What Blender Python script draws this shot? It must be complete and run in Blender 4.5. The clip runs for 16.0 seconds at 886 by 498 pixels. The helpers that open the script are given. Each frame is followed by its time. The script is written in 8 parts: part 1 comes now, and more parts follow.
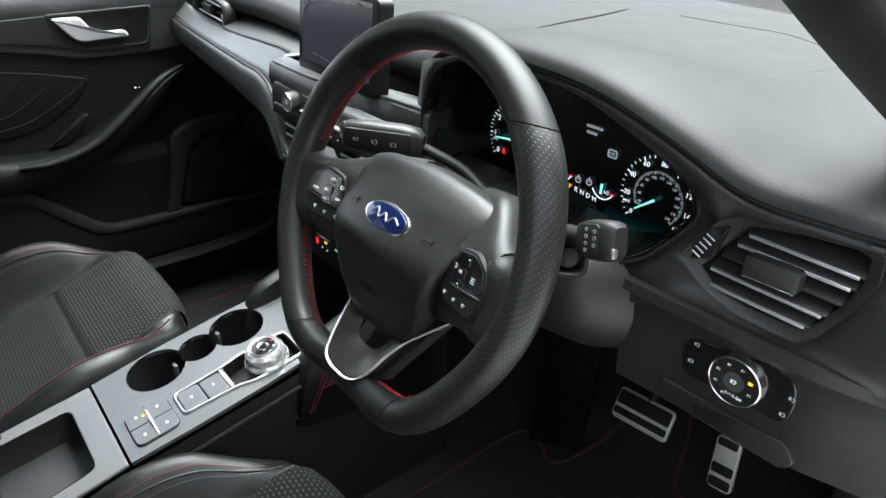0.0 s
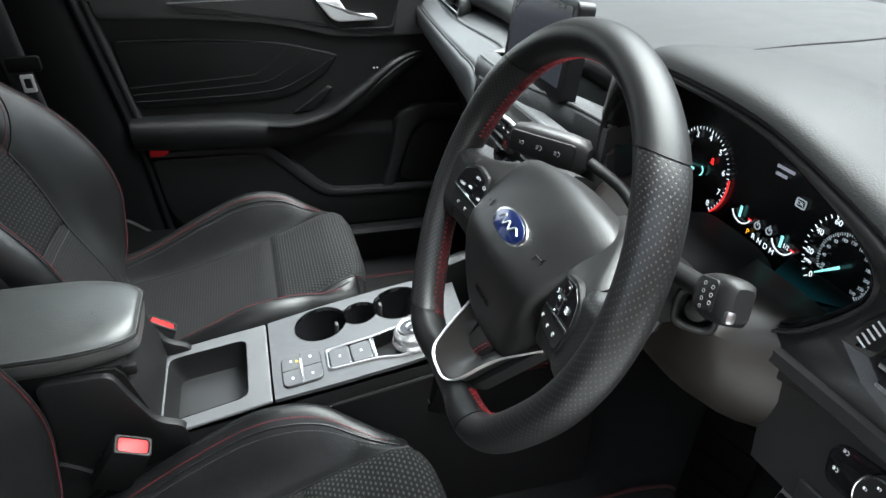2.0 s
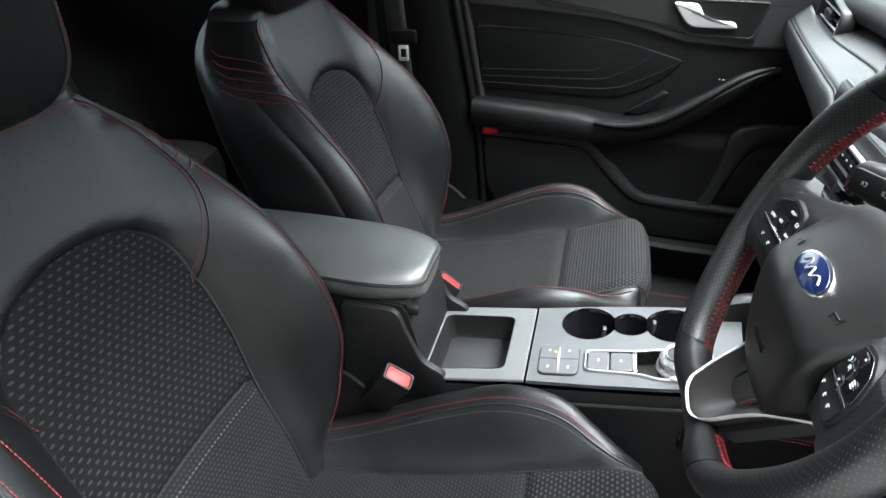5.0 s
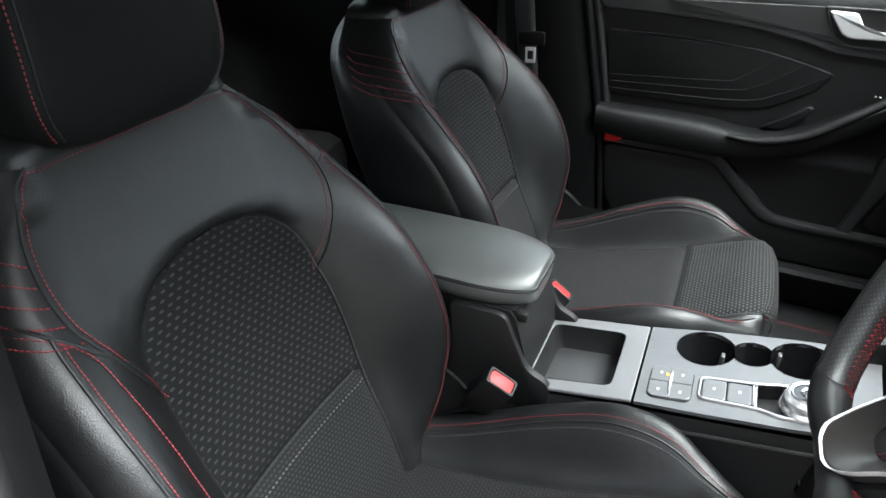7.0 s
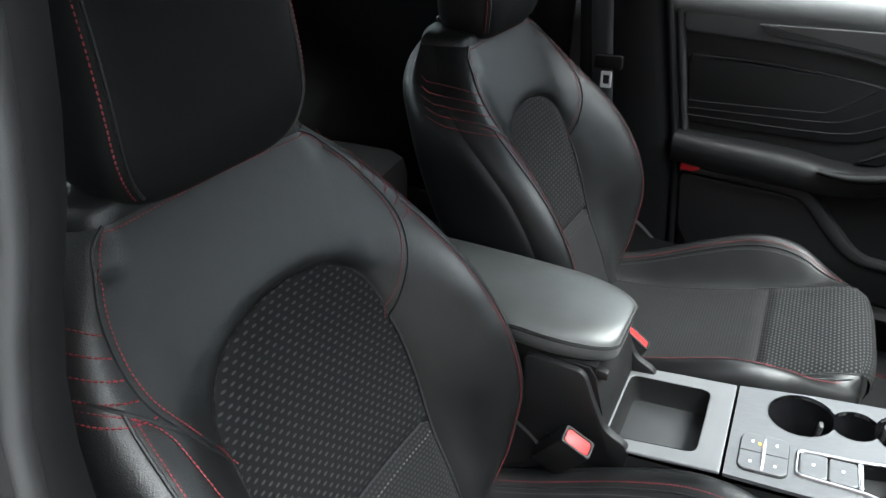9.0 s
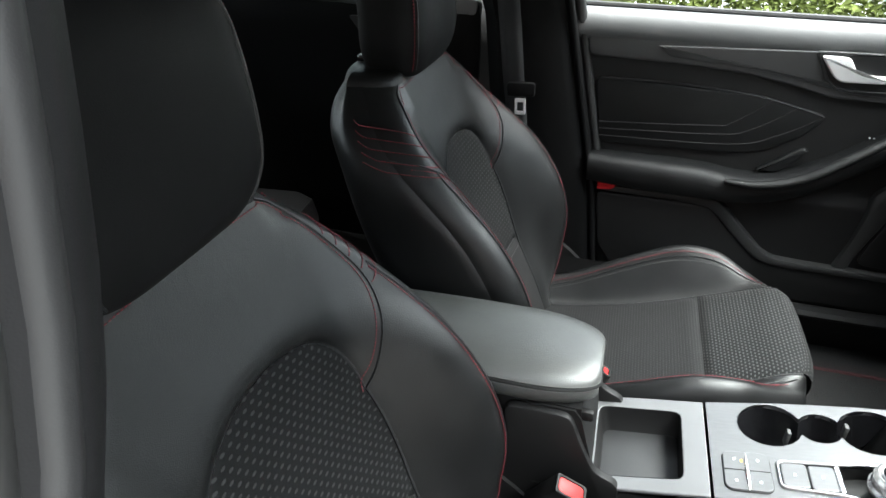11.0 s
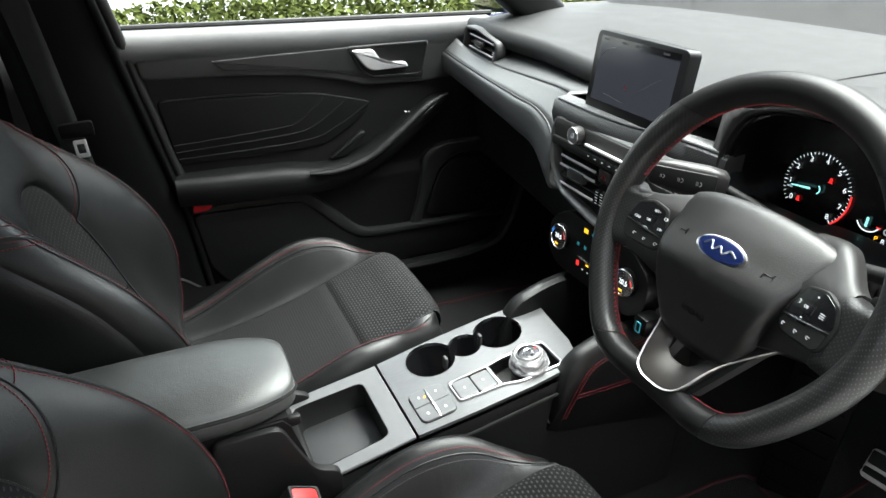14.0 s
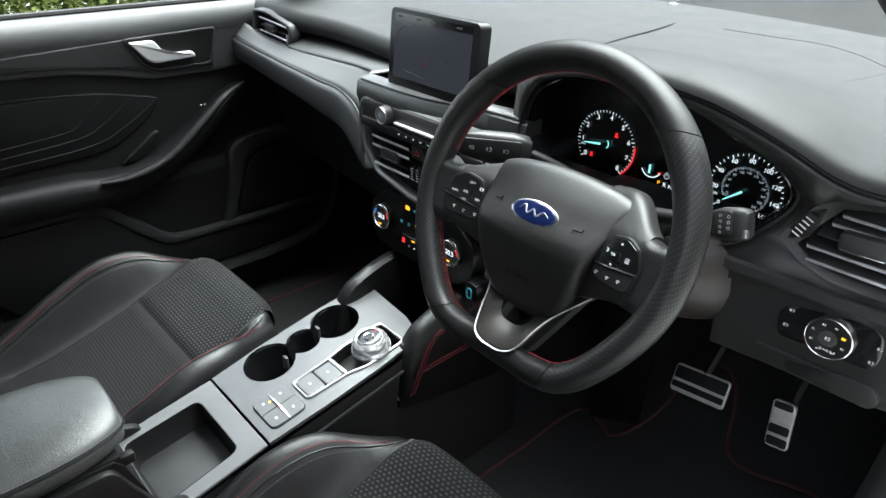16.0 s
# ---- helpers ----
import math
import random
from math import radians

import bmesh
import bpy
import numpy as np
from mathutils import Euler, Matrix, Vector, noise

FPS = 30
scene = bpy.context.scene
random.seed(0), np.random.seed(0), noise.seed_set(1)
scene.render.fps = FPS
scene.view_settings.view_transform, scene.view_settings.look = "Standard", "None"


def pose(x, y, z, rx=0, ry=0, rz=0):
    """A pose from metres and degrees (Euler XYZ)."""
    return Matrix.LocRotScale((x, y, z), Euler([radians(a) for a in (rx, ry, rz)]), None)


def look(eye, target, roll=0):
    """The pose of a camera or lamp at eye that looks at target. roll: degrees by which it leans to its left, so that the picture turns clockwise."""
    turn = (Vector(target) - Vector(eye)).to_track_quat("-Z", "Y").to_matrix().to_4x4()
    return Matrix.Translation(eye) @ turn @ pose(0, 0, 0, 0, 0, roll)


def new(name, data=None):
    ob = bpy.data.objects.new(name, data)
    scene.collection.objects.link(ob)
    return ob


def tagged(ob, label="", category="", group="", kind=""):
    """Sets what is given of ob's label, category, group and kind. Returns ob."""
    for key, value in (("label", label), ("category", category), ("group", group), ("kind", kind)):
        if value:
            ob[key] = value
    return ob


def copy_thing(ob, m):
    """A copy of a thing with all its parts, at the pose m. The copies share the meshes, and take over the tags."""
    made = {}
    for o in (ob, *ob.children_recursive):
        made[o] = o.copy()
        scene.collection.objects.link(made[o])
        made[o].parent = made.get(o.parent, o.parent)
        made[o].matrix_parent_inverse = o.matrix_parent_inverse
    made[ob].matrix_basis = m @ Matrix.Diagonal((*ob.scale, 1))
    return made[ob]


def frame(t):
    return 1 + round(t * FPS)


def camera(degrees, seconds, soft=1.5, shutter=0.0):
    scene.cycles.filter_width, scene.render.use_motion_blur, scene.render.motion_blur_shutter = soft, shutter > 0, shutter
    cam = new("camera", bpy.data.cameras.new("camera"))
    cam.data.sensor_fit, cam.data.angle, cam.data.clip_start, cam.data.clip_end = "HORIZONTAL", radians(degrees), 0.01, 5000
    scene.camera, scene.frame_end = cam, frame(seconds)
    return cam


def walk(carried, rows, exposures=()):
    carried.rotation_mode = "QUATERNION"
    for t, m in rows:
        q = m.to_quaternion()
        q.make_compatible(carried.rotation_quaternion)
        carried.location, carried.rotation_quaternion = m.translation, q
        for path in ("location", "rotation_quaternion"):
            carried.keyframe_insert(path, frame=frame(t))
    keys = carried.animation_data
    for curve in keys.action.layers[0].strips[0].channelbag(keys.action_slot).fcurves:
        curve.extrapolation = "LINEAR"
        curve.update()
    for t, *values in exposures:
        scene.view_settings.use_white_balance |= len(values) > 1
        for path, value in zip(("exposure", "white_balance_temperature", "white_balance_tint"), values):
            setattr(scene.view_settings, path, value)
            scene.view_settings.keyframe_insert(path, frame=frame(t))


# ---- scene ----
cam = camera(68.3, 16.0)
PATH = [
    (0, (0.8, -0.302, 1.222), (-0.53, 0.83, 0.248), 1.8),
    (0.5, (0.811, -0.275, 1.219), (-0.61, 0.737, 0.242), 2.0),
    (1, (0.82, -0.247, 1.218), (-0.691, 0.62, 0.235), 2.1),
    (1.5, (0.824, -0.221, 1.217), (-0.762, 0.493, 0.23), 2.4),
    (2, (0.828, -0.206, 1.222), (-0.826, 0.316, 0.226), 2.4),
    (2.5, (0.833, -0.197, 1.221), (-0.866, 0.13, 0.217), 2.3),
    (3, (0.839, -0.19, 1.222), (-0.882, -0.054, 0.213), 2.2),
    (3.5, (0.845, -0.185, 1.221), (-0.879, -0.212, 0.208), 2.3),
    (4, (0.844, -0.183, 1.221), (-0.869, -0.349, 0.203), 2.3),
    (4.5, (0.842, -0.182, 1.221), (-0.855, -0.462, 0.199), 2.2),
    (5, (0.836, -0.182, 1.219), (-0.84, -0.557, 0.195), 1.9),
    (5.2, (0.837, -0.185, 1.22), (-0.829, -0.598, 0.194), 1.9),
    (7.5, (0.829, -0.208, 1.224), (-0.721, -0.929, 0.186), 1.2),
    (8, (0.813, -0.224, 1.231), (-0.717, -0.983, 0.189), 1.2),
    (8.5, (0.797, -0.249, 1.243), (-0.72, -1.031, 0.2), 1.1),
    (8.7, (0.791, -0.259, 1.247), (-0.723, -1.049, 0.206), 1.1),
    (10.8, (0.761, -0.401, 1.266), (-0.888, -0.94, 0.271), 1.3),
    (11, (0.76, -0.41, 1.262), (-0.919, -0.869, 0.277), 1.2),
    (11.5, (0.763, -0.432, 1.26), (-0.972, -0.668, 0.295), 1.4),
    (12, (0.776, -0.454, 1.258), (-0.983, -0.516, 0.307), 1.3),
    (12.5, (0.774, -0.482, 1.258), (-0.991, -0.339, 0.328), 1.4),
    (13, (0.774, -0.491, 1.256), (-0.965, -0.124, 0.339), 1.2),
    (13.5, (0.773, -0.497, 1.253), (-0.911, 0.079, 0.341), 1.2),
    (14, (0.776, -0.504, 1.255), (-0.832, 0.258, 0.342), 1.2),
    (14.5, (0.773, -0.503, 1.252), (-0.746, 0.422, 0.338), 1.1),
    (15, (0.773, -0.504, 1.254), (-0.652, 0.546, 0.323), 1.0),
    (15.5, (0.769, -0.501, 1.257), (-0.579, 0.634, 0.311), 1.0),
    (16, (0.764, -0.5, 1.26), (-0.525, 0.689, 0.297), 0.9),
]
walk(cam, [(t, look(eye, target, roll)) for t, eye, target, roll in PATH], ((0, 2.52, 6150, 4), (1, 2.62, 6150, 4), (2, 2.72, 6150, 4), (4, 3.00, 6150, 4), (5.2, 3.05, 6150, 4), (8.5, 2.96, 6150, 4), (11, 3.18, 6300, 4), (12, 3.25, 6300, 4), (13, 3.05, 6450, 4), (14.5, 2.69, 6350, 4), (16, 2.54, 6150, 4)))

# ---- light ----
world = bpy.data.worlds.new("overcast_sky")
scene.world = world
world.use_nodes = True
wn, wl = world.node_tree.nodes, world.node_tree.links
sky = wn.new("ShaderNodeTexSky")
sky.sky_type = "NISHITA"
sky.sun_disc = False
sky.sun_elevation, sky.sun_rotation = radians(72), radians(-10)
sky.air_density, sky.dust_density = 1.0, 3.0
pale = wn.new("ShaderNodeHueSaturation")
pale.inputs["Saturation"].default_value = 0.25
wl.new(sky.outputs[0], pale.inputs["Color"])
wl.new(pale.outputs[0], wn["Background"].inputs["Color"])
wn["Background"].inputs["Strength"].default_value = 0.145
sun = new("sun", bpy.data.lights.new("sun", "SUN"))
sun.data.energy, sun.data.angle, sun.data.color = 3.9, radians(70), (1.0, 0.99, 0.97)
sun.matrix_world = look((-0.2, 0.95, 3.0), (0, 0, 0))


# ---- materials ----
def mat(name, color, rough=0.5, metal=0.0, grain=0.0, grain_scale=900.0, vary=0.12, coat=0.0, spec=0.5, blotch=18.0, distance=0.0006, crease=0.0):
    """A surface with broad tone variation, fine tone variation and fine relief."""
    m = bpy.data.materials.new(name)
    m.use_nodes = True
    n, l = m.node_tree.nodes, m.node_tree.links
    b = n["Principled BSDF"]
    b.inputs["Roughness"].default_value, b.inputs["Metallic"].default_value = rough, metal
    b.inputs["Coat Weight"].default_value, b.inputs["Specular IOR Level"].default_value = coat, spec
    tc = n.new("ShaderNodeTexCoord")
    big = n.new("ShaderNodeTexNoise")
    big.inputs["Scale"].default_value, big.inputs["Detail"].default_value = blotch, 4
    l.new(tc.outputs["Object"], big.inputs["Vector"])
    ramp = n.new("ShaderNodeMapRange")
    ramp.inputs["From Min"].default_value, ramp.inputs["From Max"].default_value = 0.3, 0.7
    ramp.inputs["To Min"].default_value, ramp.inputs["To Max"].default_value = 1 - vary, 1 + vary
    l.new(big.outputs["Fac"], ramp.inputs["Value"])
    mul = n.new("ShaderNodeVectorMath")
    mul.operation = "SCALE"
    mul.inputs[0].default_value = color
    l.new(ramp.outputs[0], mul.inputs["Scale"])
    l.new(mul.outputs[0], b.inputs["Base Color"])
    r2 = n.new("ShaderNodeMapRange")
    r2.inputs["To Min"].default_value, r2.inputs["To Max"].default_value = rough * 0.85, min(1, rough * 1.15)
    l.new(big.outputs["Fac"], r2.inputs["Value"])
    l.new(r2.outputs[0], b.inputs["Roughness"])
    if grain:
        fine = n.new("ShaderNodeTexVoronoi")
        fine.inputs["Scale"].default_value = grain_scale
        l.new(tc.outputs["Object"], fine.inputs["Vector"])
        bump = n.new("ShaderNodeBump")
        bump.inputs["Strength"].default_value, bump.inputs["Distance"].default_value = min(1.0, grain * 1.6), distance
        l.new(fine.outputs["Distance"], bump.inputs["Height"])
        l.new(bump.outputs[0], b.inputs["Normal"])
        if crease:
            fold = n.new("ShaderNodeTexNoise")
            fold.inputs["Scale"].default_value, fold.inputs["Detail"].default_value, fold.inputs["Distortion"].default_value = 26, 5, 0.6
            l.new(tc.outputs["Object"], fold.inputs["Vector"])
            soft_bump = n.new("ShaderNodeBump")
            soft_bump.inputs["Strength"].default_value, soft_bump.inputs["Distance"].default_value = crease, 0.006
            l.new(fold.outputs["Fac"], soft_bump.inputs["Height"])
            l.new(soft_bump.outputs[0], bump.inputs["Normal"])
    return m


def glow(name, color, strength):
    m = bpy.data.materials.new(name)
    m.use_nodes = True
    b = m.node_tree.nodes["Principled BSDF"]
    b.inputs["Base Color"].default_value = (*color, 1)
    b.inputs["Emission Color"].default_value = (*color, 1)
    b.inputs["Emission Strength"].default_value = strength
    b.inputs["Roughness"].default_value = 0.4
    return m


def dotted(name, base, dot, du, dv, a, c, rough=0.8, relief=0.4, stagger=True, lift=1.0, metal=0.0):
    """Dots or short dashes in rows, laid out in metres along the surface."""
    m = mat(name, base, rough, vary=0.15)
    n, l = m.node_tree.nodes, m.node_tree.links
    b = n["Principled BSDF"]
    uv = n.new("ShaderNodeUVMap")
    sep = n.new("ShaderNodeSeparateXYZ")
    l.new(uv.outputs[0], sep.inputs[0])

    def op(kind, x, y=None):
        o = n.new("ShaderNodeMath")
        o.operation = kind
        for i, v in enumerate((x, y)):
            if v is None:
                continue
            if isinstance(v, (int, float)):
                o.inputs[i].default_value = v
            else:
                l.new(v, o.inputs[i])
        return o.outputs[0]
    row = op("DIVIDE", sep.outputs["Y"], dv)
    odd = op("MULTIPLY", op("MODULO", op("FLOOR", row), 2.0), 0.5 if stagger else 0.0)
    fx = op("SUBTRACT", op("FRACT", op("ADD", op("DIVIDE", sep.outputs["X"], du), odd)), 0.5)
    fy = op("SUBTRACT", op("FRACT", row), 0.5)
    d = op("ADD", op("POWER", op("DIVIDE", op("ABSOLUTE", fx), a), 2.0), op("POWER", op("DIVIDE", op("ABSOLUTE", fy), c), 2.0))
    mask = n.new("ShaderNodeMapRange")
    mask.interpolation_type = "SMOOTHSTEP"
    mask.inputs["From Min"].default_value, mask.inputs["From Max"].default_value = 1.5, 0.6
    l.new(d, mask.inputs["Value"])
    mix = n.new("ShaderNodeMix")
    mix.data_type = "RGBA"
    old = b.inputs["Base Color"].links[0].from_socket
    l.new(mask.outputs[0], mix.inputs["Factor"])
    l.new(old, mix.inputs[6])
    mix.inputs[7].default_value = (*dot, 1)
    l.new(mix.outputs[2], b.inputs["Base Color"])
    weave = n.new("ShaderNodeTexNoise")
    weave.inputs["Scale"].default_value = 1500
    tc = n.new("ShaderNodeTexCoord")
    l.new(tc.outputs["Object"], weave.inputs["Vector"])
    h = op("ADD", op("MULTIPLY", mask.outputs[0], lift), op("MULTIPLY", weave.outputs["Fac"], 0.5))
    bump = n.new("ShaderNodeBump")
    bump.inputs["Strength"].default_value, bump.inputs["Distance"].default_value = relief, 0.0006
    l.new(h, bump.inputs["Height"])
    l.new(bump.outputs[0], b.inputs["Normal"])
    return m


def brushed(name, color, rough, metal, stretch, strength=0.25):
    """Fine streaks along one axis."""
    m = mat(name, color, rough, metal, vary=0.05)
    n, l = m.node_tree.nodes, m.node_tree.links
    b = n["Principled BSDF"]
    tc = n.new("ShaderNodeTexCoord")
    mp = n.new("ShaderNodeMapping")
    mp.inputs["Scale"].default_value = stretch
    l.new(tc.outputs["Object"], mp.inputs["Vector"])
    no = n.new("ShaderNodeTexNoise")
    no.inputs["Scale"].default_value, no.inputs["Detail"].default_value = 1.0, 5
    l.new(mp.outputs[0], no.inputs["Vector"])
    rg = n.new("ShaderNodeMapRange")
    rg.inputs["From Min"].default_value, rg.inputs["From Max"].default_value = 0.3, 0.7
    rg.inputs["To Min"].default_value, rg.inputs["To Max"].default_value = 1 - strength, 1 + strength
    l.new(no.outputs["Fac"], rg.inputs["Value"])
    sc = n.new("ShaderNodeVectorMath")
    sc.operation = "SCALE"
    old = b.inputs["Base Color"].links[0].from_socket
    l.new(old, sc.inputs[0])
    l.new(rg.outputs[0], sc.inputs["Scale"])
    l.new(sc.outputs[0], b.inputs["Base Color"])
    return m


LEATHER = mat("black_leather", (0.0056, 0.0058, 0.0060), 0.40, grain=0.20, grain_scale=800, vary=0.25, spec=0.42, crease=0.13)
MATT_BLACK = mat("matt_black", (0.004, 0.004, 0.0042), 0.9, vary=0.1, spec=0.05)
HEAD_CLOTH = mat("headrest_skin", (0.0046, 0.0047, 0.0049), 0.65, grain=0.10, grain_scale=900, vary=0.12, spec=0.15)
PILLAR_GREY = mat("pillar_trim", (0.0060, 0.0060, 0.0065), 0.55, grain=0.05, grain_scale=900, vary=0.08, spec=0.2)
# paler copy of the pillar trim: the sheen on its lit edge, as colour
PILLAR_SHEEN = mat("pillar_sheen", (0.013, 0.013, 0.0136), 0.5, grain=0.05, grain_scale=900, vary=0.08, spec=0.4)
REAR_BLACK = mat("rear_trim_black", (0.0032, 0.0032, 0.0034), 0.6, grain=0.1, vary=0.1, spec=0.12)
DOOR_GREY = mat("door_grey_plastic", (0.021, 0.0213, 0.0216), 0.48, grain=0.3, grain_scale=800, vary=0.1, spec=0.35)
DOOR_PAD = mat("door_padding", (0.0060, 0.0063, 0.0065), 0.48, grain=0.35, grain_scale=700, vary=0.15, spec=0.26)
# black leather too, but with the sky light on the armrest painted in as grey
ARM_LEATHER_LIT = mat("armrest_leather_lit", (0.060, 0.062, 0.0595), 0.36, grain=0.3, grain_scale=700, vary=0.12, crease=0.10, spec=0.9)
LEATHER_SOFT = mat("soft_leather", (0.010, 0.0105, 0.011), 0.42, grain=0.4, grain_scale=700, vary=0.2, spec=0.38, crease=0.15)
RIM_LEATHER = mat("rim_leather", (0.0075, 0.0075, 0.0076), 0.42, grain=0.07, grain_scale=1100, spec=0.26)
# the holes are coloured paler than the leather to paint their glints
RIM_HOLES = dotted("perforated_leather_glints", (0.0085, 0.0084, 0.0084), (0.040, 0.041, 0.043), 0.0050, 0.0027, 0.13, 0.22, 0.38, 0.3, True, -1.0)
RIM_HOLES.node_tree.nodes["Principled BSDF"].inputs["Specular IOR Level"].default_value = 0.40
# backrest cloth darker, cushion cloths paler: the differing light is in their colours
FABRIC = dotted("back_fabric_shaded", (0.0050, 0.0051, 0.0053), (0.026, 0.026, 0.026), 0.0132, 0.0082, 0.25, 0.18, 0.8, 0.5)
FABRIC_FINE = dotted("thigh_fabric_lit", (0.0078, 0.0079, 0.0081), (0.042, 0.042, 0.042), 0.0092, 0.0062, 0.26, 0.22, 0.8, 0.5)
FABRIC_RIB = dotted("ribbed_fabric", (0.0078, 0.0078, 0.0081), (0.020, 0.020, 0.020), 0.0075, 0.0056, 0.34, 0.24, 0.85, 0.5)
for cloth in (FABRIC, FABRIC_FINE, FABRIC_RIB):
    cloth.node_tree.nodes["Principled BSDF"].inputs["Specular IOR Level"].default_value = 0.15
PAD = mat("soft_dash_skin", (0.0125, 0.0129, 0.0131), 0.60, grain=0.16, grain_scale=760, vary=0.10, spec=0.24)
PLASTIC = mat("moulded_plastic", (0.0080, 0.0080, 0.0082), 0.52, grain=0.12, grain_scale=900, vary=0.1, spec=0.27)
PLASTIC_GREY = mat("grey_plastic", (0.044, 0.0445, 0.045), 0.5, grain=0.1, grain_scale=800, vary=0.08)
PLASTIC_DARK = mat("black_plastic", (0.0068, 0.0068, 0.0069), 0.55, grain=0.12, vary=0.1, spec=0.32)
COVER = mat("airbag_skin", (0.0080, 0.0077, 0.0075), 0.42, grain=0.16, grain_scale=1000, vary=0.06, spec=0.50)
SPOKE = mat("satin_spoke", (0.014, 0.0137, 0.0134), 0.42, 0.1, vary=0.05, spec=0.45)
# the brown is warm light reflected from the side, put into the colour
KNEE = mat("warm_lit_plastic", (0.0165, 0.0130, 0.0106), 0.45, grain=0.08, grain_scale=800, vary=0.08)
FASCIA = mat("fascia_plastic", (0.0185, 0.0178, 0.0178), 0.44, grain=0.12, grain_scale=900, vary=0.1, spec=0.45)
GLOSS = mat("gloss_black", (0.008, 0.008, 0.009), 0.12, vary=0.05, coat=0.4)
BAND = mat("satin_graphite", (0.080, 0.083, 0.084), 0.42, 0.2, grain=0.25, vary=0.05)
BAND_DARK = mat("dark_graphite", (0.06, 0.062, 0.063), 0.42, 0.15, vary=0.06)
CONSOLE = brushed("brushed_grey_veneer", (0.108, 0.110, 0.113), 0.36, 0.35, (350, 14, 350), 0.07)
RUBBER = mat("rubber_mat", (0.030, 0.031, 0.032), 0.55, grain=0.3, grain_scale=900, vary=0.12)
CHROME = mat("chrome", (0.82, 0.82, 0.82), 0.2, 1.0, vary=0.03)
SATIN = mat("satin_metal", (0.55, 0.55, 0.56), 0.3, 1.0, vary=0.04)
CHROME_PALE = mat("pale_chrome", (0.80, 0.80, 0.80), 0.35, 0.4, vary=0.03)
WEAVE = dotted("carbon_weave", (0.022, 0.0225, 0.023), (0.060, 0.0615, 0.0635), 0.005, 0.0025, 0.4, 0.35, 0.35, 0.3)
SEAT_THREAD = mat("dark_red_thread", (0.18, 0.012, 0.020), 0.7, vary=0.2)
RED_THREAD = mat("red_thread", (0.34, 0.015, 0.025), 0.7, vary=0.2)
ARM_THREAD = mat("pale_thread", (0.16, 0.16, 0.155), 0.7, vary=0.2)
GREY_THREAD = mat("grey_thread", (0.055, 0.055, 0.055), 0.7, vary=0.2)
RED = mat("red_button", (0.42, 0.018, 0.018), 0.45, vary=0.06, spec=0.35)
REFLECTOR = mat("red_reflector", (0.60, 0.015, 0.02), 0.2, vary=0.1)
SIDE = mat("console_side", (0.015, 0.015, 0.0152), 0.5, grain=0.2, grain_scale=800, vary=0.08, spec=0.4)
CARPET = mat("carpet", (0.012, 0.012, 0.0122), 0.95, grain=0.8, grain_scale=500, vary=0.3, distance=0.002)
PIPING = mat("mat_piping", (0.048, 0.011, 0.013), 0.8, vary=0.2)
SILL = mat("window_sill_skin", (0.085, 0.087, 0.088), 0.45, grain=0.2, grain_scale=900, vary=0.06)
WEBBING = dotted("belt_webbing", (0.007, 0.007, 0.0075), (0.014, 0.014, 0.015), 0.003, 0.002, 0.4, 0.35, 0.75, 0.4)
PAINT = mat("blue_paint", (0.006, 0.012, 0.045), 0.2, 0.3, vary=0.05, coat=1.0)
MIRROR_WHITE = mat("mirror_glass", (0.85, 0.86, 0.87), 0.04, 1.0, vary=0.01)
SEAL = mat("rubber_seal", (0.01, 0.01, 0.01), 0.6, vary=0.1)
HEADLINER = mat("headlining", (0.12, 0.12, 0.12), 0.9, grain=0.3, grain_scale=600, vary=0.06)
WHITE_MARK = mat("white_print", (0.80, 0.81, 0.81), 0.5, vary=0.02)
GREY_MARK = mat("grey_print", (0.22, 0.22, 0.22), 0.5, vary=0.02)
DIAL = mat("dial_black", (0.004, 0.004, 0.005), 0.25, vary=0.05)
LIT_WHITE = glow("lit_white", (0.9, 0.95, 1.0), 0.16)
LIT_DIM = glow("lit_dim", (0.55, 0.6, 0.65), 0.06)
LIT_CYAN = glow("lit_cyan", (0.35, 0.95, 0.9), 0.2)
LIT_RED = glow("lit_red", (0.95, 0.03, 0.03), 0.15)
LIT_AMBER = glow("lit_amber", (1.0, 0.45, 0.02), 0.2)
LIT_TEAL = glow("lit_teal", (0.04, 0.26, 0.32), 0.022)
LIT_BLUE = glow("lit_blue", (0.05, 0.3, 0.9), 0.12)
BADGE_BLUE = mat("badge_blue", (0.008, 0.016, 0.075), 0.2, 0.4, vary=0.05, coat=0.8)
GROUND = mat("pale_concrete", (0.26, 0.26, 0.252), 0.9, grain=0.7, grain_scale=120, vary=0.2, distance=0.004)
LEAF = mat("hedge_leaf", (0.046, 0.056, 0.014), 0.9, vary=0.5, blotch=11, spec=0.05)
WOOD = mat("hedge_twig", (0.030, 0.028, 0.012), 0.9, vary=0.3)

glass = bpy.data.materials.new("window_glass")
glass.use_nodes = True
gn, gl = glass.node_tree.nodes, glass.node_tree.links
gt, gg, gm = gn.new("ShaderNodeBsdfTransparent"), gn.new("ShaderNodeBsdfGlossy"), gn.new("ShaderNodeMixShader")
gt.inputs[0].default_value = (0.90, 0.93, 0.92, 1)
gg.inputs["Roughness"].default_value = 0.02
gf = gn.new("ShaderNodeFresnel")
gf.inputs["IOR"].default_value = 1.25
gl.new(gf.outputs[0], gm.inputs[0])
gl.new(gt.outputs[0], gm.inputs[1])
gl.new(gg.outputs[0], gm.inputs[2])
gl.new(gm.outputs[0], gn["Material Output"].inputs["Surface"])
GLASS = glass
GLASS_TINTED = glass.copy()
GLASS_TINTED.name = "tinted_glass"
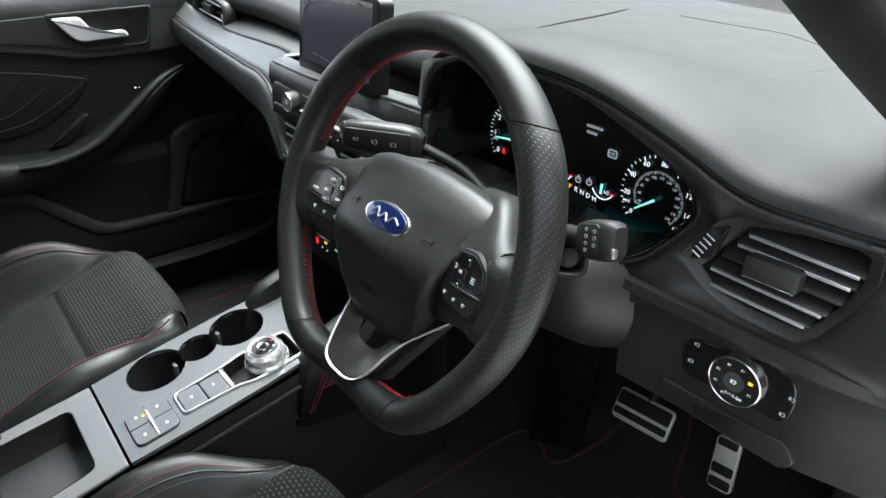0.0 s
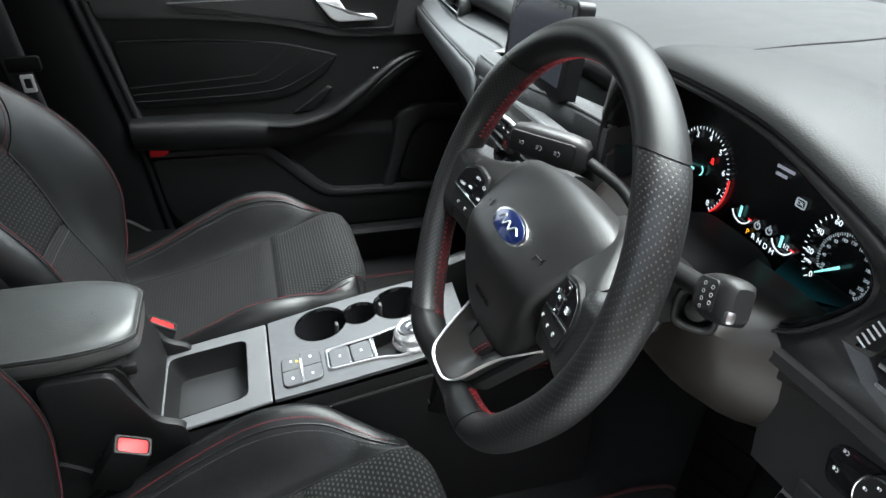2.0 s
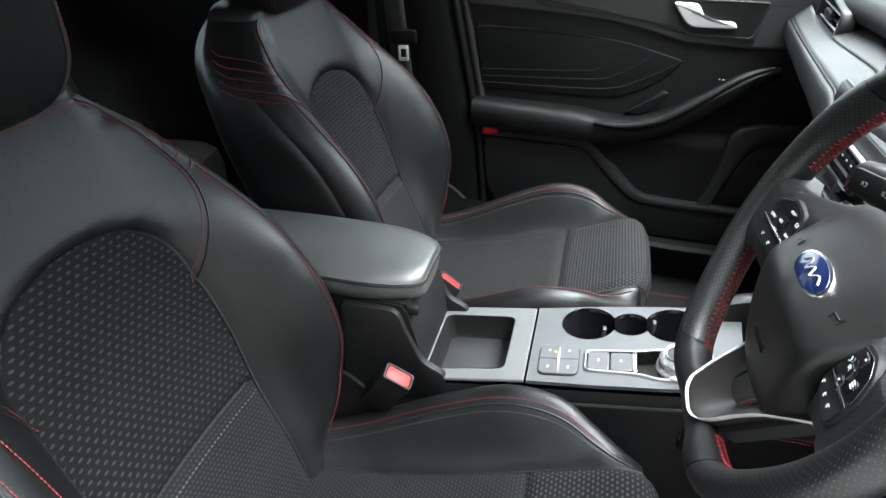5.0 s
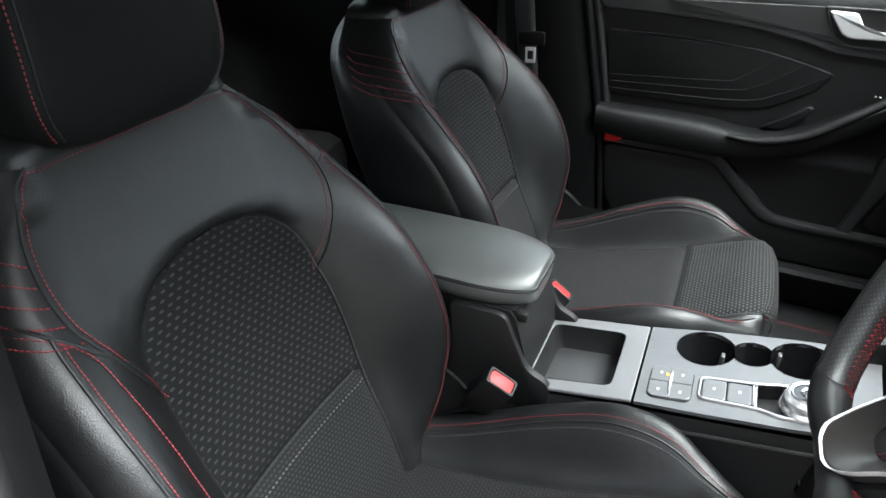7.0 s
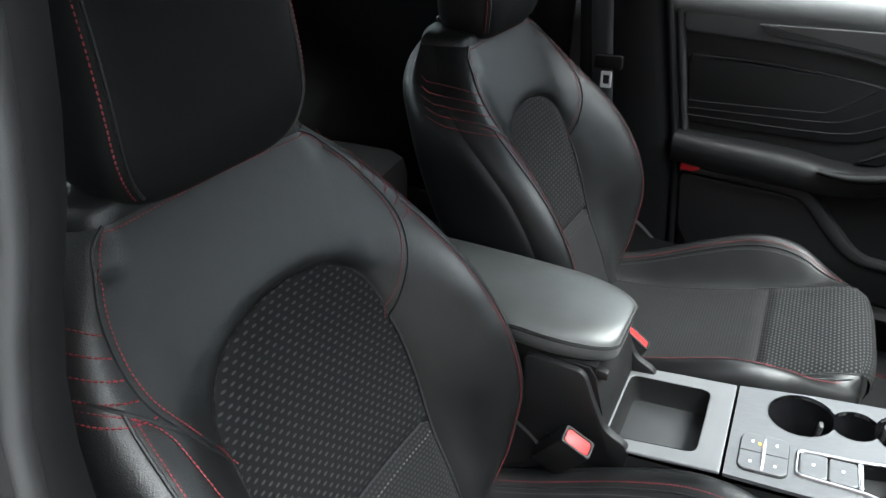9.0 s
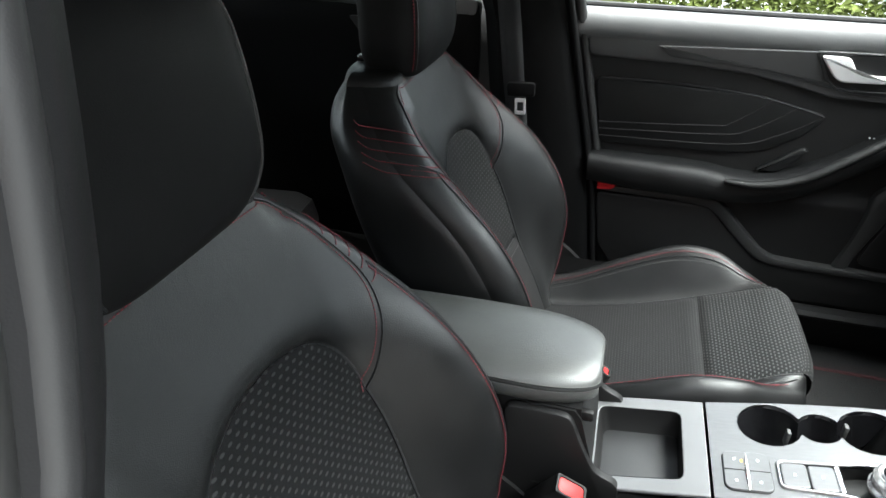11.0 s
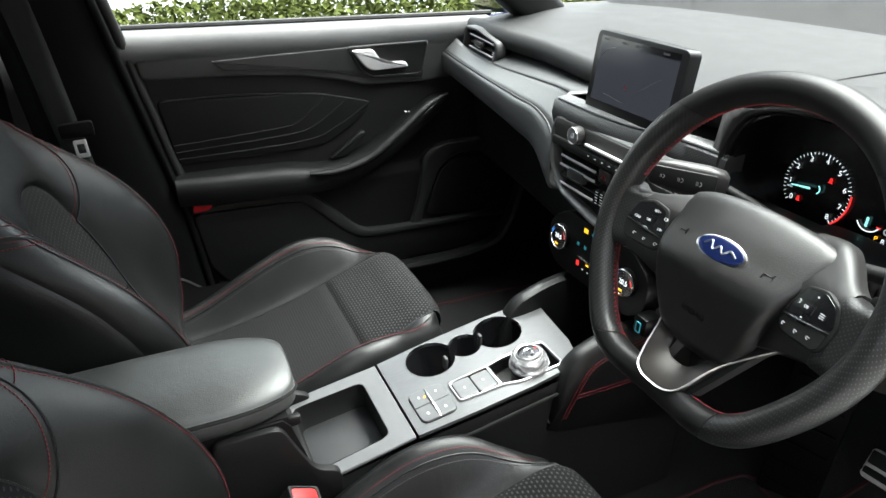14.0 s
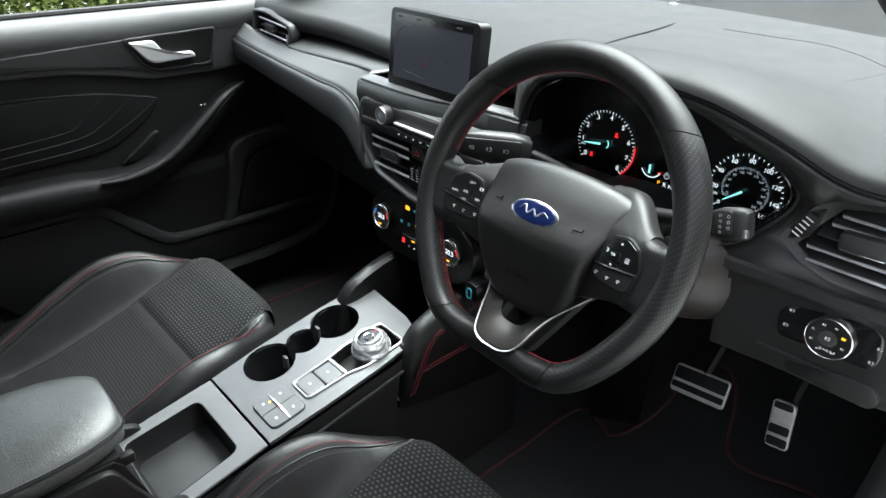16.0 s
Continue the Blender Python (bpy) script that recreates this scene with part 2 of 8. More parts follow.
GLASS_TINTED.node_tree.nodes["Transparent BSDF"].inputs[0].default_value = (0.18, 0.20, 0.19, 1)


# ---- building blocks ----
def link(name, bm, material, parent=None, label="", smooth=True, angle=40):
    me = bpy.data.meshes.new(name)
    bmesh.ops.recalc_face_normals(bm, faces=bm.faces)
    if smooth:
        for f in bm.faces:
            f.smooth = True
        lim = radians(angle)
        for e in bm.edges:
            e.smooth = len(e.link_faces) != 2 or e.calc_face_angle(0) < lim
    bm.to_mesh(me)
    bm.free()
    me.materials.append(material)
    ob = new(name, me)
    if parent:
        ob.parent = parent
    if label:
        ob["label"] = label
    return ob


def part(name, bm, material, parent, label="", smooth=True, angle=40):
    return link(name, bm, material, parent, label, smooth, angle)


def thing(name, label, category, at=(0, 0, 0), group="", kind=""):
    ob = new(name)
    ob.empty_display_size = 0.05
    ob.location = at
    return tagged(ob, label, category, group, kind)


def curve(xs, ys):
    """A smooth curve through the points (xs, ys), as a function."""
    xs, ys = np.array(xs, float), np.array(ys, float)
    d = np.gradient(ys, xs)

    def f(x):
        x = min(max(x, xs[0]), xs[-1])
        i = min(max(int(np.searchsorted(xs, x)) - 1, 0), len(xs) - 2)
        h = xs[i + 1] - xs[i]
        t = (x - xs[i]) / h
        return float((2 * t**3 - 3 * t**2 + 1) * ys[i] + (t**3 - 2 * t**2 + t) * h * d[i] + (-2 * t**3 + 3 * t**2) * ys[i + 1] + (t**3 - t**2) * h * d[i + 1])
    return f


def smooth_line(pts, n, closed=False):
    """n points along a smooth line through pts."""
    pts = [Vector(p) for p in pts]
    k = len(pts)
    spans = k if closed else k - 1
    out = []
    for j in range(n):
        u = j * spans / (n if closed else n - 1)
        i = min(int(u), spans - 1)
        t = u - i
        g = (lambda q: pts[q % k]) if closed else (lambda q: pts[min(max(q, 0), k - 1)])
        a, b, c, d = g(i - 1), g(i), g(i + 1), g(i + 2)
        out.append(0.5 * ((2 * b) + (c - a) * t + (2 * a - 5 * b + 4 * c - d) * t * t + (3 * b - a - 3 * c + d) * t**3))
    return out


def skin(bm, rows, close_u=False, close_v=False, uv=True):
    """A sheet of quads through rows of points, with its lengths in metres as UV."""
    vs = [[bm.verts.new(p) for p in r] for r in rows]
    layer = bm.loops.layers.uv.verify()
    nr, nc = len(vs), len(vs[0])
    ul = [[0.0] * (nc + 1) for _ in range(nr)]
    mid = nc // 2
    for i in range(nr):
        for j in range(nc):
            ul[i][j + 1] = ul[i][j] + (Vector(rows[i][(j + 1) % nc]) - Vector(rows[i][j])).length
    vl = [0.0]
    for i in range(nr):
        vl.append(vl[-1] + (Vector(rows[(i + 1) % nr][mid]) - Vector(rows[i][mid])).length)
    off = [ul[i][mid] for i in range(nr)]
    faces = []
    for i in range(nr if close_v else nr - 1):
        for j in range(nc if close_u else nc - 1):
            i2, j2 = (i + 1) % nr, (j + 1) % nc
            q = [vs[i][j], vs[i][j2], vs[i2][j2], vs[i2][j]]
            if len({v for v in q}) < 4 or (q[0].co - q[2].co).length < 1e-7:
                continue
            f = bm.faces.new(q)
            faces.append(f)
            for lp, (a, b2) in zip(f.loops, ((i, j), (i, j + 1), (i2, j + 1), (i2, j))):
                lp[layer].uv = (ul[a][b2] - off[a], vl[i + 1] if a == i2 and i2 != i and not (a == i) else vl[i])
    return vs


def cap(bm, ring):
    try:
        bm.faces.new(ring)
    except ValueError:
        pass


def solid(bm, rows, cap_ends=True):
    """A closed body through rings of points."""
    vs = skin(bm, rows, close_u=True)
    if cap_ends:
        cap(bm, list(reversed(vs[0])))
        cap(bm, vs[-1])
    return vs


def block(bm, centre, size, bevel=0.0, m=None, seg=2):
    """A box with rounded edges."""
    r = bmesh.ops.create_cube(bm, size=1.0)
    vs = r["verts"]
    for v in vs:
        v.co = Vector((v.co.x * size[0], v.co.y * size[1], v.co.z * size[2]))
    if bevel:
        es = list({e for v in vs for e in v.link_edges})
        r2 = bmesh.ops.bevel(bm, geom=es, offset=bevel, segments=seg, profile=0.5, affect="EDGES")
        vs = list({v for f in r2["faces"] for v in f.verts} | {v for v in vs if v.is_valid})
    mm = Matrix.Translation(centre) @ (m or Matrix())
    bmesh.ops.transform(bm, matrix=mm, verts=vs)
    return vs


def slab(bm, outline, m, depth, bevel=0.0, seg=2):
    """A plate of the outline (x, y), in the frame m, from 0 to depth along its z; bevel rounds the edge of the outer face."""
    k = len(outline)
    cx, cy = sum(p[0] for p in outline) / k, sum(p[1] for p in outline) / k

    def ring(inset, z):
        out = []
        for i in range(k):
            a, b, c = Vector(outline[i - 1]), Vector(outline[i]), Vector(outline[(i + 1) % k])
            d1, d2 = (b - a), (c - b)
            n1, n2 = Vector((-d1.y, d1.x)), Vector((-d2.y, d2.x))
            if n1.length:
                n1.normalize()
            if n2.length:
                n2.normalize()
            nn = n1 + n2
            if nn.length < 1e-6:
                nn = n1
            nn.normalize()
            p = b + nn * inset * turn
            out.append(m @ Vector((p.x, p.y, z)))
        return out
    area = sum(outline[i - 1][0] * outline[i][1] - outline[i][0] * outline[i - 1][1] for i in range(k))
    turn = 1 if area > 0 else -1
    rows = [ring(0, 0)]
    if bevel:
        for s in range(seg + 1):
            a = s / seg * math.pi / 2
            rows.append(ring(bevel * (1 - math.cos(a)), depth - bevel + bevel * math.sin(a)))
    else:
        rows.append(ring(0, depth))
    return solid(bm, rows)


def frame_ring(bm, outer, inner, m, depth, bevel=0.0):
    """A flat surround between two outlines with the same number of points."""
    k = len(outer)

    def at(ol, z):
        return [m @ Vector((p[0], p[1], z)) for p in ol]

    def mixed(t):
        return [(o[0] + (i[0] - o[0]) * t, o[1] + (i[1] - o[1]) * t) for o, i in zip(outer, inner)]
    b = bevel
    rows = [at(outer, 0), at(outer, depth - b), at(mixed(0.15), depth - b * 0.3), at(mixed(0.3), depth), at(mixed(0.7), depth), at(mixed(0.85), depth - b * 0.3), at(inner, depth - b), at(inner, 0)]
    skin(bm, rows, close_u=True, close_v=True)


def rounded(w, h, r, n=5):
    """The outline of a rectangle with round corners."""
    out = []
    for cx, cy, a0 in ((w / 2 - r, h / 2 - r, 0), (-w / 2 + r, h / 2 - r, 90), (-w / 2 + r, -h / 2 + r, 180), (w / 2 - r, -h / 2 + r, 270)):
        for i in range(n + 1):
            a = radians(a0 + 90 * i / n)
            out.append((cx + r * math.cos(a), cy + r * math.sin(a)))
    return out


def soften(outline, n=48):
    """A closed smooth outline through corner points (x, y)."""
    return [(p.x, p.y) for p in smooth_line([(x, y, 0) for x, y in outline], n, True)]


def chamfer(outline, r, n=3):
    """A polygon whose corners are rounded by r."""
    out = []
    k = len(outline)
    for i in range(k):
        a, b, c = Vector(outline[i - 1]), Vector(outline[i]), Vector(outline[(i + 1) % k])
        u, v = (a - b), (c - b)
        ru = min(r, u.length * 0.45)
        rv = min(r, v.length * 0.45)
        p, q = b + u.normalized() * ru, b + v.normalized() * rv
        for j in range(n + 1):
            t = j / n
            w = (1 - t) ** 2 * p + 2 * t * (1 - t) * b + t * t * q
            out.append((w.x, w.y))
    return out


def rod(bm, pts, radius, sides=8, closed=False, ends=True, flat=1.0):
    """A round bar along a line of points; radius may be a function of 0..1."""
    pts = [Vector(p) for p in pts]
    k = len(pts)
    rows = []
    up = None
    for i, p in enumerate(pts):
        a = pts[i - 1] if (i or closed) else p
        b = pts[(i + 1) % k] if (i < k - 1 or closed) else p
        t = (b - a).normalized()
        if up is None:
            up = Vector((0, 0, 1)) if abs(t.z) < 0.9 else Vector((1, 0, 0))
        s = t.cross(up).normalized()
        up = s.cross(t).normalized()
        r = radius(i / max(1, k - 1)) if callable(radius) else radius
        rows.append([p + s * r * math.cos(2 * math.pi * j / sides) + up * r * flat * math.sin(2 * math.pi * j / sides) for j in range(sides)])
    if closed:
        skin(bm, rows, close_u=True, close_v=True)
    else:
        solid(bm, rows, ends)


def disc(bm, m, r, depth, sides=40, bevel=0.0, r2=None):
    slab(bm, [(r * math.cos(2 * math.pi * i / sides), r * math.sin(2 * math.pi * i / sides)) for i in range(sides)], m, depth, bevel, 3)


def turned(bm, m, profile, sides=40):
    """A turned body from (radius, height) pairs."""
    rows = [[m @ Vector((r * math.cos(2 * math.pi * i / sides), r * math.sin(2 * math.pi * i / sides), h)) for i in range(sides)] for r, h in profile]
    solid(bm, rows)


def stitches(bm, pts, gap=0.0052, length=0.0036, r=0.0007, lift=0.0005, slant=0.0):
    """Short thread stitches along a line of points."""
    pts = [Vector(p) for p in pts]
    seg = [(pts[i + 1] - pts[i]).length for i in range(len(pts) - 1)]
    total = sum(seg)
    n = max(1, int(total / gap))

    def at(d):
        for i, s in enumerate(seg):
            if d <= s or i == len(seg) - 1:
                return pts[i].lerp(pts[i + 1], min(1, d / max(s, 1e-9)))
            d -= s
    for i in range(n):
        a, b = at(i * gap), at(i * gap + length)
        t = (b - a)
        if t.length < 1e-6:
            continue
        t.normalize()
        s = t.cross(Vector((0.3, 0.2, 0.9))).normalized()
        u = s.cross(t)
        ra = [[p + (s * math.cos(q) + u * math.sin(q)) * rr for q in (0.4, 1.97, 3.54, 5.11)] for p, rr in ((a, r * 0.4), (a + t * length * 0.25, r), (b - t * length * 0.25, r), (b, r * 0.4))]
        va = [[bm.verts.new(p) for p in row] for row in ra]
        for x in range(3):
            for y in range(4):
                bm.faces.new((va[x][y], va[x][(y + 1) % 4], va[x + 1][(y + 1) % 4], va[x + 1][y]))


def words(text, size, m, material, parent, name="lettering", depth=0.0002, label=""):
    """Raised lettering, as a mesh."""
    cu = bpy.data.curves.new(name, "FONT")
    cu.body, cu.size, cu.extrude = text, size, depth
    cu.align_x, cu.align_y = "CENTER", "CENTER"
    tmp = bpy.data.objects.new(name, cu)
    me = bpy.data.meshes.new_from_object(tmp)
    bpy.data.objects.remove(tmp)
    me.transform(m)
    me.materials.clear()
    me.materials.append(material)
    ob = new(name, me)
    ob.parent = parent
    if label:
        ob["label"] = label
    return ob


def plane_frame(origin, right, up):
    """A frame whose x and y lie in a plane and whose z points out of it."""
    r = Vector(right).normalized()
    u = Vector(up)
    u = (u - r * u.dot(r)).normalized()
    n = r.cross(u)
    m = Matrix((r, u, n)).transposed().to_4x4()
    m.translation = origin
    return m


FACE = plane_frame((0, 0, 0), (1, 0, 0), (0, 0, 1))  # faces the rear of the car


def face(x, y, z, tilt=0.0):
    """A frame at a place on a surface that faces rearwards, leaning back by tilt degrees."""
    return Matrix.Translation((x, y, z)) @ Matrix.Rotation(radians(-tilt), 4, "X") @ FACE


# ---- outside ----
bm = bmesh.new()
bmesh.ops.create_grid(bm, x_segments=40, y_segments=40, size=300)
tagged(link("ground", bm, GROUND), "pale concrete ground round the car", "ground", kind="structure")


def hedge(name, x0, y0, x1, y1, depth, height, count, size, label, seed):
    """A clipped hedge: a dense mass of small leaves over twigs."""
    rng = random.Random(seed)
    bm = bmesh.new()
    a, b = Vector((x0, y0, 0)), Vector((x1, y1, 0))
    along = (b - a).normalized()
    out = Vector((along.y, -along.x, 0))
    for _ in range(count):
        t = rng.random() * (b - a).length
        top = rng.random() < 0.35
        bulge = 0.10 * noise.noise(Vector((t * 1.6, seed, 0.0))) + 0.06 * noise.noise(Vector((t * 5, seed, 4.0)))
        hh = height + 0.08 * noise.noise(Vector((t * 1.3, seed, 9.0)))
        z = hh - abs(rng.gauss(0, 0.04)) if top else rng.random() ** 0.8 * hh
        d = rng.random() * depth if top else abs(rng.gauss(0, 0.08)) if rng.random() < 0.35 else depth - abs(rng.gauss(0, 0.06))
        p = a + along * t + out * (bulge - d) + Vector((0, 0, max(0.02, z)))
        s = size * rng.uniform(0.6, 1.3)
        q = Euler((rng.uniform(-1.3, 1.3), rng.uniform(-1.3, 1.3), rng.uniform(0, 6.3))).to_matrix()
        ps = [q @ Vector(v) * s + p for v in ((0, -0.5, 0), (0.28, -0.05, 0.08), (0, 0.6, 0), (-0.28, -0.05, 0.08))]
        v = [bm.verts.new(w) for w in ps]
        bm.faces.new((v[0], v[1], v[2]))
        bm.faces.new((v[0], v[2], v[3]))
    me = bpy.data.meshes.new(name)
    bm.to_mesh(me)
    bm.free()
    me.materials.append(LEAF)
    ob = tagged(new(name, me), label, "hedge", kind="stuff")
    bm = bmesh.new()
    for i in range(14):
        c = a.lerp(b, (i + 0.5) / 14) - out * (depth * 0.5)
        block(bm, c + Vector((0, 0, height * 0.39)), ((b - a).length / 14 if abs(along.x) > 0.5 else depth * 0.6, depth * 0.6 if abs(along.x) > 0.5 else (b - a).length / 14, height * 0.78), 0.05)
    part("twigs", bm, WOOD, ob)
    return ob


hedge("hedge", -2.15, 5.0, -2.15, -3.5, 0.7, 0.93, 52000, 0.030, "clipped yellow-green hedge beside the parked car", 3)
hedge("hedge", 5.0, 9.0, -9.0, 9.0, 0.9, 0.72, 16000, 0.07, "clipped green hedge beyond the bonnet", 7)
bm = bmesh.new()
block(bm, (-9.5, 2.0, 1.7), (0.3, 40, 3.4), 0.02)
tagged(link("backdrop", bm, mat("white_plaster_wall", (0.8, 0.8, 0.78), 0.8, grain=0.3, grain_scale=60, vary=0.05)), "white plastered wall beyond the hedge", "wall", kind="structure")

# unseen wall, added to block low light and warm what comes from the driver's side
bm = bmesh.new()
block(bm, (5.0, 0.0, 1.7), (0.3, 14, 3.4), 0.02)
tagged(link("wall_east", bm, mat("unseen_side_wall", (0.085, 0.052, 0.040), 0.9, grain=0.4, grain_scale=40, vary=0.2)), "unseen plain brown wall, added to block and warm the side light", "wall", kind="structure")

# ---- body of the car ----
body = thing("car_body", "dark blue car body with black cabin trim", "car body", kind="structure")


def sheet(name, rows, material, parent, thick=0.004, label=""):
    """A panel with thickness."""
    bm = bmesh.new()
    skin(bm, rows)
    ob = part(name, bm, material, parent, label)
    so = ob.modifiers.new("thick", "SOLIDIFY")
    so.thickness, so.offset = thick, 0
    return ob


# floor pan, toe board and tunnel sides
rows = [[(x, y, z) for x in np.linspace(-0.78, 0.76, 12)] for y, z in ((-1.75, 0.36), (-1.2, 0.30), (-0.6, 0.27), (0.0, 0.27), (0.42, 0.27), (0.52, 0.29), (0.68, 0.42), (0.82, 0.62), (0.86, 1.0))]
tagged(sheet("floor", rows, CARPET, None, 0.01), "black carpeted cabin floor", "floor", kind="structure")
# roof and its lining
roof_z = curve([-1.9, -1.5, -1.0, -0.5, -0.15, 0.0], [1.30, 1.41, 1.45, 1.45, 1.42, 1.39])
rows = [[(x * (0.60 + 0.05 * min(1, -y)), y, roof_z(y) - 0.05 * abs(x) ** 3) for x in np.linspace(-1, 1, 15)] for y in np.linspace(-1.9, -0.02, 16)]
tagged(sheet("ceiling", [[(p[0], p[1], p[2] - 0.02) for p in r] for r in rows], HEADLINER, None, 0.004), "pale grey headlining of the cabin", "ceiling", kind="structure")
sheet("roof", [[(p[0] * 1.03, p[1], p[2] + 0.015) for p in r] for r in rows], PAINT, body, 0.004)


def pillar(name, pts, width, depth, material, parent, label=""):
    bm = bmesh.new()
    line = smooth_line(pts, 18)
    rows = []
    for i, p in enumerate(line):
        a, b = line[max(0, i - 1)], line[min(len(line) - 1, i + 1)]
        t = (b - a).normalized()
        s = t.cross(Vector((1, 0, 0))).normalized()
        n = s.cross(t).normalized()
        w = width(i / 17) if callable(width) else width
        rows.append([p + s * w * math.copysign(abs(math.cos(q)) ** 0.5, math.cos(q)) + n * depth * math.copysign(abs(math.sin(q)) ** 0.5, math.sin(q)) for q in [2 * math.pi * k / 20 for k in range(20)]])
    solid(bm, rows)
    return part(name, bm, material, parent, label)


for sx in (-1, 1):
    lo_ = 0.018 if sx > 0 else 0.0
    pillar("windscreen_pillar", [(sx * 0.74, 0.50, 1.02 - lo_), (sx * (0.695 - 0.4 * lo_), 0.34, 1.12 - lo_), (sx * (0.645 - 0.4 * lo_), 0.12, 1.255 - lo_), (sx * 0.59, -0.12, 1.40)], 0.05 + lo_, 0.04, PLASTIC_DARK, body)
    pillar("roof_rail", [(sx * 0.60, -0.08, 1.40), (sx * 0.62, -0.6, 1.43), (sx * 0.62, -1.2, 1.42), (sx * 0.60, -1.85, 1.30)], 0.035, 0.035, PLASTIC_DARK, body)
    pillar("rear_pillar", [(sx * 0.60, -1.8, 1.33), (sx * 0.68, -1.95, 1.0), (sx * 0.72, -1.95, 0.5)], 0.16, 0.04, PLASTIC_DARK, body)
    bm = bmesh.new()
    block(bm, (sx * 0.80, -0.45, 0.33), (0.13, 2.4, 0.14), 0.03)
    part("side_sill", bm, PLASTIC_DARK, body)
    bm = bmesh.new()
    rod(bm, smooth_line([(sx * 0.70, -0.42, 0.40), (sx * 0.70, 0.0, 0.392), (sx * 0.70, 0.3, 0.40), (sx * 0.70, 0.40, 0.47), (sx * 0.71, 0.46, 0.7), (sx * 0.72, 0.5, 0.95)], 30), 0.022, 8, flat=0.6)
    part("sill_trim", bm, PLASTIC, body, "black plastic sill trim")
    bm = bmesh.new()
    block(bm, (sx * 0.765, 0.66, 0.65), (0.03, 0.50, 0.80), 0.008)
    part("kick_panel", bm, PLASTIC_DARK, body)
# firewall, bonnet, rear closure
rows = [[(x, 0.93 + 0.75 * u - 0.12 * abs(x) ** 2, 1.03 - 0.16 * u - 0.06 * abs(x) ** 3) for x in np.linspace(-0.85, 0.85, 16)] for u in np.linspace(0, 1.2, 8)]
sheet("bonnet", rows, PAINT, body, 0.006, "dark blue bonnet")
rows = [[(x, 0.88, z) for x in np.linspace(-0.85, 0.85, 6)] for z in (0.2, 0.6, 1.02)]
sheet("bulkhead", rows, PLASTIC_DARK, body, 0.02)
rows = [[(x, -2.0 - 0.1 * (1 - z), z) for x in np.linspace(-0.72, 0.72, 6)] for z in (0.3, 0.6, 0.98)]
sheet("tailgate", rows, PLASTIC_DARK, body, 0.03)
rows = [[(x, y, 0.97) for x in np.linspace(-0.72, 0.72, 6)] for y in (-2.0, -1.62)]
sheet("parcel_shelf", rows, CARPET, body, 0.02)

# scuttle and wipers under the windscreen
bm = bmesh.new()
rows = [[(x, 0.90 - 0.12 * x * x + dy, 1.035 + dz) for x in np.linspace(-0.75, 0.75, 20)] for dy, dz in ((-0.03, 0.0), (0.0, 0.012), (0.05, 0.008), (0.10, -0.005))]
skin(bm, rows)
part("scuttle", bm, MATT_BLACK, body, "black plastic scuttle panel")
wiper = thing("wiper", "black windscreen wiper resting on the scuttle", "wiper", (0, 0, 0))
bm = bmesh.new()
rod(bm, smooth_line([(-0.35, 0.93, 1.055), (0.0, 0.96, 1.065), (0.4, 0.93, 1.055)], 12), 0.008, 6)
part("wiper_arm", bm, PLASTIC_DARK, wiper)
bm = bmesh.new()
block(bm, (0.02, 0.945, 1.075), (0.03, 0.03, 0.02), 0.005)
part("wiper_pivot", bm, PLASTIC_DARK, wiper)

# windscreen and rear window
win = thing("window_1", "clear laminated windscreen", "windscreen", kind="structure")
bm = bmesh.new()
rows = []
for u in np.linspace(0, 1, 10):
    y, z, w = 0.93 - 0.98 * u, 1.03 + 0.385 * u - 0.03 * u * (1 - u), 0.74 - 0.15 * u
    rows.append([(w * x, y - 0.14 * (1 - 0.6 * u) * x * x, z - 0.02 * x * x) for x in np.linspace(-1, 1, 16)])
skin(bm, rows)
pane = part("pane", bm, GLASS, win)
pane.visible_shadow = False
# black printed band along the foot of the windscreen
bm = bmesh.new()
rows = []
for u in (-0.01, 0.0, 0.014, 0.026):
    y, z, w = 0.93 - 0.98 * u, 1.03 + 0.385 * u - 0.03 * u * (1 - u), 0.74 - 0.15 * u
    rows.append([(w * x, y - 0.14 * (1 - 0.6 * u) * x * x - 0.004, z - 0.02 * x * x - 0.004) for x in np.linspace(-1, 1, 24)])
skin(bm, rows)
part("black_band", bm, MATT_BLACK, win, "black printed band of the windscreen")
bm = bmesh.new()
rows = [[(0.6 * x, -1.95 + 0.3 * u, 0.98 + 0.36 * u) for x in np.linspace(-1, 1, 6)] for u in np.linspace(0, 1, 4)]
skin(bm, rows)
rear_win = thing("window_2", "dark tinted tailgate window", "window", kind="structure")
pane = part("pane", bm, GLASS, rear_win)
pane.visible_shadow = False


driver_edge = curve([0.36, 0.70, 0.91, 0.99, 1.05, 1.10, 1.15, 1.23, 1.42], [0.700, 0.664, 0.651, 0.645, 0.630, 0.612, 0.600, 0.588, 0.560])


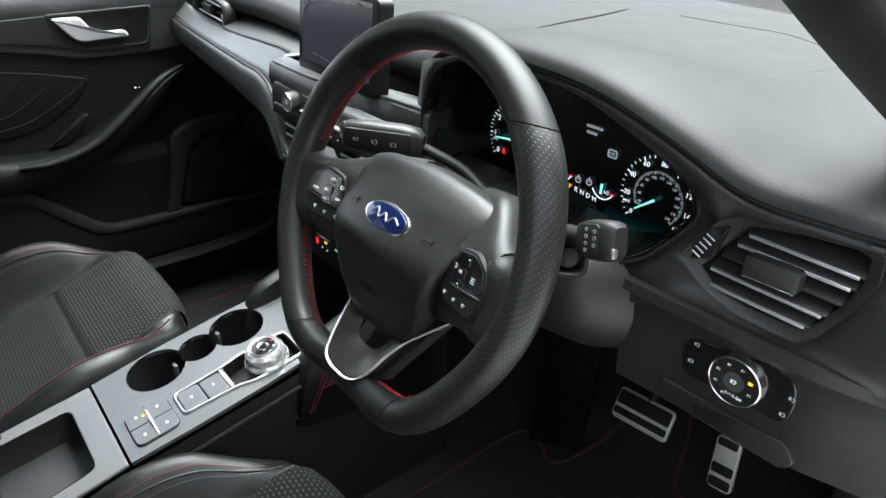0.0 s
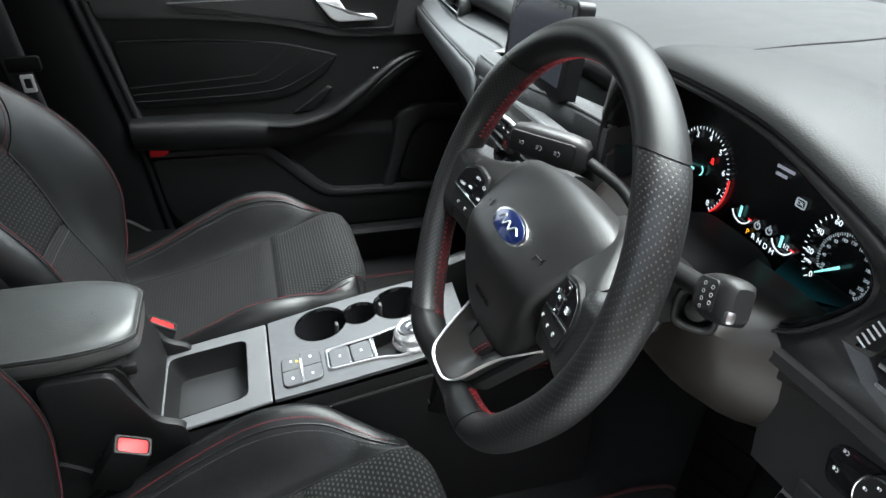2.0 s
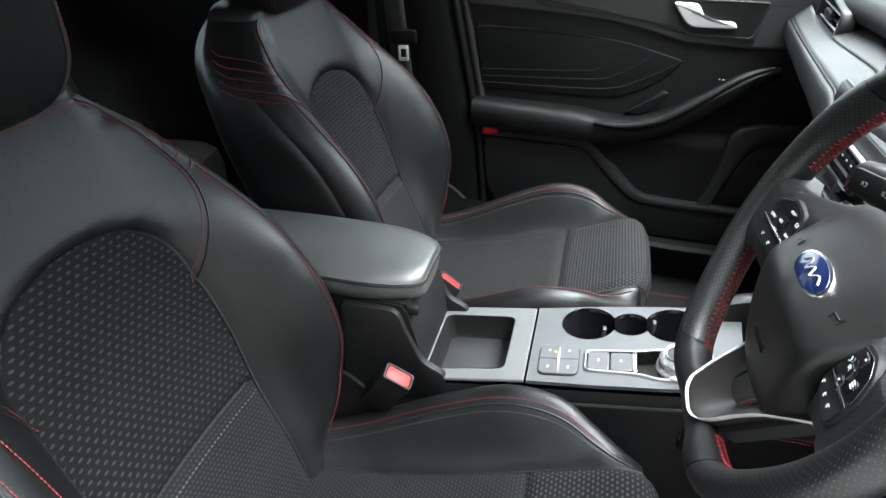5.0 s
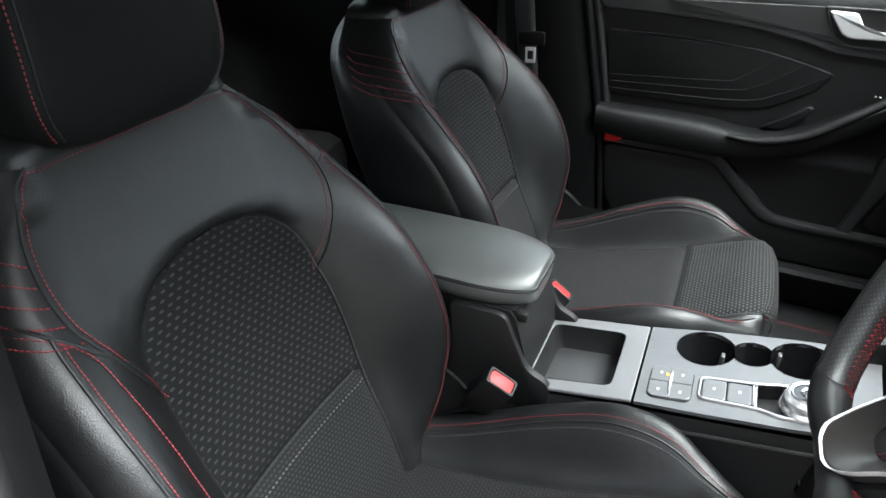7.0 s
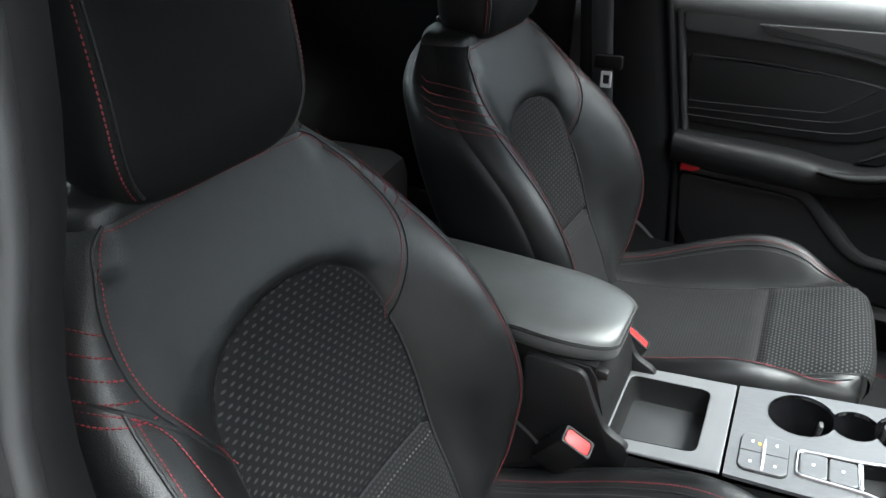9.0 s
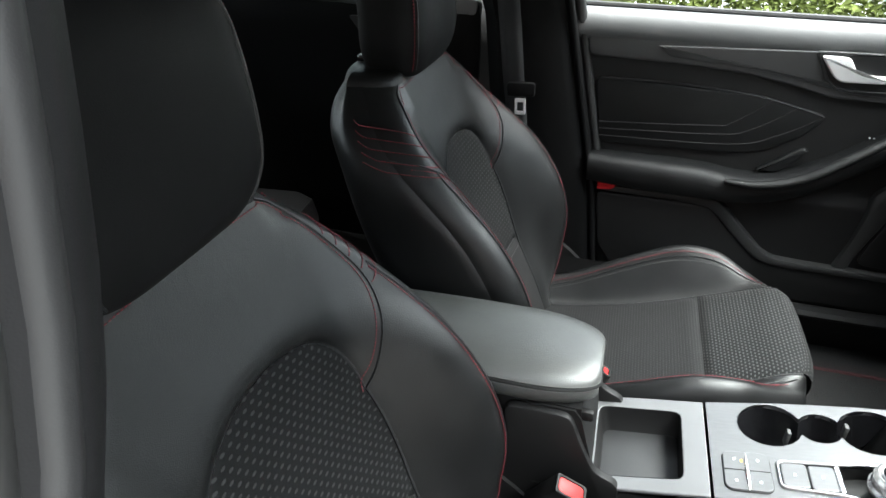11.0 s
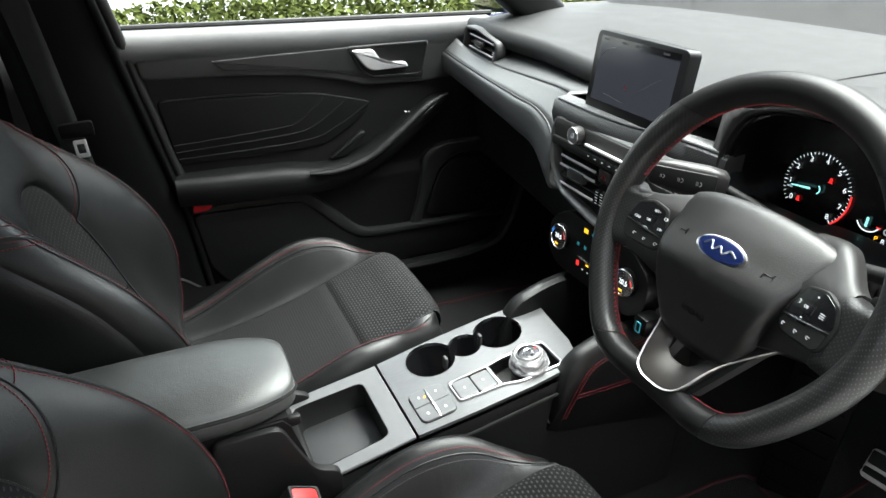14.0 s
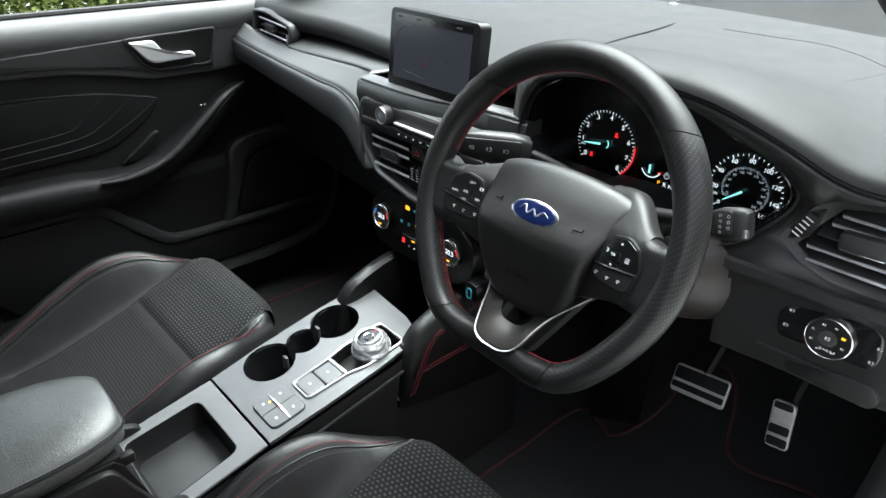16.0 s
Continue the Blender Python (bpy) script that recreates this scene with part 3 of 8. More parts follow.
def centre_pillar(side):
    """The trim of the pillar behind the front door, with its door seal."""
    x = side * 0.70
    t = thing("centre_pillar", "dark grey plastic trim of the centre pillar" if side > 0 else "black plastic trim of the centre pillar behind the passenger seat", "pillar trim", kind="structure")
    zs = np.linspace(0.36, 1.42, 24)

    def front(z):
        if side > 0:
            return -0.579 + 0.25 * max(0, 0.8 - z)
        return -0.54 + (1.045 - z) * 0.23 - 0.10 * max(0, 0.62 - z) 

    def inward(z):
        if side > 0:
            return driver_edge(z)
        return x - side * max(0, z - 1.0) * 0.22
    bm = bmesh.new()
    rows = []
    for z in zs:
        xi, yf = inward(z), front(z)
        w = 0.24 - 0.06 * max(0, min(1, (z - 0.5) / 0.5))
        sec = [(0.05, 0.035), (0.02, 0.012), (0.0, -0.02), (0.0, -w * 0.5), (0.0, -w + 0.03), (0.03, -w), (0.075, -w), (0.075, 0.03)]
        if side > 0:
            sec = [(0.045, 0.033), (0.030, 0.037), (0.016, 0.032), (0.0, 0.020), (0.006, -w + 0.03), (0.03, -w), (0.085, -w), (0.085, 0.015)]
        rows.append([(xi + side * a, yf + b - 0.02, z) for a, b in sec])
    solid(bm, rows)
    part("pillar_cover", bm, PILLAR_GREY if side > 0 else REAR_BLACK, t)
    bm = bmesh.new()
    rod(bm, [(inward(z) + side * (0.045 if side < 0 else 0.058), front(z) + (0.012 if side < 0 else 0.002), z) for z in zs], 0.012, 10)
    part("door_seal", bm, SEAL, t, "black rubber door seal")
    # edge bar; on the driver's side its paler colour paints the lit highlight
    bm = bmesh.new()
    rod(bm, [(inward(z) + side * (0.018 if side < 0 else 0.036), front(z) + (-0.006 if side < 0 else 0.010), z) for z in zs], 0.009, 10)
    part("edge_trim", bm, PILLAR_SHEEN if side > 0 else REAR_BLACK, t)
    return t


centre_pillar(-1)
centre_pillar(1)


def rear_door(side):
    t = thing("rear_door", "black rear door panel with a chrome-look pull", "door", kind="structure")
    x = side * 0.72
    bm = bmesh.new()
    rows = [[(x + side * o - side * 0.02 * math.sin((y + 0.8) * 2), y, z) for y in np.linspace(-0.74, -1.75, 12)] for z, o in ((0.4, 0.0), (0.6, 0.01), (0.72, 0.0), (0.76, -0.002), (0.80, 0.01), (0.95, 0.01), (1.0, 0.0), (1.025, 0.01))]
    skin(bm, rows)
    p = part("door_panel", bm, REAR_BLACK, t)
    so = p.modifiers.new("thick", "SOLIDIFY")
    so.thickness, so.offset = 0.02, 0
    bm = bmesh.new()
    block(bm, (x + side * 0.015, -1.22, 1.031), (0.060, 0.95, 0.036), 0.010)
    bmesh.ops.rotate(bm, cent=(x, -1.22, 1.031), matrix=Matrix.Rotation(radians(-1.5), 3, "X"), verts=bm.verts)
    part("window_sill", bm, SILL, t, "pale grey window sill")
    bm = bmesh.new()
    slab(bm, chamfer([(-1.047, 0.985), (-1.000, 0.987), (-0.975, 0.968), (-0.972, 0.940), (-1.011, 0.939), (-1.024, 0.957)], 0.008), plane_frame((x - side * 0.012, 0, 0), (0, 1, 0), (0, 0, 1)), -side * 0.010, 0.0)
    part("door_handle", bm, PLASTIC_GREY, t, "grey inside door handle")
    bm = bmesh.new()
    skin(bm, [[(x + side * 0.03 - side * 0.25 * max(0, z - 1.03), y, z) for y in np.linspace(-0.78, -1.65, 5)] for z in (1.03, 1.2, 1.38)])
    g = part("pane", bm, GLASS_TINTED, t, "tinted pane")
    g.visible_shadow = False
    bm = bmesh.new()
    skin(bm, [[(x + side * 0.16 - side * 0.05 * ((z - 0.7) * 3) ** 2, y, z) for y in np.linspace(-0.60, -1.8, 6)] for z in (0.3, 0.5, 0.7, 0.9, 1.02)])
    p = part("outer_skin", bm, PLASTIC_DARK, t)
    p.modifiers.new("thick", "SOLIDIFY").thickness = 0.004
    return t


rear_door(-1)
rear_door(1)


# ---- dashboard ----
dash = thing("dashboard", "dark grey soft-touch dashboard with a graphite band", "dashboard", (0, 0.5, 0.8))
dash.location = (0, 0, 0)
edge_y = curve([-0.76, -0.6, -0.4, -0.2, 0.0, 0.14, 0.20, 0.27, 0.36, 0.46, 0.54, 0.60, 0.66, 0.72, 0.78], [0.268, 0.250, 0.268, 0.255, 0.235, 0.215, 0.190, 0.168, 0.160, 0.160, 0.164, 0.172, 0.182, 0.20, 0.24])
edge_z = curve([-0.76, -0.6, -0.4, -0.2, 0.0, 0.14, 0.20, 0.27, 0.36, 0.46, 0.54, 0.60, 0.66, 0.72, 0.78], [1.022, 1.025, 1.020, 1.015, 1.020, 1.035, 1.055, 1.076, 1.082, 1.074, 1.050, 1.026, 1.022, 1.018, 1.00])
bm = bmesh.new()
rows = []
for x in np.linspace(-0.76, 0.78, 90):
    ye, ze = edge_y(x), edge_z(x)
    yb = 0.90 - 0.14 * x * x
    hump = max(0.0, math.exp(-((x - 0.38) / 0.20) ** 2))
    kr = max(0.0, min(1.0, (x - 0.20) / 0.08))
    kk = 1.0 if x < 0.14 else max(0.25, 1 - (x - 0.14) / 0.08)
    row = [(x, ye + 0.06 * kk + 0.01, ze - 0.050 * kk), (x, ye + 0.016 * kk, ze - 0.040 * kk), (x, ye + 0.004, ze - 0.030 * kk), (x, ye, ze - 0.018 * kk), (x, ye + 0.004 - 0.002 * kr, ze - 0.006 * kk + 0.004 * kr), (x, ye + 0.009 - 0.002 * kr, ze - 0.001 + 0.0075 * kr), (x, ye + 0.013, ze + 0.002 + 0.007 * kr), (x, ye + 0.020, ze + 0.004 + 0.0065 * kr)]
    for u in np.linspace(0.06, 1, 22):
        y = ye + 0.02 + (yb - ye - 0.02) * u
        base = 1.052 - 0.006 * math.cos(u * 3)
        k = min(1, u / 0.42)
        k = k * k * (3 - 2 * k)
        z = ze + 0.006 * math.sin(min(1, u / 0.3) * math.pi) * hump + (base - ze) * k + 0.0095 * kr * (1 - k)
        z -= 0.05 * max(0, abs(x) - 0.55) ** 1.2 * u
        row.append((x, y, z))
    rows.append(row)
skin(bm, rows)
part("top_pad", bm, PAD, dash)
def pad_z(x, y):
    """Height of the pad's top."""
    ye, ze, yb = edge_y(x), edge_z(x), 0.90 - 0.14 * x * x
    u = (y - ye - 0.02) / (yb - ye - 0.02)
    k = max(0.0, min(1, u / 0.42))
    k = k * k * (3 - 2 * k)
    z = ze + 0.006 * math.sin(max(0.0, min(1, u / 0.3)) * math.pi) * math.exp(-((x - 0.38) / 0.20) ** 2) + (1.052 - 0.006 * math.cos(u * 3) - ze) * k
    return z - 0.05 * max(0, abs(x) - 0.55) ** 1.2 * u


# fine raised edge of the demister panel in the pad
bm = bmesh.new()
line = [(0.40,0.416),(0.433,0.402),(0.466,0.397),(0.492,0.46),(0.513,0.542),(0.518,0.554),(0.486,0.591),(0.442,0.63),(0.382,0.66),(0.315,0.659),(0.219,0.661)]
rod(bm, [(p.x, p.y, pad_z(p.x, p.y) + 0.0003) for p in smooth_line([(x, y, 0) for x, y in line], 50)], 0.0016, 5, flat=0.4)
part("demister_edge", bm, PAD, dash)
# shallow groove of the airbag seam in the pad
bm = bmesh.new()
rod(bm, [(p.x, p.y, pad_z(p.x, p.y) + 0.0002) for p in smooth_line([(0.135, 0.41, 0), (0.141, 0.50, 0), (0.140, 0.58, 0), (0.132, 0.65, 0)], 20)], lambda u: 0.0007 + 0.0032 * math.sin(math.pi * u) ** 0.6, 6, flat=0.2)
part("pad_seam", bm, MATT_BLACK, dash, "dark seam in the dashboard top")
sensor = thing("light_sensor", "small grey sunlight sensor dome on the dashboard", "sensor")
bm = bmesh.new()
turned(bm, Matrix.Translation((0.02, 0.83, 1.046)), [(0.016, 0), (0.016, 0.006), (0.012, 0.013), (0.005, 0.016)], 20)
part("dome", bm, PLASTIC_GREY, sensor)

# body of the dashboard under the pad
bm = bmesh.new()
stations = {
    -0.76: [(0.34, 1.0), (0.30, 0.97), (0.30, 0.88), (0.30, 0.80), (0.32, 0.68), (0.42, 0.60), (0.6, 0.58)],
    -0.30: [(0.34, 1.0), (0.29, 0.96), (0.27, 0.88), (0.26, 0.80), (0.27, 0.68), (0.36, 0.60), (0.6, 0.58)],
    -0.17: [(0.32, 1.0), (0.27, 0.97), (0.24, 0.90), (0.22, 0.80), (0.24, 0.68), (0.36, 0.60), (0.6, 0.58)],
    0.17: [(0.32, 1.0), (0.29, 0.97), (0.27, 0.90), (0.26, 0.80), (0.27, 0.68), (0.36, 0.62), (0.6, 0.60)],
    0.55: [(0.32, 1.0), (0.29, 0.97), (0.29, 0.90), (0.28, 0.80), (0.30, 0.74), (0.40, 0.70), (0.6, 0.68)],
    0.76: [(0.34, 1.0), (0.29, 0.97), (0.26, 0.90), (0.25, 0.82), (0.27, 0.74), (0.40, 0.70), (0.6, 0.68)],
}
xs = sorted(stations)
fs = [(curve(xs, [stations[x][k][0] for x in xs]), curve(xs, [stations[x][k][1] for x in xs])) for k in range(7)]
skin(bm, [[(x, fy(x), fz(x)) for fy, fz in fs] for x in np.linspace(-0.76, 0.76, 60)])
part("carrier", bm, PLASTIC_DARK, dash)

# graphite band across the passenger side, sweeping down beside the centre stack
bx = [-0.745, -0.66, -0.52, -0.36, -0.25, -0.19, -0.165]
prof = {
    0: ([0.235, 0.235, 0.235, 0.235, 0.225, 0.20, 0.175], [0.985, 0.967, 0.957, 0.961, 0.967, 0.973, 0.976]),
    1: ([0.205, 0.200, 0.195, 0.190, 0.180, 0.165, 0.158], [0.955, 0.948, 0.938, 0.930, 0.926, 0.912, 0.895]),
    2: ([0.198, 0.192, 0.186, 0.180, 0.170, 0.157, 0.152], [0.945, 0.938, 0.928, 0.916, 0.910, 0.885, 0.86]),
    3: ([0.205, 0.198, 0.192, 0.186, 0.175, 0.160, 0.154], [0.905, 0.900, 0.885, 0.866, 0.850, 0.822, 0.81]),
    4: ([0.240, 0.235, 0.230, 0.225, 0.215, 0.20, 0.19], [0.890, 0.885, 0.870, 0.850, 0.835, 0.808, 0.80]),
}
pf = {k: (curve(bx, v[0]), curve(bx, v[1])) for k, v in prof.items()}
# one band: paler graphite for the lit upper face, darker for the shaded lower
for name, ks, m_ in (("band_upper", (0, 1), BAND), ("band_lower", (1.06, 2, 3, 4), BAND_DARK)):
    bm = bmesh.new()
    rows = []
    for x in np.linspace(-0.745, -0.165, 50):
        row = []
        for k in ks:
            k0 = int(k)
            fr = k - k0
            a = (pf[k0][0](x), pf[k0][1](x))
            if fr:
                b = (pf[k0 + 1][0](x), pf[k0 + 1][1](x))
                a = (a[0] + (b[0] - a[0]) * fr, a[1] + (b[1] - a[1]) * fr)
            row.append((x, *a))
        # fill between the key lines with a rounded section
        row = [tuple(p) for p in smooth_line(row, 4 * (len(row) - 1) + 1)]
        rows.append(row)
    skin(bm, rows)
    ob = part(name, bm, m_, dash, "satin graphite trim band")
    so = ob.modifiers.new("thick", "SOLIDIFY")
    so.thickness, so.offset = 0.006, -1

bm = bmesh.new()
rod(bm, [(x, pf[1][0](x) - 0.0012, pf[1][1](x) - 0.0016) for x in np.linspace(-0.742, -0.168, 50)], 0.0026, 6)
part("band_groove", bm, PLASTIC_DARK, dash, "dark groove between the two bands")

# slope between the pad's lip and the band
bm = bmesh.new()
rows = []
for x in np.linspace(-0.540, -0.165, 30):
    y0, z0, y1, z1 = edge_y(x) + 0.045, edge_z(x) - 0.043, pf[0][0](x), pf[0][1](x) - 0.002
    rows.append([(x, y0, z0), (x, (y0 + y1) / 2 + 0.004, (z0 + z1) / 2), (x, y1 + 0.004, z1 + 0.002), (x, y1 - 0.001, z1 - 0.001)])
skin(bm, rows)
ob = part("band_top", bm, BAND_DARK, dash, "dark graphite slope between pad and band")
ob.modifiers.new("thick", "SOLIDIFY").thickness = -0.004
# weave-patterned strip under the screen, across to the instruments
bm = bmesh.new()
rows = []
strip_y = curve([-0.17, -0.03, 0.02, 0.06, 0.10, 0.14, 0.19], [0.152, 0.152, 0.158, 0.170, 0.181, 0.188, 0.193])


for x in np.linspace(-0.168, 0.184, 34):
    d, y = max(0, x - 0.1), strip_y(x)
    rows.append([(x, y + 0.030, 0.978), (x, y + 0.006, 0.9755 - 0.02 * d), (x, y, 0.970 - 0.02 * d), (x, y - 0.003, 0.948 - 0.25 * d), (x, y + 0.003, 0.930 - 0.12 * d), (x, y + 0.03, 0.922 - 0.12 * d)])
rows = [[(rows[0][0][0], 0.19, p[2]) for p in rows[0]]] + rows + [[(0.185, 0.225, p[2]) for p in rows[-1]]]
skin(bm, rows)
part("weave_strip", bm, WEAVE, dash, "grey carbon-weave trim strip")
bm = bmesh.new()
rod(bm, [(x, strip_y(x) + 0.004, 0.9752 - 0.02 * max(0, x - 0.1)) for x in np.linspace(-0.160, 0.183, 30)], 0.0020, 6)
part("strip_edge", bm, BAND_DARK, dash, "dark graphite edging")


VENT_FRAME = mat("vent_frame_plastic", (0.022, 0.0214, 0.0214), 0.42, grain=0.2, vary=0.08)
VENT_CHROME = mat("bright_slat_edge", (0.75, 0.75, 0.76), 0.22, 0.7, vary=0.02)
# chrome as a pale, barely metallic colour, which paints in its bright reflection
SLAT_EDGE = mat("pale_strip_glint", (0.80, 0.80, 0.81), 0.25, 0.25, vary=0.02)


def slats(parent, m, w, h, n, material=PLASTIC, chrome=(), tilt=25, depth=0.03, name="slat"):
    for i in range(n):
        y = -h / 2 + h * (i + 0.5) / n
        bm = bmesh.new()
        block(bm, (0, 0, 0), (w, depth, 0.0042), 0.0018)
        bmesh.ops.transform(bm, matrix=m @ Matrix.Translation((0, y, -0.014)) @ Matrix.Rotation(radians(90 + tilt), 4, "X"), verts=bm.verts)
        part(name, bm, material, parent)
        if i in chrome:
            bm = bmesh.new()
            block(bm, (0, y - 0.0005, 0.004), (w * 0.94, 0.0040, 0.003), 0.0008, None)
            bmesh.ops.transform(bm, matrix=m, verts=bm.verts)
            part("bright_strip", bm, SLAT_EDGE, parent, "chrome strip on the slat")


def tab(parent, m, x, y, w=0.04, h=0.02):
    bm = bmesh.new()
    slab(bm, rounded(w, h, 0.005), m @ Matrix.Translation((x, y, -0.002)), 0.011, 0.003)
    part("vane_tab", bm, VENT_FRAME, parent, "dark grey adjusting tab")
    bm = bmesh.new()
    block(bm, (x, y - h / 2 + 0.001, 0.008), (w * 0.9, 0.002, 0.002), 0.0008)
    bmesh.ops.transform(bm, matrix=m, verts=bm.verts)
    part("bright_strip", bm, CHROME, parent)


def thumbwheel(parent, m, x, y, h=0.022, w=0.009):
    bm = bmesh.new()
    rows = []
    for i in range(17):
        a = math.pi * i / 16
        rr = 1 + (0.06 if i % 2 else 0)
        rows.append([(x - w / 2, y + h / 2 * math.cos(a), 0.006 * math.sin(a) * rr - 0.001), (x + w / 2, y + h / 2 * math.cos(a), 0.006 * math.sin(a) * rr - 0.001)])
    skin(bm, rows)
    bmesh.ops.transform(bm, matrix=m, verts=bm.verts)
    wheel_ob = part("thumbwheel", bm, PLASTIC, parent)
    for k in range(5):
        bm = bmesh.new()
        block(bm, (x, y - h * 0.34 + k * h * 0.17, 0.0055), (w * 0.9, 0.0012, 0.0012), 0.0003)
        bmesh.ops.transform(bm, matrix=m, verts=bm.verts)
        part("grip_bar", bm, SLAT_EDGE, wheel_ob)


# passenger vent
pv = thing("air_vent", "black passenger air vent with chrome strips", "air vent")
vm = face(-0.610, 0.244, 0.985, 0) @ Matrix.Rotation(radians(-4), 4, "Z") @ Matrix.Scale(0.92, 4)
bm = bmesh.new()
po = chamfer([(-0.105, -0.033), (-0.095, 0.030), (-0.03, 0.036), (0.080, 0.024), (0.088, -0.005), (0.070, -0.034)], 0.012)
pi_ = [(p[0] * 0.84 - 0.002, p[1] * 0.76) for p in po]
frame_ring(bm, po, pi_, vm @ Matrix.Translation((0, 0, -0.02)), 0.026, 0.005)
part("surround", bm, PLASTIC_GREY, pv)
bm = bmesh.new()
slab(bm, pi_, vm @ Matrix.Translation((0, 0, -0.045)), 0.01)
part("duct", bm, PLASTIC_DARK, pv)
slats(pv, vm, 0.135, 0.046, 3, PLASTIC, (0, 2), 25)
tab(pv, vm, -0.01, 0.0, 0.045, 0.016)
thumbwheel(pv, vm, 0.067, -0.012, 0.026)

# driver vent
dv = thing("air_vent", "black driver air vent with slats and thumbwheel", "air vent")
vm = face(0.625, 0.192, 0.953, 0)
outer = [(-0.077, -0.014), (-0.066, 0.008), (-0.050, 0.031), (-0.031, 0.045), (0.017, 0.054), (0.059, 0.056), (0.072, 0.052), (0.074, 0.030), (0.066, 0.004), (0.050, -0.030), (0.037, -0.044), (0.012, -0.045), (-0.018, -0.044), (-0.050, -0.034)]
inner = [(-0.058, -0.018), (-0.050, -0.004), (-0.040, 0.012), (-0.026, 0.033), (0.015, 0.042), (0.052, 0.046), (0.062, 0.043), (0.064, 0.030), (0.058, 0.006), (0.045, -0.022), (0.034, -0.034), (0.010, -0.036), (-0.014, -0.036), (-0.042, -0.030)]
bm = bmesh.new()
rows = [[vm @ Vector((p[0], p[1], z)) for p in ol] for ol, z in ((outer, -0.012), (outer, 0.001), ([(o[0] * 0.97 + i[0] * 0.03, o[1] * 0.97 + i[1] * 0.03) for o, i in zip(outer, inner)], 0.003), ([(o[0] * 0.1 + i[0] * 0.9, o[1] * 0.1 + i[1] * 0.9) for o, i in zip(outer, inner)], -0.004), (inner, -0.006), (inner, -0.040))]
skin(bm, rows, close_u=True)
part("surround", bm, VENT_FRAME, dv)
bm = bmesh.new()
slab(bm, inner, vm @ Matrix.Translation((0, 0, -0.055)), 0.01)
part("duct", bm, PLASTIC_DARK, dv)
for i, (x0, x1, y) in enumerate(((-0.026, 0.064, 0.032), (-0.033, 0.061, 0.0205), (-0.043, 0.056, 0.004), (-0.050, 0.049, -0.0105), (-0.047, 0.040, -0.0255))):
    bm = bmesh.new()
    block(bm, (0, 0, 0), (x1 - x0, 0.026, 0.0036), 0.0014)
    bmesh.ops.transform(bm, matrix=vm @ Matrix.Translation(((x0 + x1) / 2, y, -0.016)) @ Matrix.Rotation(radians(112), 4, "X"), verts=bm.verts)
    part("slat", bm, VENT_FRAME, dv)
    if i != 2:
        bm = bmesh.new()
        block(bm, ((x0 + x1) / 2 - 0.001, y - 0.0055, -0.0032), ((x1 - x0) * 0.95, 0.0034, 0.0026), 0.0010)
        bmesh.ops.transform(bm, matrix=vm, verts=bm.verts)
        part("bright_strip", bm, VENT_CHROME, dv)
tab(dv, vm @ Matrix.Rotation(radians(2), 4, "Z"), 0.004, 0.006, 0.046, 0.020)
bm = bmesh.new()
slab(bm, chamfer([(-0.016, -0.020), (-0.002, 0.020), (0.013, 0.024), (0.004, -0.012)], 0.003), vm @ Matrix.Translation((-0.052, 0.006, -0.004)), 0.006, 0.002)
part("wheel_plate", bm, PLASTIC, dv)
thumbwheel(dv, vm @ Matrix.Translation((-0.0545, 0.0075, 0.003)) @ Matrix.Rotation(radians(-25), 4, "Z"), 0, 0, 0.032, 0.010)

# dark fascia between the pad and the knee panel, open for the instruments and the vent
CL = [(0.178, 0.960), (0.184, 0.995), (0.205, 1.030), (0.245, 1.049), (0.30, 1.055), (0.36, 1.055), (0.42, 1.047), (0.47, 1.031), (0.51, 1.017), (0.538, 1.002), (0.549, 0.988), (0.547, 0.970), (0.525, 0.940), (0.496, 0.912), (0.44, 0.888), (0.36, 0.875), (0.28, 0.880), (0.215, 0.895), (0.186, 0.926)]
bm = bmesh.new()
edges = []
rim_x = list(np.linspace(0.150, 0.765, 50))
fo = [(x, edge_z(x) - 0.010) for x in rim_x] + [(0.765, 0.895), (0.60, 0.885), (0.50, 0.865), (0.36, 0.84), (0.22, 0.85), (0.150, 0.90)]
holes = [[(0.37 + (x - 0.37) * 1.035, 0.967 + (z - 0.967) * 1.06) for x, z in soften(CL, 60)], [(0.625 + x * 0.97, 0.953 + z * 0.97) for x, z in outer]]
for ol in (fo, *holes):
    vs = [bm.verts.new((x, 0.198, z)) for x, z in ol]
    if ol is fo:
        for v in vs[:50]:
            v.co.y = edge_y(v.co.x) + 0.004
    for i in range(len(vs)):
        edges.append(bm.edges.new((vs[i - 1], vs[i])))
bmesh.ops.triangle_fill(bm, edges=edges, use_beauty=True)
ob = part("fascia", bm, FASCIA, dash, "black fascia round the instruments")
ob.modifiers.new("thick", "SOLIDIFY").thickness = -0.006

# right-hand end of the dashboard: knee panel, ledge and light switches
bm = bmesh.new()
rows = []
for x in np.linspace(0.50, 0.755, 18):
    u = (x - 0.50) / 0.25
    sag = 0.012 * math.sin(u * math.pi)
    k = 0.05 * max(0, u - 0.75)
    rows.append([(x, 0.27, 0.905), (x, 0.205 + k, 0.900), (x, 0.186 + k, 0.892 + 0.008 * u), (x, 0.184 + k, 0.882 + 0.008 * u), (x, 0.196 + k, 0.874), (x, 0.197 + k, 0.85), (x, 0.200 + k, 0.80 + sag), (x, 0.205 + k, 0.765 + 0.02 * u), (x, 0.23 + k, 0.752 + 0.02 * u), (x, 0.34, 0.75 + 0.02 * u)])
skin(bm, rows)
part("knee_panel", bm, FASCIA, dash, "black plastic knee panel below the vent")
bm = bmesh.new()
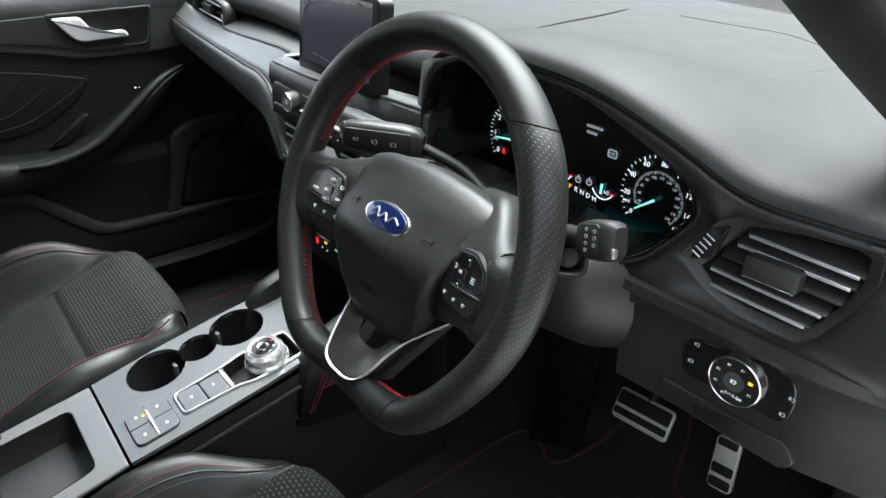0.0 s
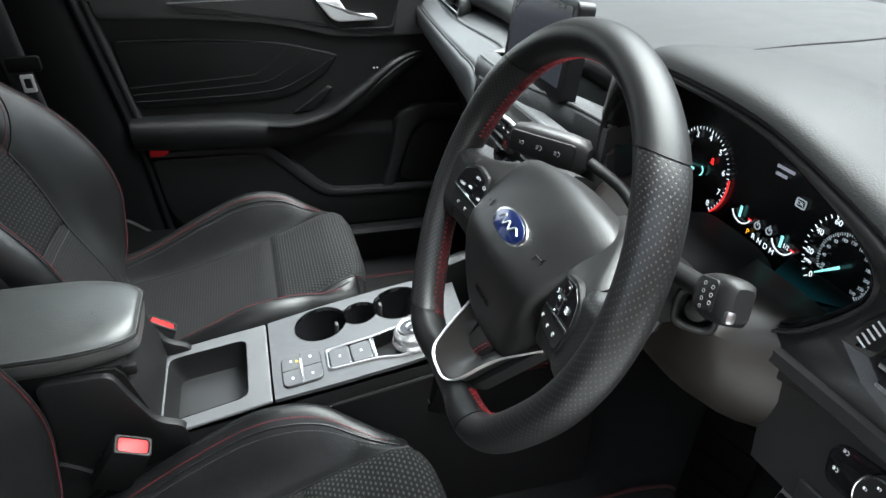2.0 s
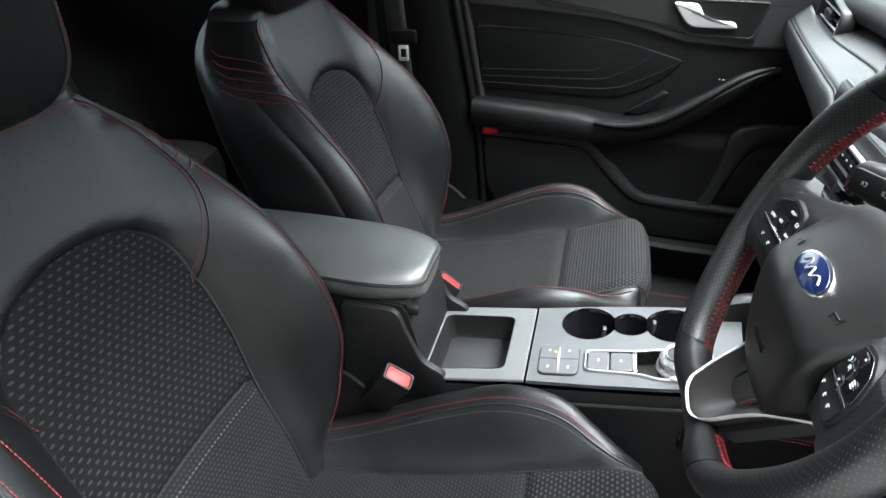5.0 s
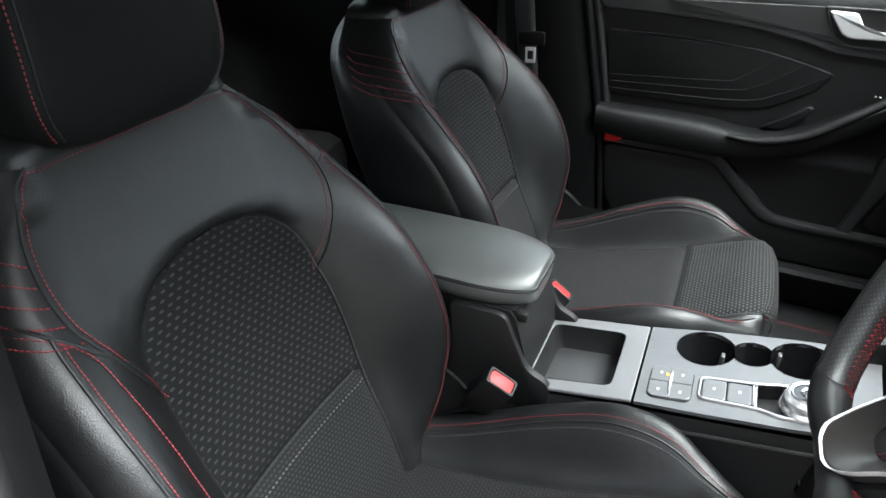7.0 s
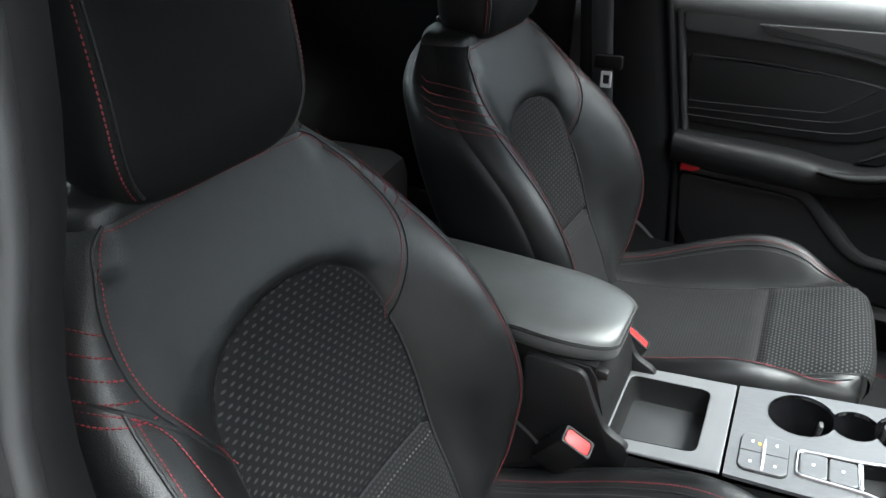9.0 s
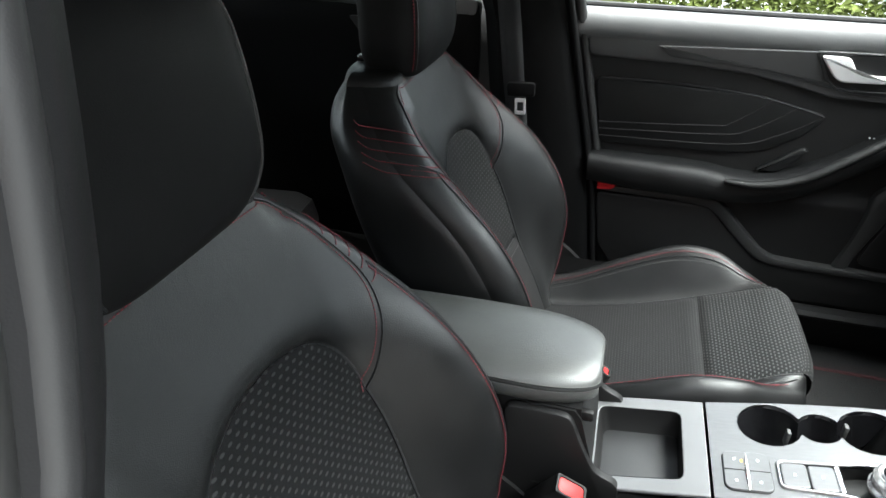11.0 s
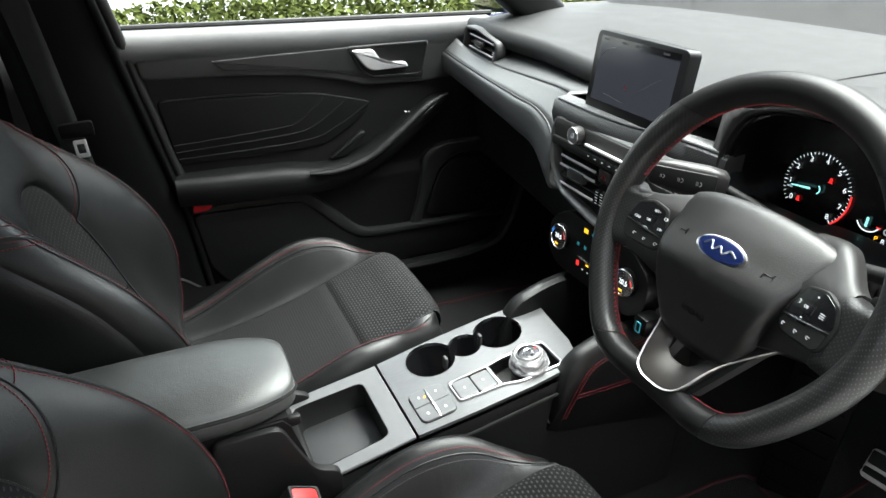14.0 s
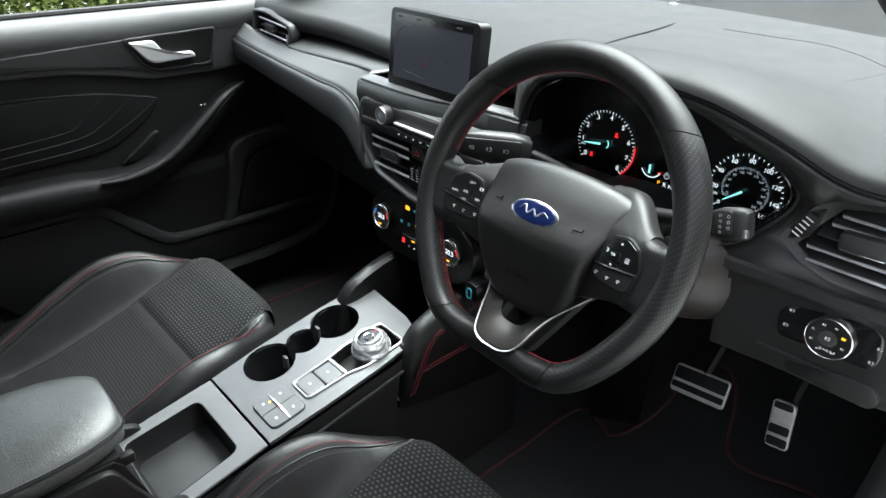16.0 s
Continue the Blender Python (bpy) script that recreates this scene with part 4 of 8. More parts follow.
slab(bm, chamfer([(-0.066, -0.012), (0.060, -0.010), (0.068, 0.004), (0.058, 0.019), (-0.068, 0.012)], 0.006), face(0.622, 0.2045, 0.787, -4), 0.006, 0.002)
tray_ = part("coin_tray", bm, FASCIA, dash, "closed coin drawer with a finger recess")
bm = bmesh.new()
slab(bm, chamfer([(-0.028, -0.008), (0.022, -0.006), (0.016, 0.014), (-0.032, 0.006)], 0.004), face(0.622, 0.1985, 0.787, -4), 0.0012, 0.0004)
part("finger_recess", bm, PLASTIC_DARK, tray_)
bm = bmesh.new()
rows = []
for z in np.linspace(0.62, 1.02, 14):
    rows.append([(0.755, 0.215 + 0.10 * abs(z - 0.86), z), (0.785, 0.235 + 0.10 * abs(z - 0.86), z), (0.80, 0.30, z), (0.80, 0.5, z)])
skin(bm, rows)
part("end_panel", bm, FASCIA, dash)

lights = thing("light_switch", "black light switch panel with a rotary knob", "light switch")
lm = face(0.6265, 0.1985, 0.847, 0)
bm = bmesh.new()
slab(bm, chamfer([(-0.053, -0.026), (0.044, -0.022), (0.050, -0.006), (0.047, 0.022), (0.030, 0.030), (-0.047, 0.016), (-0.057, 0.004)], 0.010), lm @ Matrix.Translation((0, 0, -0.006)), 0.010, 0.002)
part("panel", bm, GLOSS, lights, "gloss black switch plate")
bm = bmesh.new()
turned(bm, lm, [(0.0248, 0.0), (0.0248, 0.010), (0.0243, 0.0128), (0.0232, 0.0134), (0.0224, 0.0125)])
part("knob_ring", bm, CHROME, lights, "chrome ring of the rotary knob")
bm = bmesh.new()
turned(bm, lm, [(0.0228, 0.003), (0.0228, 0.0128), (0.010, 0.0128), (0.009, 0.0122)])
knob = part("knob", bm, PLASTIC_DARK, lights)


def mark(m, x, y, w, h, material, parent, z=0.0, name="symbol"):
    bm = bmesh.new()
    block(bm, (x, y, z), (w, h, 0.0006), 0.0)
    bmesh.ops.transform(bm, matrix=m, verts=bm.verts)
    return part(name, bm, material, parent, smooth=False)


def ring_mark(m, x, y, r, material, parent, z=0.0, thick=0.0006, arc=(0, 360), name="symbol"):
    bm = bmesh.new()
    n = 20
    pts = [m @ Vector((x + r * math.cos(radians(arc[0] + (arc[1] - arc[0]) * i / n)), y + r * math.sin(radians(arc[0] + (arc[1] - arc[0]) * i / n)), z)) for i in range(n + 1)]
    rod(bm, pts, thick, 5)
    return part(name, bm, material, parent)


def lamp_symbol(m, x, y, s, material, parent, z):
    """A headlamp outline with three beams."""
    ring_mark(m, x, y, s * 0.5, material, parent, z, s * 0.09, (-90, 90))
    for k in (-1, 0, 1):
        mark(m, x - s * 0.55, y + k * s * 0.32, s * 0.55, s * 0.14, material, parent, z)


km = lm
for a in range(-60, 250, 44):
    r = 0.0165
    x, y = r * math.cos(radians(a)), r * math.sin(radians(a))
    if abs(a - 28) < 10:
        mark(km, x * 0.95, y * 0.95, 0.004, 0.0025, LIT_AMBER, knob, 0.0132)
    else:
        lamp_symbol(km, x, y, 0.0022, WHITE_MARK, knob, 0.0131)
lamp_symbol(km, 0.0, 0.0, 0.0036, WHITE_MARK, knob, 0.0131)
words("0-1-2-3-4", 0.0042, km @ Matrix.Translation((0.003, -0.0135, 0.0131)), WHITE_MARK, knob, "dial_numbers")
lamp_symbol(lm, -0.043, 0.011, 0.0036, WHITE_MARK, lights, 0.0045)
lamp_symbol(lm, -0.045, -0.009, 0.0036, WHITE_MARK, lights, 0.0045)
lamp_symbol(lm, 0.046, 0.008, 0.0036, WHITE_MARK, lights, 0.0045)
lamp_symbol(lm, 0.043, -0.011, 0.0036, WHITE_MARK, lights, 0.0045)

# ---- instruments ----
cluster = thing("instrument_cluster", "lit instrument cluster with two dials behind a black bezel", "instruments")
o2 = soften(CL, 72)
ccx, ccz = 0.37, 0.967


def scaled(ol, kx, kz):
    return [(ccx + (p[0] - ccx) * kx, ccz + (p[1] - ccz) * kz) for p in ol]


def at_depth(ol, y):
    return [(p[0], y, p[1]) for p in ol]


bm = bmesh.new()
skin(bm, [at_depth(scaled(o2, 1.06, 1.10), 0.215), at_depth(scaled(o2, 1.05, 1.085), 0.196), at_depth(scaled(o2, 1.035, 1.058), 0.189), at_depth(scaled(o2, 1.024, 1.040), 0.190), at_depth(scaled(o2, 1.014, 1.022), 0.195)], close_u=True)
part("bezel", bm, FASCIA, cluster)
bm = bmesh.new()
skin(bm, [at_depth(scaled(o2, 1.014, 1.022), 0.195), at_depth(scaled(o2, 1.004, 1.006), 0.193), at_depth(scaled(o2, 0.992, 0.988), 0.1965), at_depth(scaled(o2, 0.984, 0.974), 0.196), at_depth(scaled(o2, 0.97, 0.95), 0.205)], close_u=True)
part("inner_bezel", bm, GLOSS, cluster, "gloss black inner rim")
bm = bmesh.new()
vs = skin(bm, [at_depth(scaled(o2, 0.97, 0.95), 0.205), at_depth(scaled(o2, 0.965, 0.94), 0.264)], close_u=True)
cap(bm, vs[-1])
part("dial_plate", bm, DIAL, cluster)
DY = 0.262
dm = face(0.0, DY, 0.0)


def dial(cx, cz, r, steps, span, numbers, size, r_num, parent, major=0.006, minor=0.0035, mat_=LIT_WHITE, every=5):
    for i in range(steps + 1):
        a = radians(span[0] + (span[1] - span[0]) * i / steps)
        big = i % every == 0
        ln = major if big else minor
        w = 0.0010 if big else 0.0006
        bm = bmesh.new()
        block(bm, (0, 0, 0), (ln, w, 0.0005))
        bmesh.ops.transform(bm, matrix=dm @ Matrix.Translation((cx + (r - ln / 2) * math.cos(a), cz + (r - ln / 2) * math.sin(a), 0.001)) @ Matrix.Rotation(a, 4, "Z"), verts=bm.verts)
        part("tick", bm, mat_, parent, smooth=False)
    for k, text in enumerate(numbers):
        a = radians(span[0] + (span[1] - span[0]) * k / (len(numbers) - 1))
        words(text, size, dm @ Matrix.Translation((cx + r_num * math.cos(a), cz + r_num * math.sin(a), 0.001)), mat_, parent, "dial_number")


def needle(cx, cz, a, r0, r1, parent):
    bm = bmesh.new()
    slab(bm, [(r0, -0.0014), (r1, -0.0006), (r1, 0.0006), (r0, 0.0014)], dm @ Matrix.Translation((cx, cz, 0.004)) @ Matrix.Rotation(radians(a), 4, "Z"), 0.001)
    part("needle", bm, LIT_CYAN, parent, "lit pale cyan needle", smooth=False)


TX, TZ, SX, SZ = 0.272, 0.951, 0.475, 0.947
dial(TX, TZ, 0.047, 40, (215, -50), [str(i) for i in range(9)], 0.0096, 0.0380, cluster, 0.0045, 0.003)
needle(TX, TZ, 188, 0.006, 0.034, cluster)
ring_mark(dm, TX, TZ, 0.0475, LIT_RED, cluster, 0.001, 0.0012, (8, -50), "red_zone")
ring_mark(dm, TX, TZ, 0.006, LIT_CYAN, cluster, 0.002, 0.0008, (-60, 60), "needle_hub")
for wx, wz in ((TX + 0.016, TZ + 0.016), (TX - 0.021, TZ - 0.021)):
    ring_mark(dm, wx, wz + 0.0018, 0.0014, LIT_RED, cluster, 0.001, 0.0007, name="warning_lamp")
    for dz, ww in ((-0.0006, 0.0044), (-0.0024, 0.0058)):
        mark(dm, wx, wz + dz, ww, 0.0012, LIT_RED, cluster, 0.001, "warning_lamp")
mark(dm, TX - 0.037, TZ - 0.009, 0.008, 0.002, LIT_DIM, cluster, 0.001, "unit_mark")
dial(SX, SZ, 0.0455, 32, (221, -43), [str(20 * i) for i in range(9)], 0.0078, 0.0375, cluster, 0.0045, 0.003, every=4)
dial(SX, SZ, 0.0292, 52, (205, -48), ["20", "40", "60", "80", "100", "120", "140", "160", "180", "200", "220", "240"], 0.0040, 0.0225, cluster, 0.0035, 0.0025, LIT_DIM, every=4)
needle(SX, SZ, 219, 0.002, 0.029, cluster)
words("MPH", 0.0042, dm @ Matrix.Translation((SX - 0.036, SZ - 0.015, 0.001)), LIT_WHITE, cluster, "unit_mark")
words("km/h", 0.0032, dm @ Matrix.Translation((SX - 0.022, SZ - 0.013, 0.001)), LIT_DIM, cluster, "unit_mark")
# gear letters, small gauges and lamps between the dials
for k, ch in enumerate("PRNDM"):
    words(ch, 0.0082, dm @ Matrix.Translation((0.362 + 0.0089 * k, 0.921 - 0.0008 * k, 0.001)), LIT_AMBER if ch == "P" else LIT_WHITE, cluster, "gear_letter")
for gx, gz in ((0.348, 0.934), (0.407, 0.931)):
    ring_mark(dm, gx, gz + 0.006, 0.015, LIT_WHITE, cluster, 0.001, 0.0008, (205, 335), "small_gauge")
    mark(dm, gx - 0.002, gz + 0.002, 0.003, 0.012, LIT_CYAN, cluster, 0.001, "gauge_needle")
    mark(dm, gx + 0.013, gz, 0.005, 0.0018, LIT_RED, cluster, 0.001, "gauge_red")
words("1/2", 0.006, dm @ Matrix.Translation((0.412, 0.931, 0.001)), LIT_WHITE, cluster, "gauge_number")
for x, z in ((0.372, 0.933), (0.3876, 0.935)):
    ring_mark(dm, x, z, 0.0035, LIT_DIM, cluster, 0.001, 0.0008, (0, 360), "warning_lamp")
    mark(dm, x, z + 0.003, 0.0015, 0.006, LIT_DIM, cluster, 0.001, "warning_lamp")
bm = bmesh.new()
frame_ring(bm, rounded(0.012, 0.009, 0.002), rounded(0.010, 0.007, 0.0015), dm @ Matrix.Translation((0.412, 0.976, 0.0)), 0.001)
part("ok_frame", bm, LIT_DIM, cluster)
words("OK", 0.0055, dm @ Matrix.Translation((0.412, 0.976, 0.001)), LIT_DIM, cluster, "ok_mark")
for k in range(2):
    mark(dm, 0.385 - 0.003 * k, 0.998 - 0.007 * k, 0.022 - 0.008 * k, 0.003, glow("screen_text", (0.12, 0.12, 0.14), 0.3), cluster, 0.001, "unreadable_text")
# blue reflections low in the display, painted as a faint blue-green glow
teal = glow("reflection_gradient", (0.04, 0.30, 0.36), 0.035)
tn, tl = teal.node_tree.nodes, teal.node_tree.links
tc, tx, tr = tn.new("ShaderNodeTexCoord"), tn.new("ShaderNodeSeparateXYZ"), tn.new("ShaderNodeMapRange")
tl.new(tc.outputs["Object"], tx.inputs[0])
tl.new(tx.outputs["Z"], tr.inputs["Value"])
tr.interpolation_type = "SMOOTHSTEP"
tr.inputs["From Min"].default_value, tr.inputs["From Max"].default_value = 0.922, 0.885
tr.inputs["To Min"].default_value, tr.inputs["To Max"].default_value = 0.0, 0.016
tl.new(tr.outputs[0], tn["Principled BSDF"].inputs["Emission Strength"])
tn["Principled BSDF"].inputs["Base Color"].default_value = (0.004, 0.005, 0.006, 1)
bm = bmesh.new()
slab(bm, [(0.40, 0.887), (0.43, 0.891), (0.486, 0.912), (0.500, 0.925), (0.42, 0.925)], dm @ Matrix.Translation((0, 0, -0.0012)), 0.0012)
part("blue_reflection", bm, teal, cluster, "dim teal glow painting blue reflections low in the display")

# ---- centre stack ----
screen = thing("touchscreen", "tablet-style touchscreen showing a faint map", "touchscreen")
sm = plane_frame((-0.006, 0.177, 1.034), (1, 0, 0), (0, 0.10, 1))
bm = bmesh.new()
slab(bm, rounded(0.204, 0.126, 0.010), sm @ Matrix.Translation((0, 0, -0.022)), 0.022, 0.003)
part("housing", bm, mat("screen_bezel", (0.006, 0.006, 0.0065), 0.35, vary=0.05, spec=0.25), screen)
MAP_LINE = mat("map_line", (0.05, 0.05, 0.055), 0.5, vary=0.02)
SCREEN_LIT = bpy.data.materials.new("map_display")
SCREEN_LIT.use_nodes = True
b = SCREEN_LIT.node_tree.nodes["Principled BSDF"]
b.inputs["Base Color"].default_value = (0.01, 0.01, 0.012, 1)
b.inputs["Roughness"].default_value = 0.12
b.inputs["Emission Color"].default_value = (0.52, 0.55, 0.68, 1)
b.inputs["Emission Strength"].default_value = 0.010
bm = bmesh.new()
slab(bm, rounded(0.176, 0.092, 0.002), sm @ Matrix.Translation((0.0, 0.002, 0.0)), 0.0008)
part("display", bm, SCREEN_LIT, screen)
mark(sm, 0.0, 0.051, 0.176, 0.010, GLOSS, screen, 0.001, "status_bar")
for x in (-0.075, -0.03, 0.0, 0.06):
    mark(sm, x, 0.051, 0.012, 0.003, MAP_LINE, screen, 0.0016, "status_icon")
for pts, w in (([(-0.085, 0.02), (-0.07, 0.036), (-0.05, 0.042)], 0.0014), ([(0.02, -0.01), (0.06, 0.015)], 0.0008), ([(-0.06, -0.03), (-0.01, -0.035)], 0.0008)):
    bm = bmesh.new()
    rod(bm, smooth_line([sm @ Vector((x, y, 0.001)) for x, y in pts], 8), w * 0.5, 5)
    part("map_road", bm, MAP_LINE, screen)
bm = bmesh.new()
slab(bm, [(-0.003, -0.003), (0.003, -0.003), (0, 0.004)], sm @ Matrix.Translation((-0.01, -0.012, 0.001)), 0.0006)
part("map_arrow", bm, mat("map_arrow_red", (0.10, 0.008, 0.01), 0.5, vary=0.02), screen)

stack = thing("centre_stack", "black centre stack with air vents and audio controls", "centre stack")
# outline of the vent and radio panel
so_ = chamfer([(-0.150, 0.952), (-0.166, 0.925), (-0.160, 0.86), (-0.125, 0.815), (-0.02, 0.792), (0.02, 0.792), (0.125, 0.815), (0.160, 0.86), (0.166, 0.925), (0.150, 0.952)], 0.014)
si_ = [(p[0] * 0.94, 0.872 + (p[1] - 0.872) * 0.88) for p in so_]
fm = face(0, 0.168, 0)
bm = bmesh.new()
frame_ring(bm, so_, si_, fm, 0.020, 0.004)
part("surround", bm, BAND, stack, "graphite surround")
bm = bmesh.new()
slab(bm, si_, fm @ Matrix.Translation((0, 0, -0.01)), 0.008)
part("back_plate", bm, PLASTIC_DARK, stack)
bm = bmesh.new()
slab(bm, chamfer([(-0.146, 0.948), (-0.152, 0.905), (0.152, 0.905), (0.146, 0.948)], 0.012), fm @ Matrix.Translation((0, 0, 0.0)), 0.022, 0.003)
part("audio_panel", bm, FASCIA, stack, "dark grey audio panel")
bm = bmesh.new()
slab(bm, chamfer([(-0.148, 0.916), (-0.150, 0.900), (0.150, 0.900), (0.148, 0.916)], 0.004), fm @ Matrix.Translation((0, 0, 0.0)), 0.026, 0.002)
part("button_strip", bm, PLASTIC_DARK, stack, "black strip with audio buttons")
bm = bmesh.new()
block(bm, (0.005, 0.925, 0.026), (0.118, 0.0045, 0.006), 0.0015)
bmesh.ops.transform(bm, matrix=fm, verts=bm.verts)
part("bright_strip", bm, SLAT_EDGE, stack, "chrome strip above the audio buttons")
for k in range(6):
    bm = bmesh.new()
    slab(bm, rounded(0.0170, 0.012, 0.002), fm @ Matrix.Translation((-0.040 + 0.018 * k, 0.910, 0.025)), 0.003, 0.001)
    ab_ = part("audio_button", bm, PLASTIC_DARK, stack)
    mark(fm, -0.040 + 0.018 * k, 0.910, 0.004, 0.0018, WHITE_MARK, ab_, 0.0284)
for x in (-0.076, 0.086):
    bm = bmesh.new()
    turned(bm, face(x, 0.146, 0.934), [(0.0150, 0), (0.0150, 0.012), (0.0142, 0.0150)], 32)
    k_ = part("knob", bm, FASCIA, stack, "black rotary knob")
    bm = bmesh.new()
    turned(bm, face(x, 0.146, 0.934), [(0.0143, 0.0148), (0.0140, 0.0162), (0.0128, 0.0165), (0.0120, 0.0155)], 32)
    part("knob_ring", bm, SATIN, k_, "satin metal ring")
    bm = bmesh.new()
    turned(bm, face(x, 0.146, 0.934), [(0.0128, 0.010), (0.0128, 0.0152)], 32)
    part("knob_face", bm, PLASTIC_DARK, k_)
    ring_mark(face(x, 0.146, 0.934), 0, 0.001, 0.004, LIT_DIM, k_, 0.0155, 0.0006, (110, 430), "power_mark")
for sx in (-1, 1):
    vmm = face(sx * 0.083, 0.158, 0.858)
    slats(stack, vmm, 0.105, 0.066, 4, PLASTIC, (0, 2, 3), 25)
    tab(stack, vmm, 0.0, 0.0, 0.046, 0.018)
    for dx in (-0.064, -0.052) if sx > 0 else (0.073, 0.060):
        thumbwheel(stack, vmm, dx, -0.016, 0.028, 0.007)
bm = bmesh.new()
slab(bm, rounded(0.028, 0.022, 0.003), face(0.002, 0.150, 0.888), 0.008, 0.002)
haz = part("hazard_button", bm, PLASTIC_DARK, stack)
bm = bmesh.new()
hz = face(0.002, 0.1415, 0.888)
rod(bm, [hz @ Vector(p) for p in ((-0.005, -0.004, 0), (0.005, -0.004, 0), (0, 0.005, 0))], 0.0007, 5, True)
part("warning_triangle", bm, RED, haz, "red warning triangle")

# climate controls
climate = thing("climate_panel", "gloss black climate panel with two ringed knobs", "climate controls")
CLIMATE_BLACK = mat("climate_black", (0.003, 0.003, 0.0032), 0.30, vary=0.05, spec=0.2)
cl = plane_frame((0, 0.148, 0.742), (1, 0, 0), (0, 0.06, 1))
bm = bmesh.new()
slab(bm, chamfer([(-0.135, -0.035), (-0.135, 0.02), (-0.09, 0.052), (0.09, 0.052), (0.135, 0.02), (0.135, -0.035), (0.1, -0.06), (-0.1, -0.06)], 0.018), cl @ Matrix.Translation((0, 0, -0.03)), 0.032, 0.004)
part("panel", bm, CLIMATE_BLACK, climate)
for x in (-0.091, 0.090):
    k0 = cl @ Matrix.Translation((x, 0, 0.0))
    bm = bmesh.new()
    turned(bm, k0, [(0.0232, 0), (0.0232, 0.0115)], 40)
    kk = part("knob", bm, CLIMATE_BLACK, climate, "black temperature knob with a chrome ring")
    bm = bmesh.new()
    turned(bm, k0, [(0.0233, 0.0108), (0.0232, 0.0130), (0.0222, 0.0140), (0.0208, 0.0136), (0.0203, 0.0122)], 40)
    part("knob_ring", bm, CHROME, kk, "chrome ring")
    bm = bmesh.new()
    turned(bm, k0, [(0.0204, 0.006), (0.0204, 0.0122)], 40)
    part("knob_face", bm, GLOSS, kk)
    words("20.5", 0.0115, k0 @ Matrix.Translation((0.0, 0.001, 0.0125)), LIT_WHITE, kk, "temperature")
    ring_mark(k0, 0, 0, 0.018, LIT_BLUE, kk, 0.0124, 0.0008, (140, 175), "cold_mark")
    ring_mark(k0, 0, 0, 0.018, LIT_RED, kk, 0.0124, 0.0008, (5, 40), "warm_mark")
    mark(k0, -0.003, -0.014, 0.008, 0.003, LIT_AMBER, kk, 0.0125, "seat_heat_mark")
for i, (x, y, w, h, m_) in enumerate(((-0.03, 0.036, 0.014, 0.010, LIT_AMBER), (-0.045, 0.006, 0.008, 0.008, LIT_TEAL), (-0.025, 0.006, 0.008, 0.008, LIT_TEAL), (-0.006, 0.010, 0.005, 0.005, LIT_AMBER), (0.012, 0.006, 0.008, 0.008, LIT_TEAL), (0.034, 0.006, 0.008, 0.008, LIT_TEAL), (0.054, 0.0, 0.006, 0.003, LIT_AMBER), (-0.038, -0.028, 0.009, 0.013, LIT_RED), (-0.012, -0.022, 0.010, 0.004, LIT_AMBER), (-0.022, -0.034, 0.004, 0.003, LIT_DIM), (-0.008, -0.034, 0.004, 0.003, LIT_DIM), (0.02, -0.022, 0.010, 0.004, LIT_DIM), (-0.010, 0.036, 0.010, 0.006, LIT_TEAL), (0.052, -0.016, 0.005, 0.003, LIT_AMBER))):
    mark(cl, x, y, w * 0.75, h * 0.7, m_, climate, 0.0025, "indicator")
bm = bmesh.new()
block(bm, (-0.022, -0.016, 0.003), (0.036, 0.002, 0.0015), 0.0005)
bmesh.ops.transform(bm, matrix=cl, verts=bm.verts)
part("bright_strip", bm, CHROME, climate)
# niche and lower tunnel front under the climate panel
bm = bmesh.new()
rows = [[(x, 0.15 + 0.10 * u + 0.02 * math.sin(u * 3), 0.69 - 0.12 * u) for x in np.linspace(-0.12, 0.12, 8)] for u in np.linspace(0, 1, 6)]
skin(bm, rows)
part("niche", bm, PLASTIC_DARK, climate)
usb = thing("usb_socket", "small lit blue socket in the console niche", "socket")
bm = bmesh.new()
um = face(0.150, 0.125, 0.700)
frame_ring(bm, rounded(0.010, 0.018, 0.002), rounded(0.008, 0.016, 0.0015), um, 0.002)
part("lit_frame", bm, LIT_TEAL, usb)
bm = bmesh.new()
block(bm, (0.148, 0.145, 0.70), (0.030, 0.036, 0.034), 0.008)
part("socket_body", bm, CLIMATE_BLACK, usb)


# ---- steering wheel ----
wheel = thing("steering_wheel", "black leather steering wheel with red stitching and flat bottom", "steering wheel")
WC, TILT = Vector((0.366, 0.008, 0.957)), radians(21)
WM = Matrix.Translation(WC) @ Matrix.Rotation(-TILT, 4, "X") @ FACE  # x right, y up in the plane, z to the driver


def rim_at(a):
    """The rim's centre line at an angle from the right, in degrees: round with a flattened foot."""
    aa = a % 360
    r = 0.1668 + 0.010 * (math.exp(-((aa - 300) / 17) ** 2) + math.exp(-((aa - 240) / 17) ** 2))
    x, y = r * math.cos(radians(a)), r * math.sin(radians(a))
    low = -0.170
    if y < low + 0.016:
        d = (low + 0.016) - y
        y = low + 0.016 - 0.016 * (1 - math.exp(-d / 0.016))
    return Vector((x, y, 0))


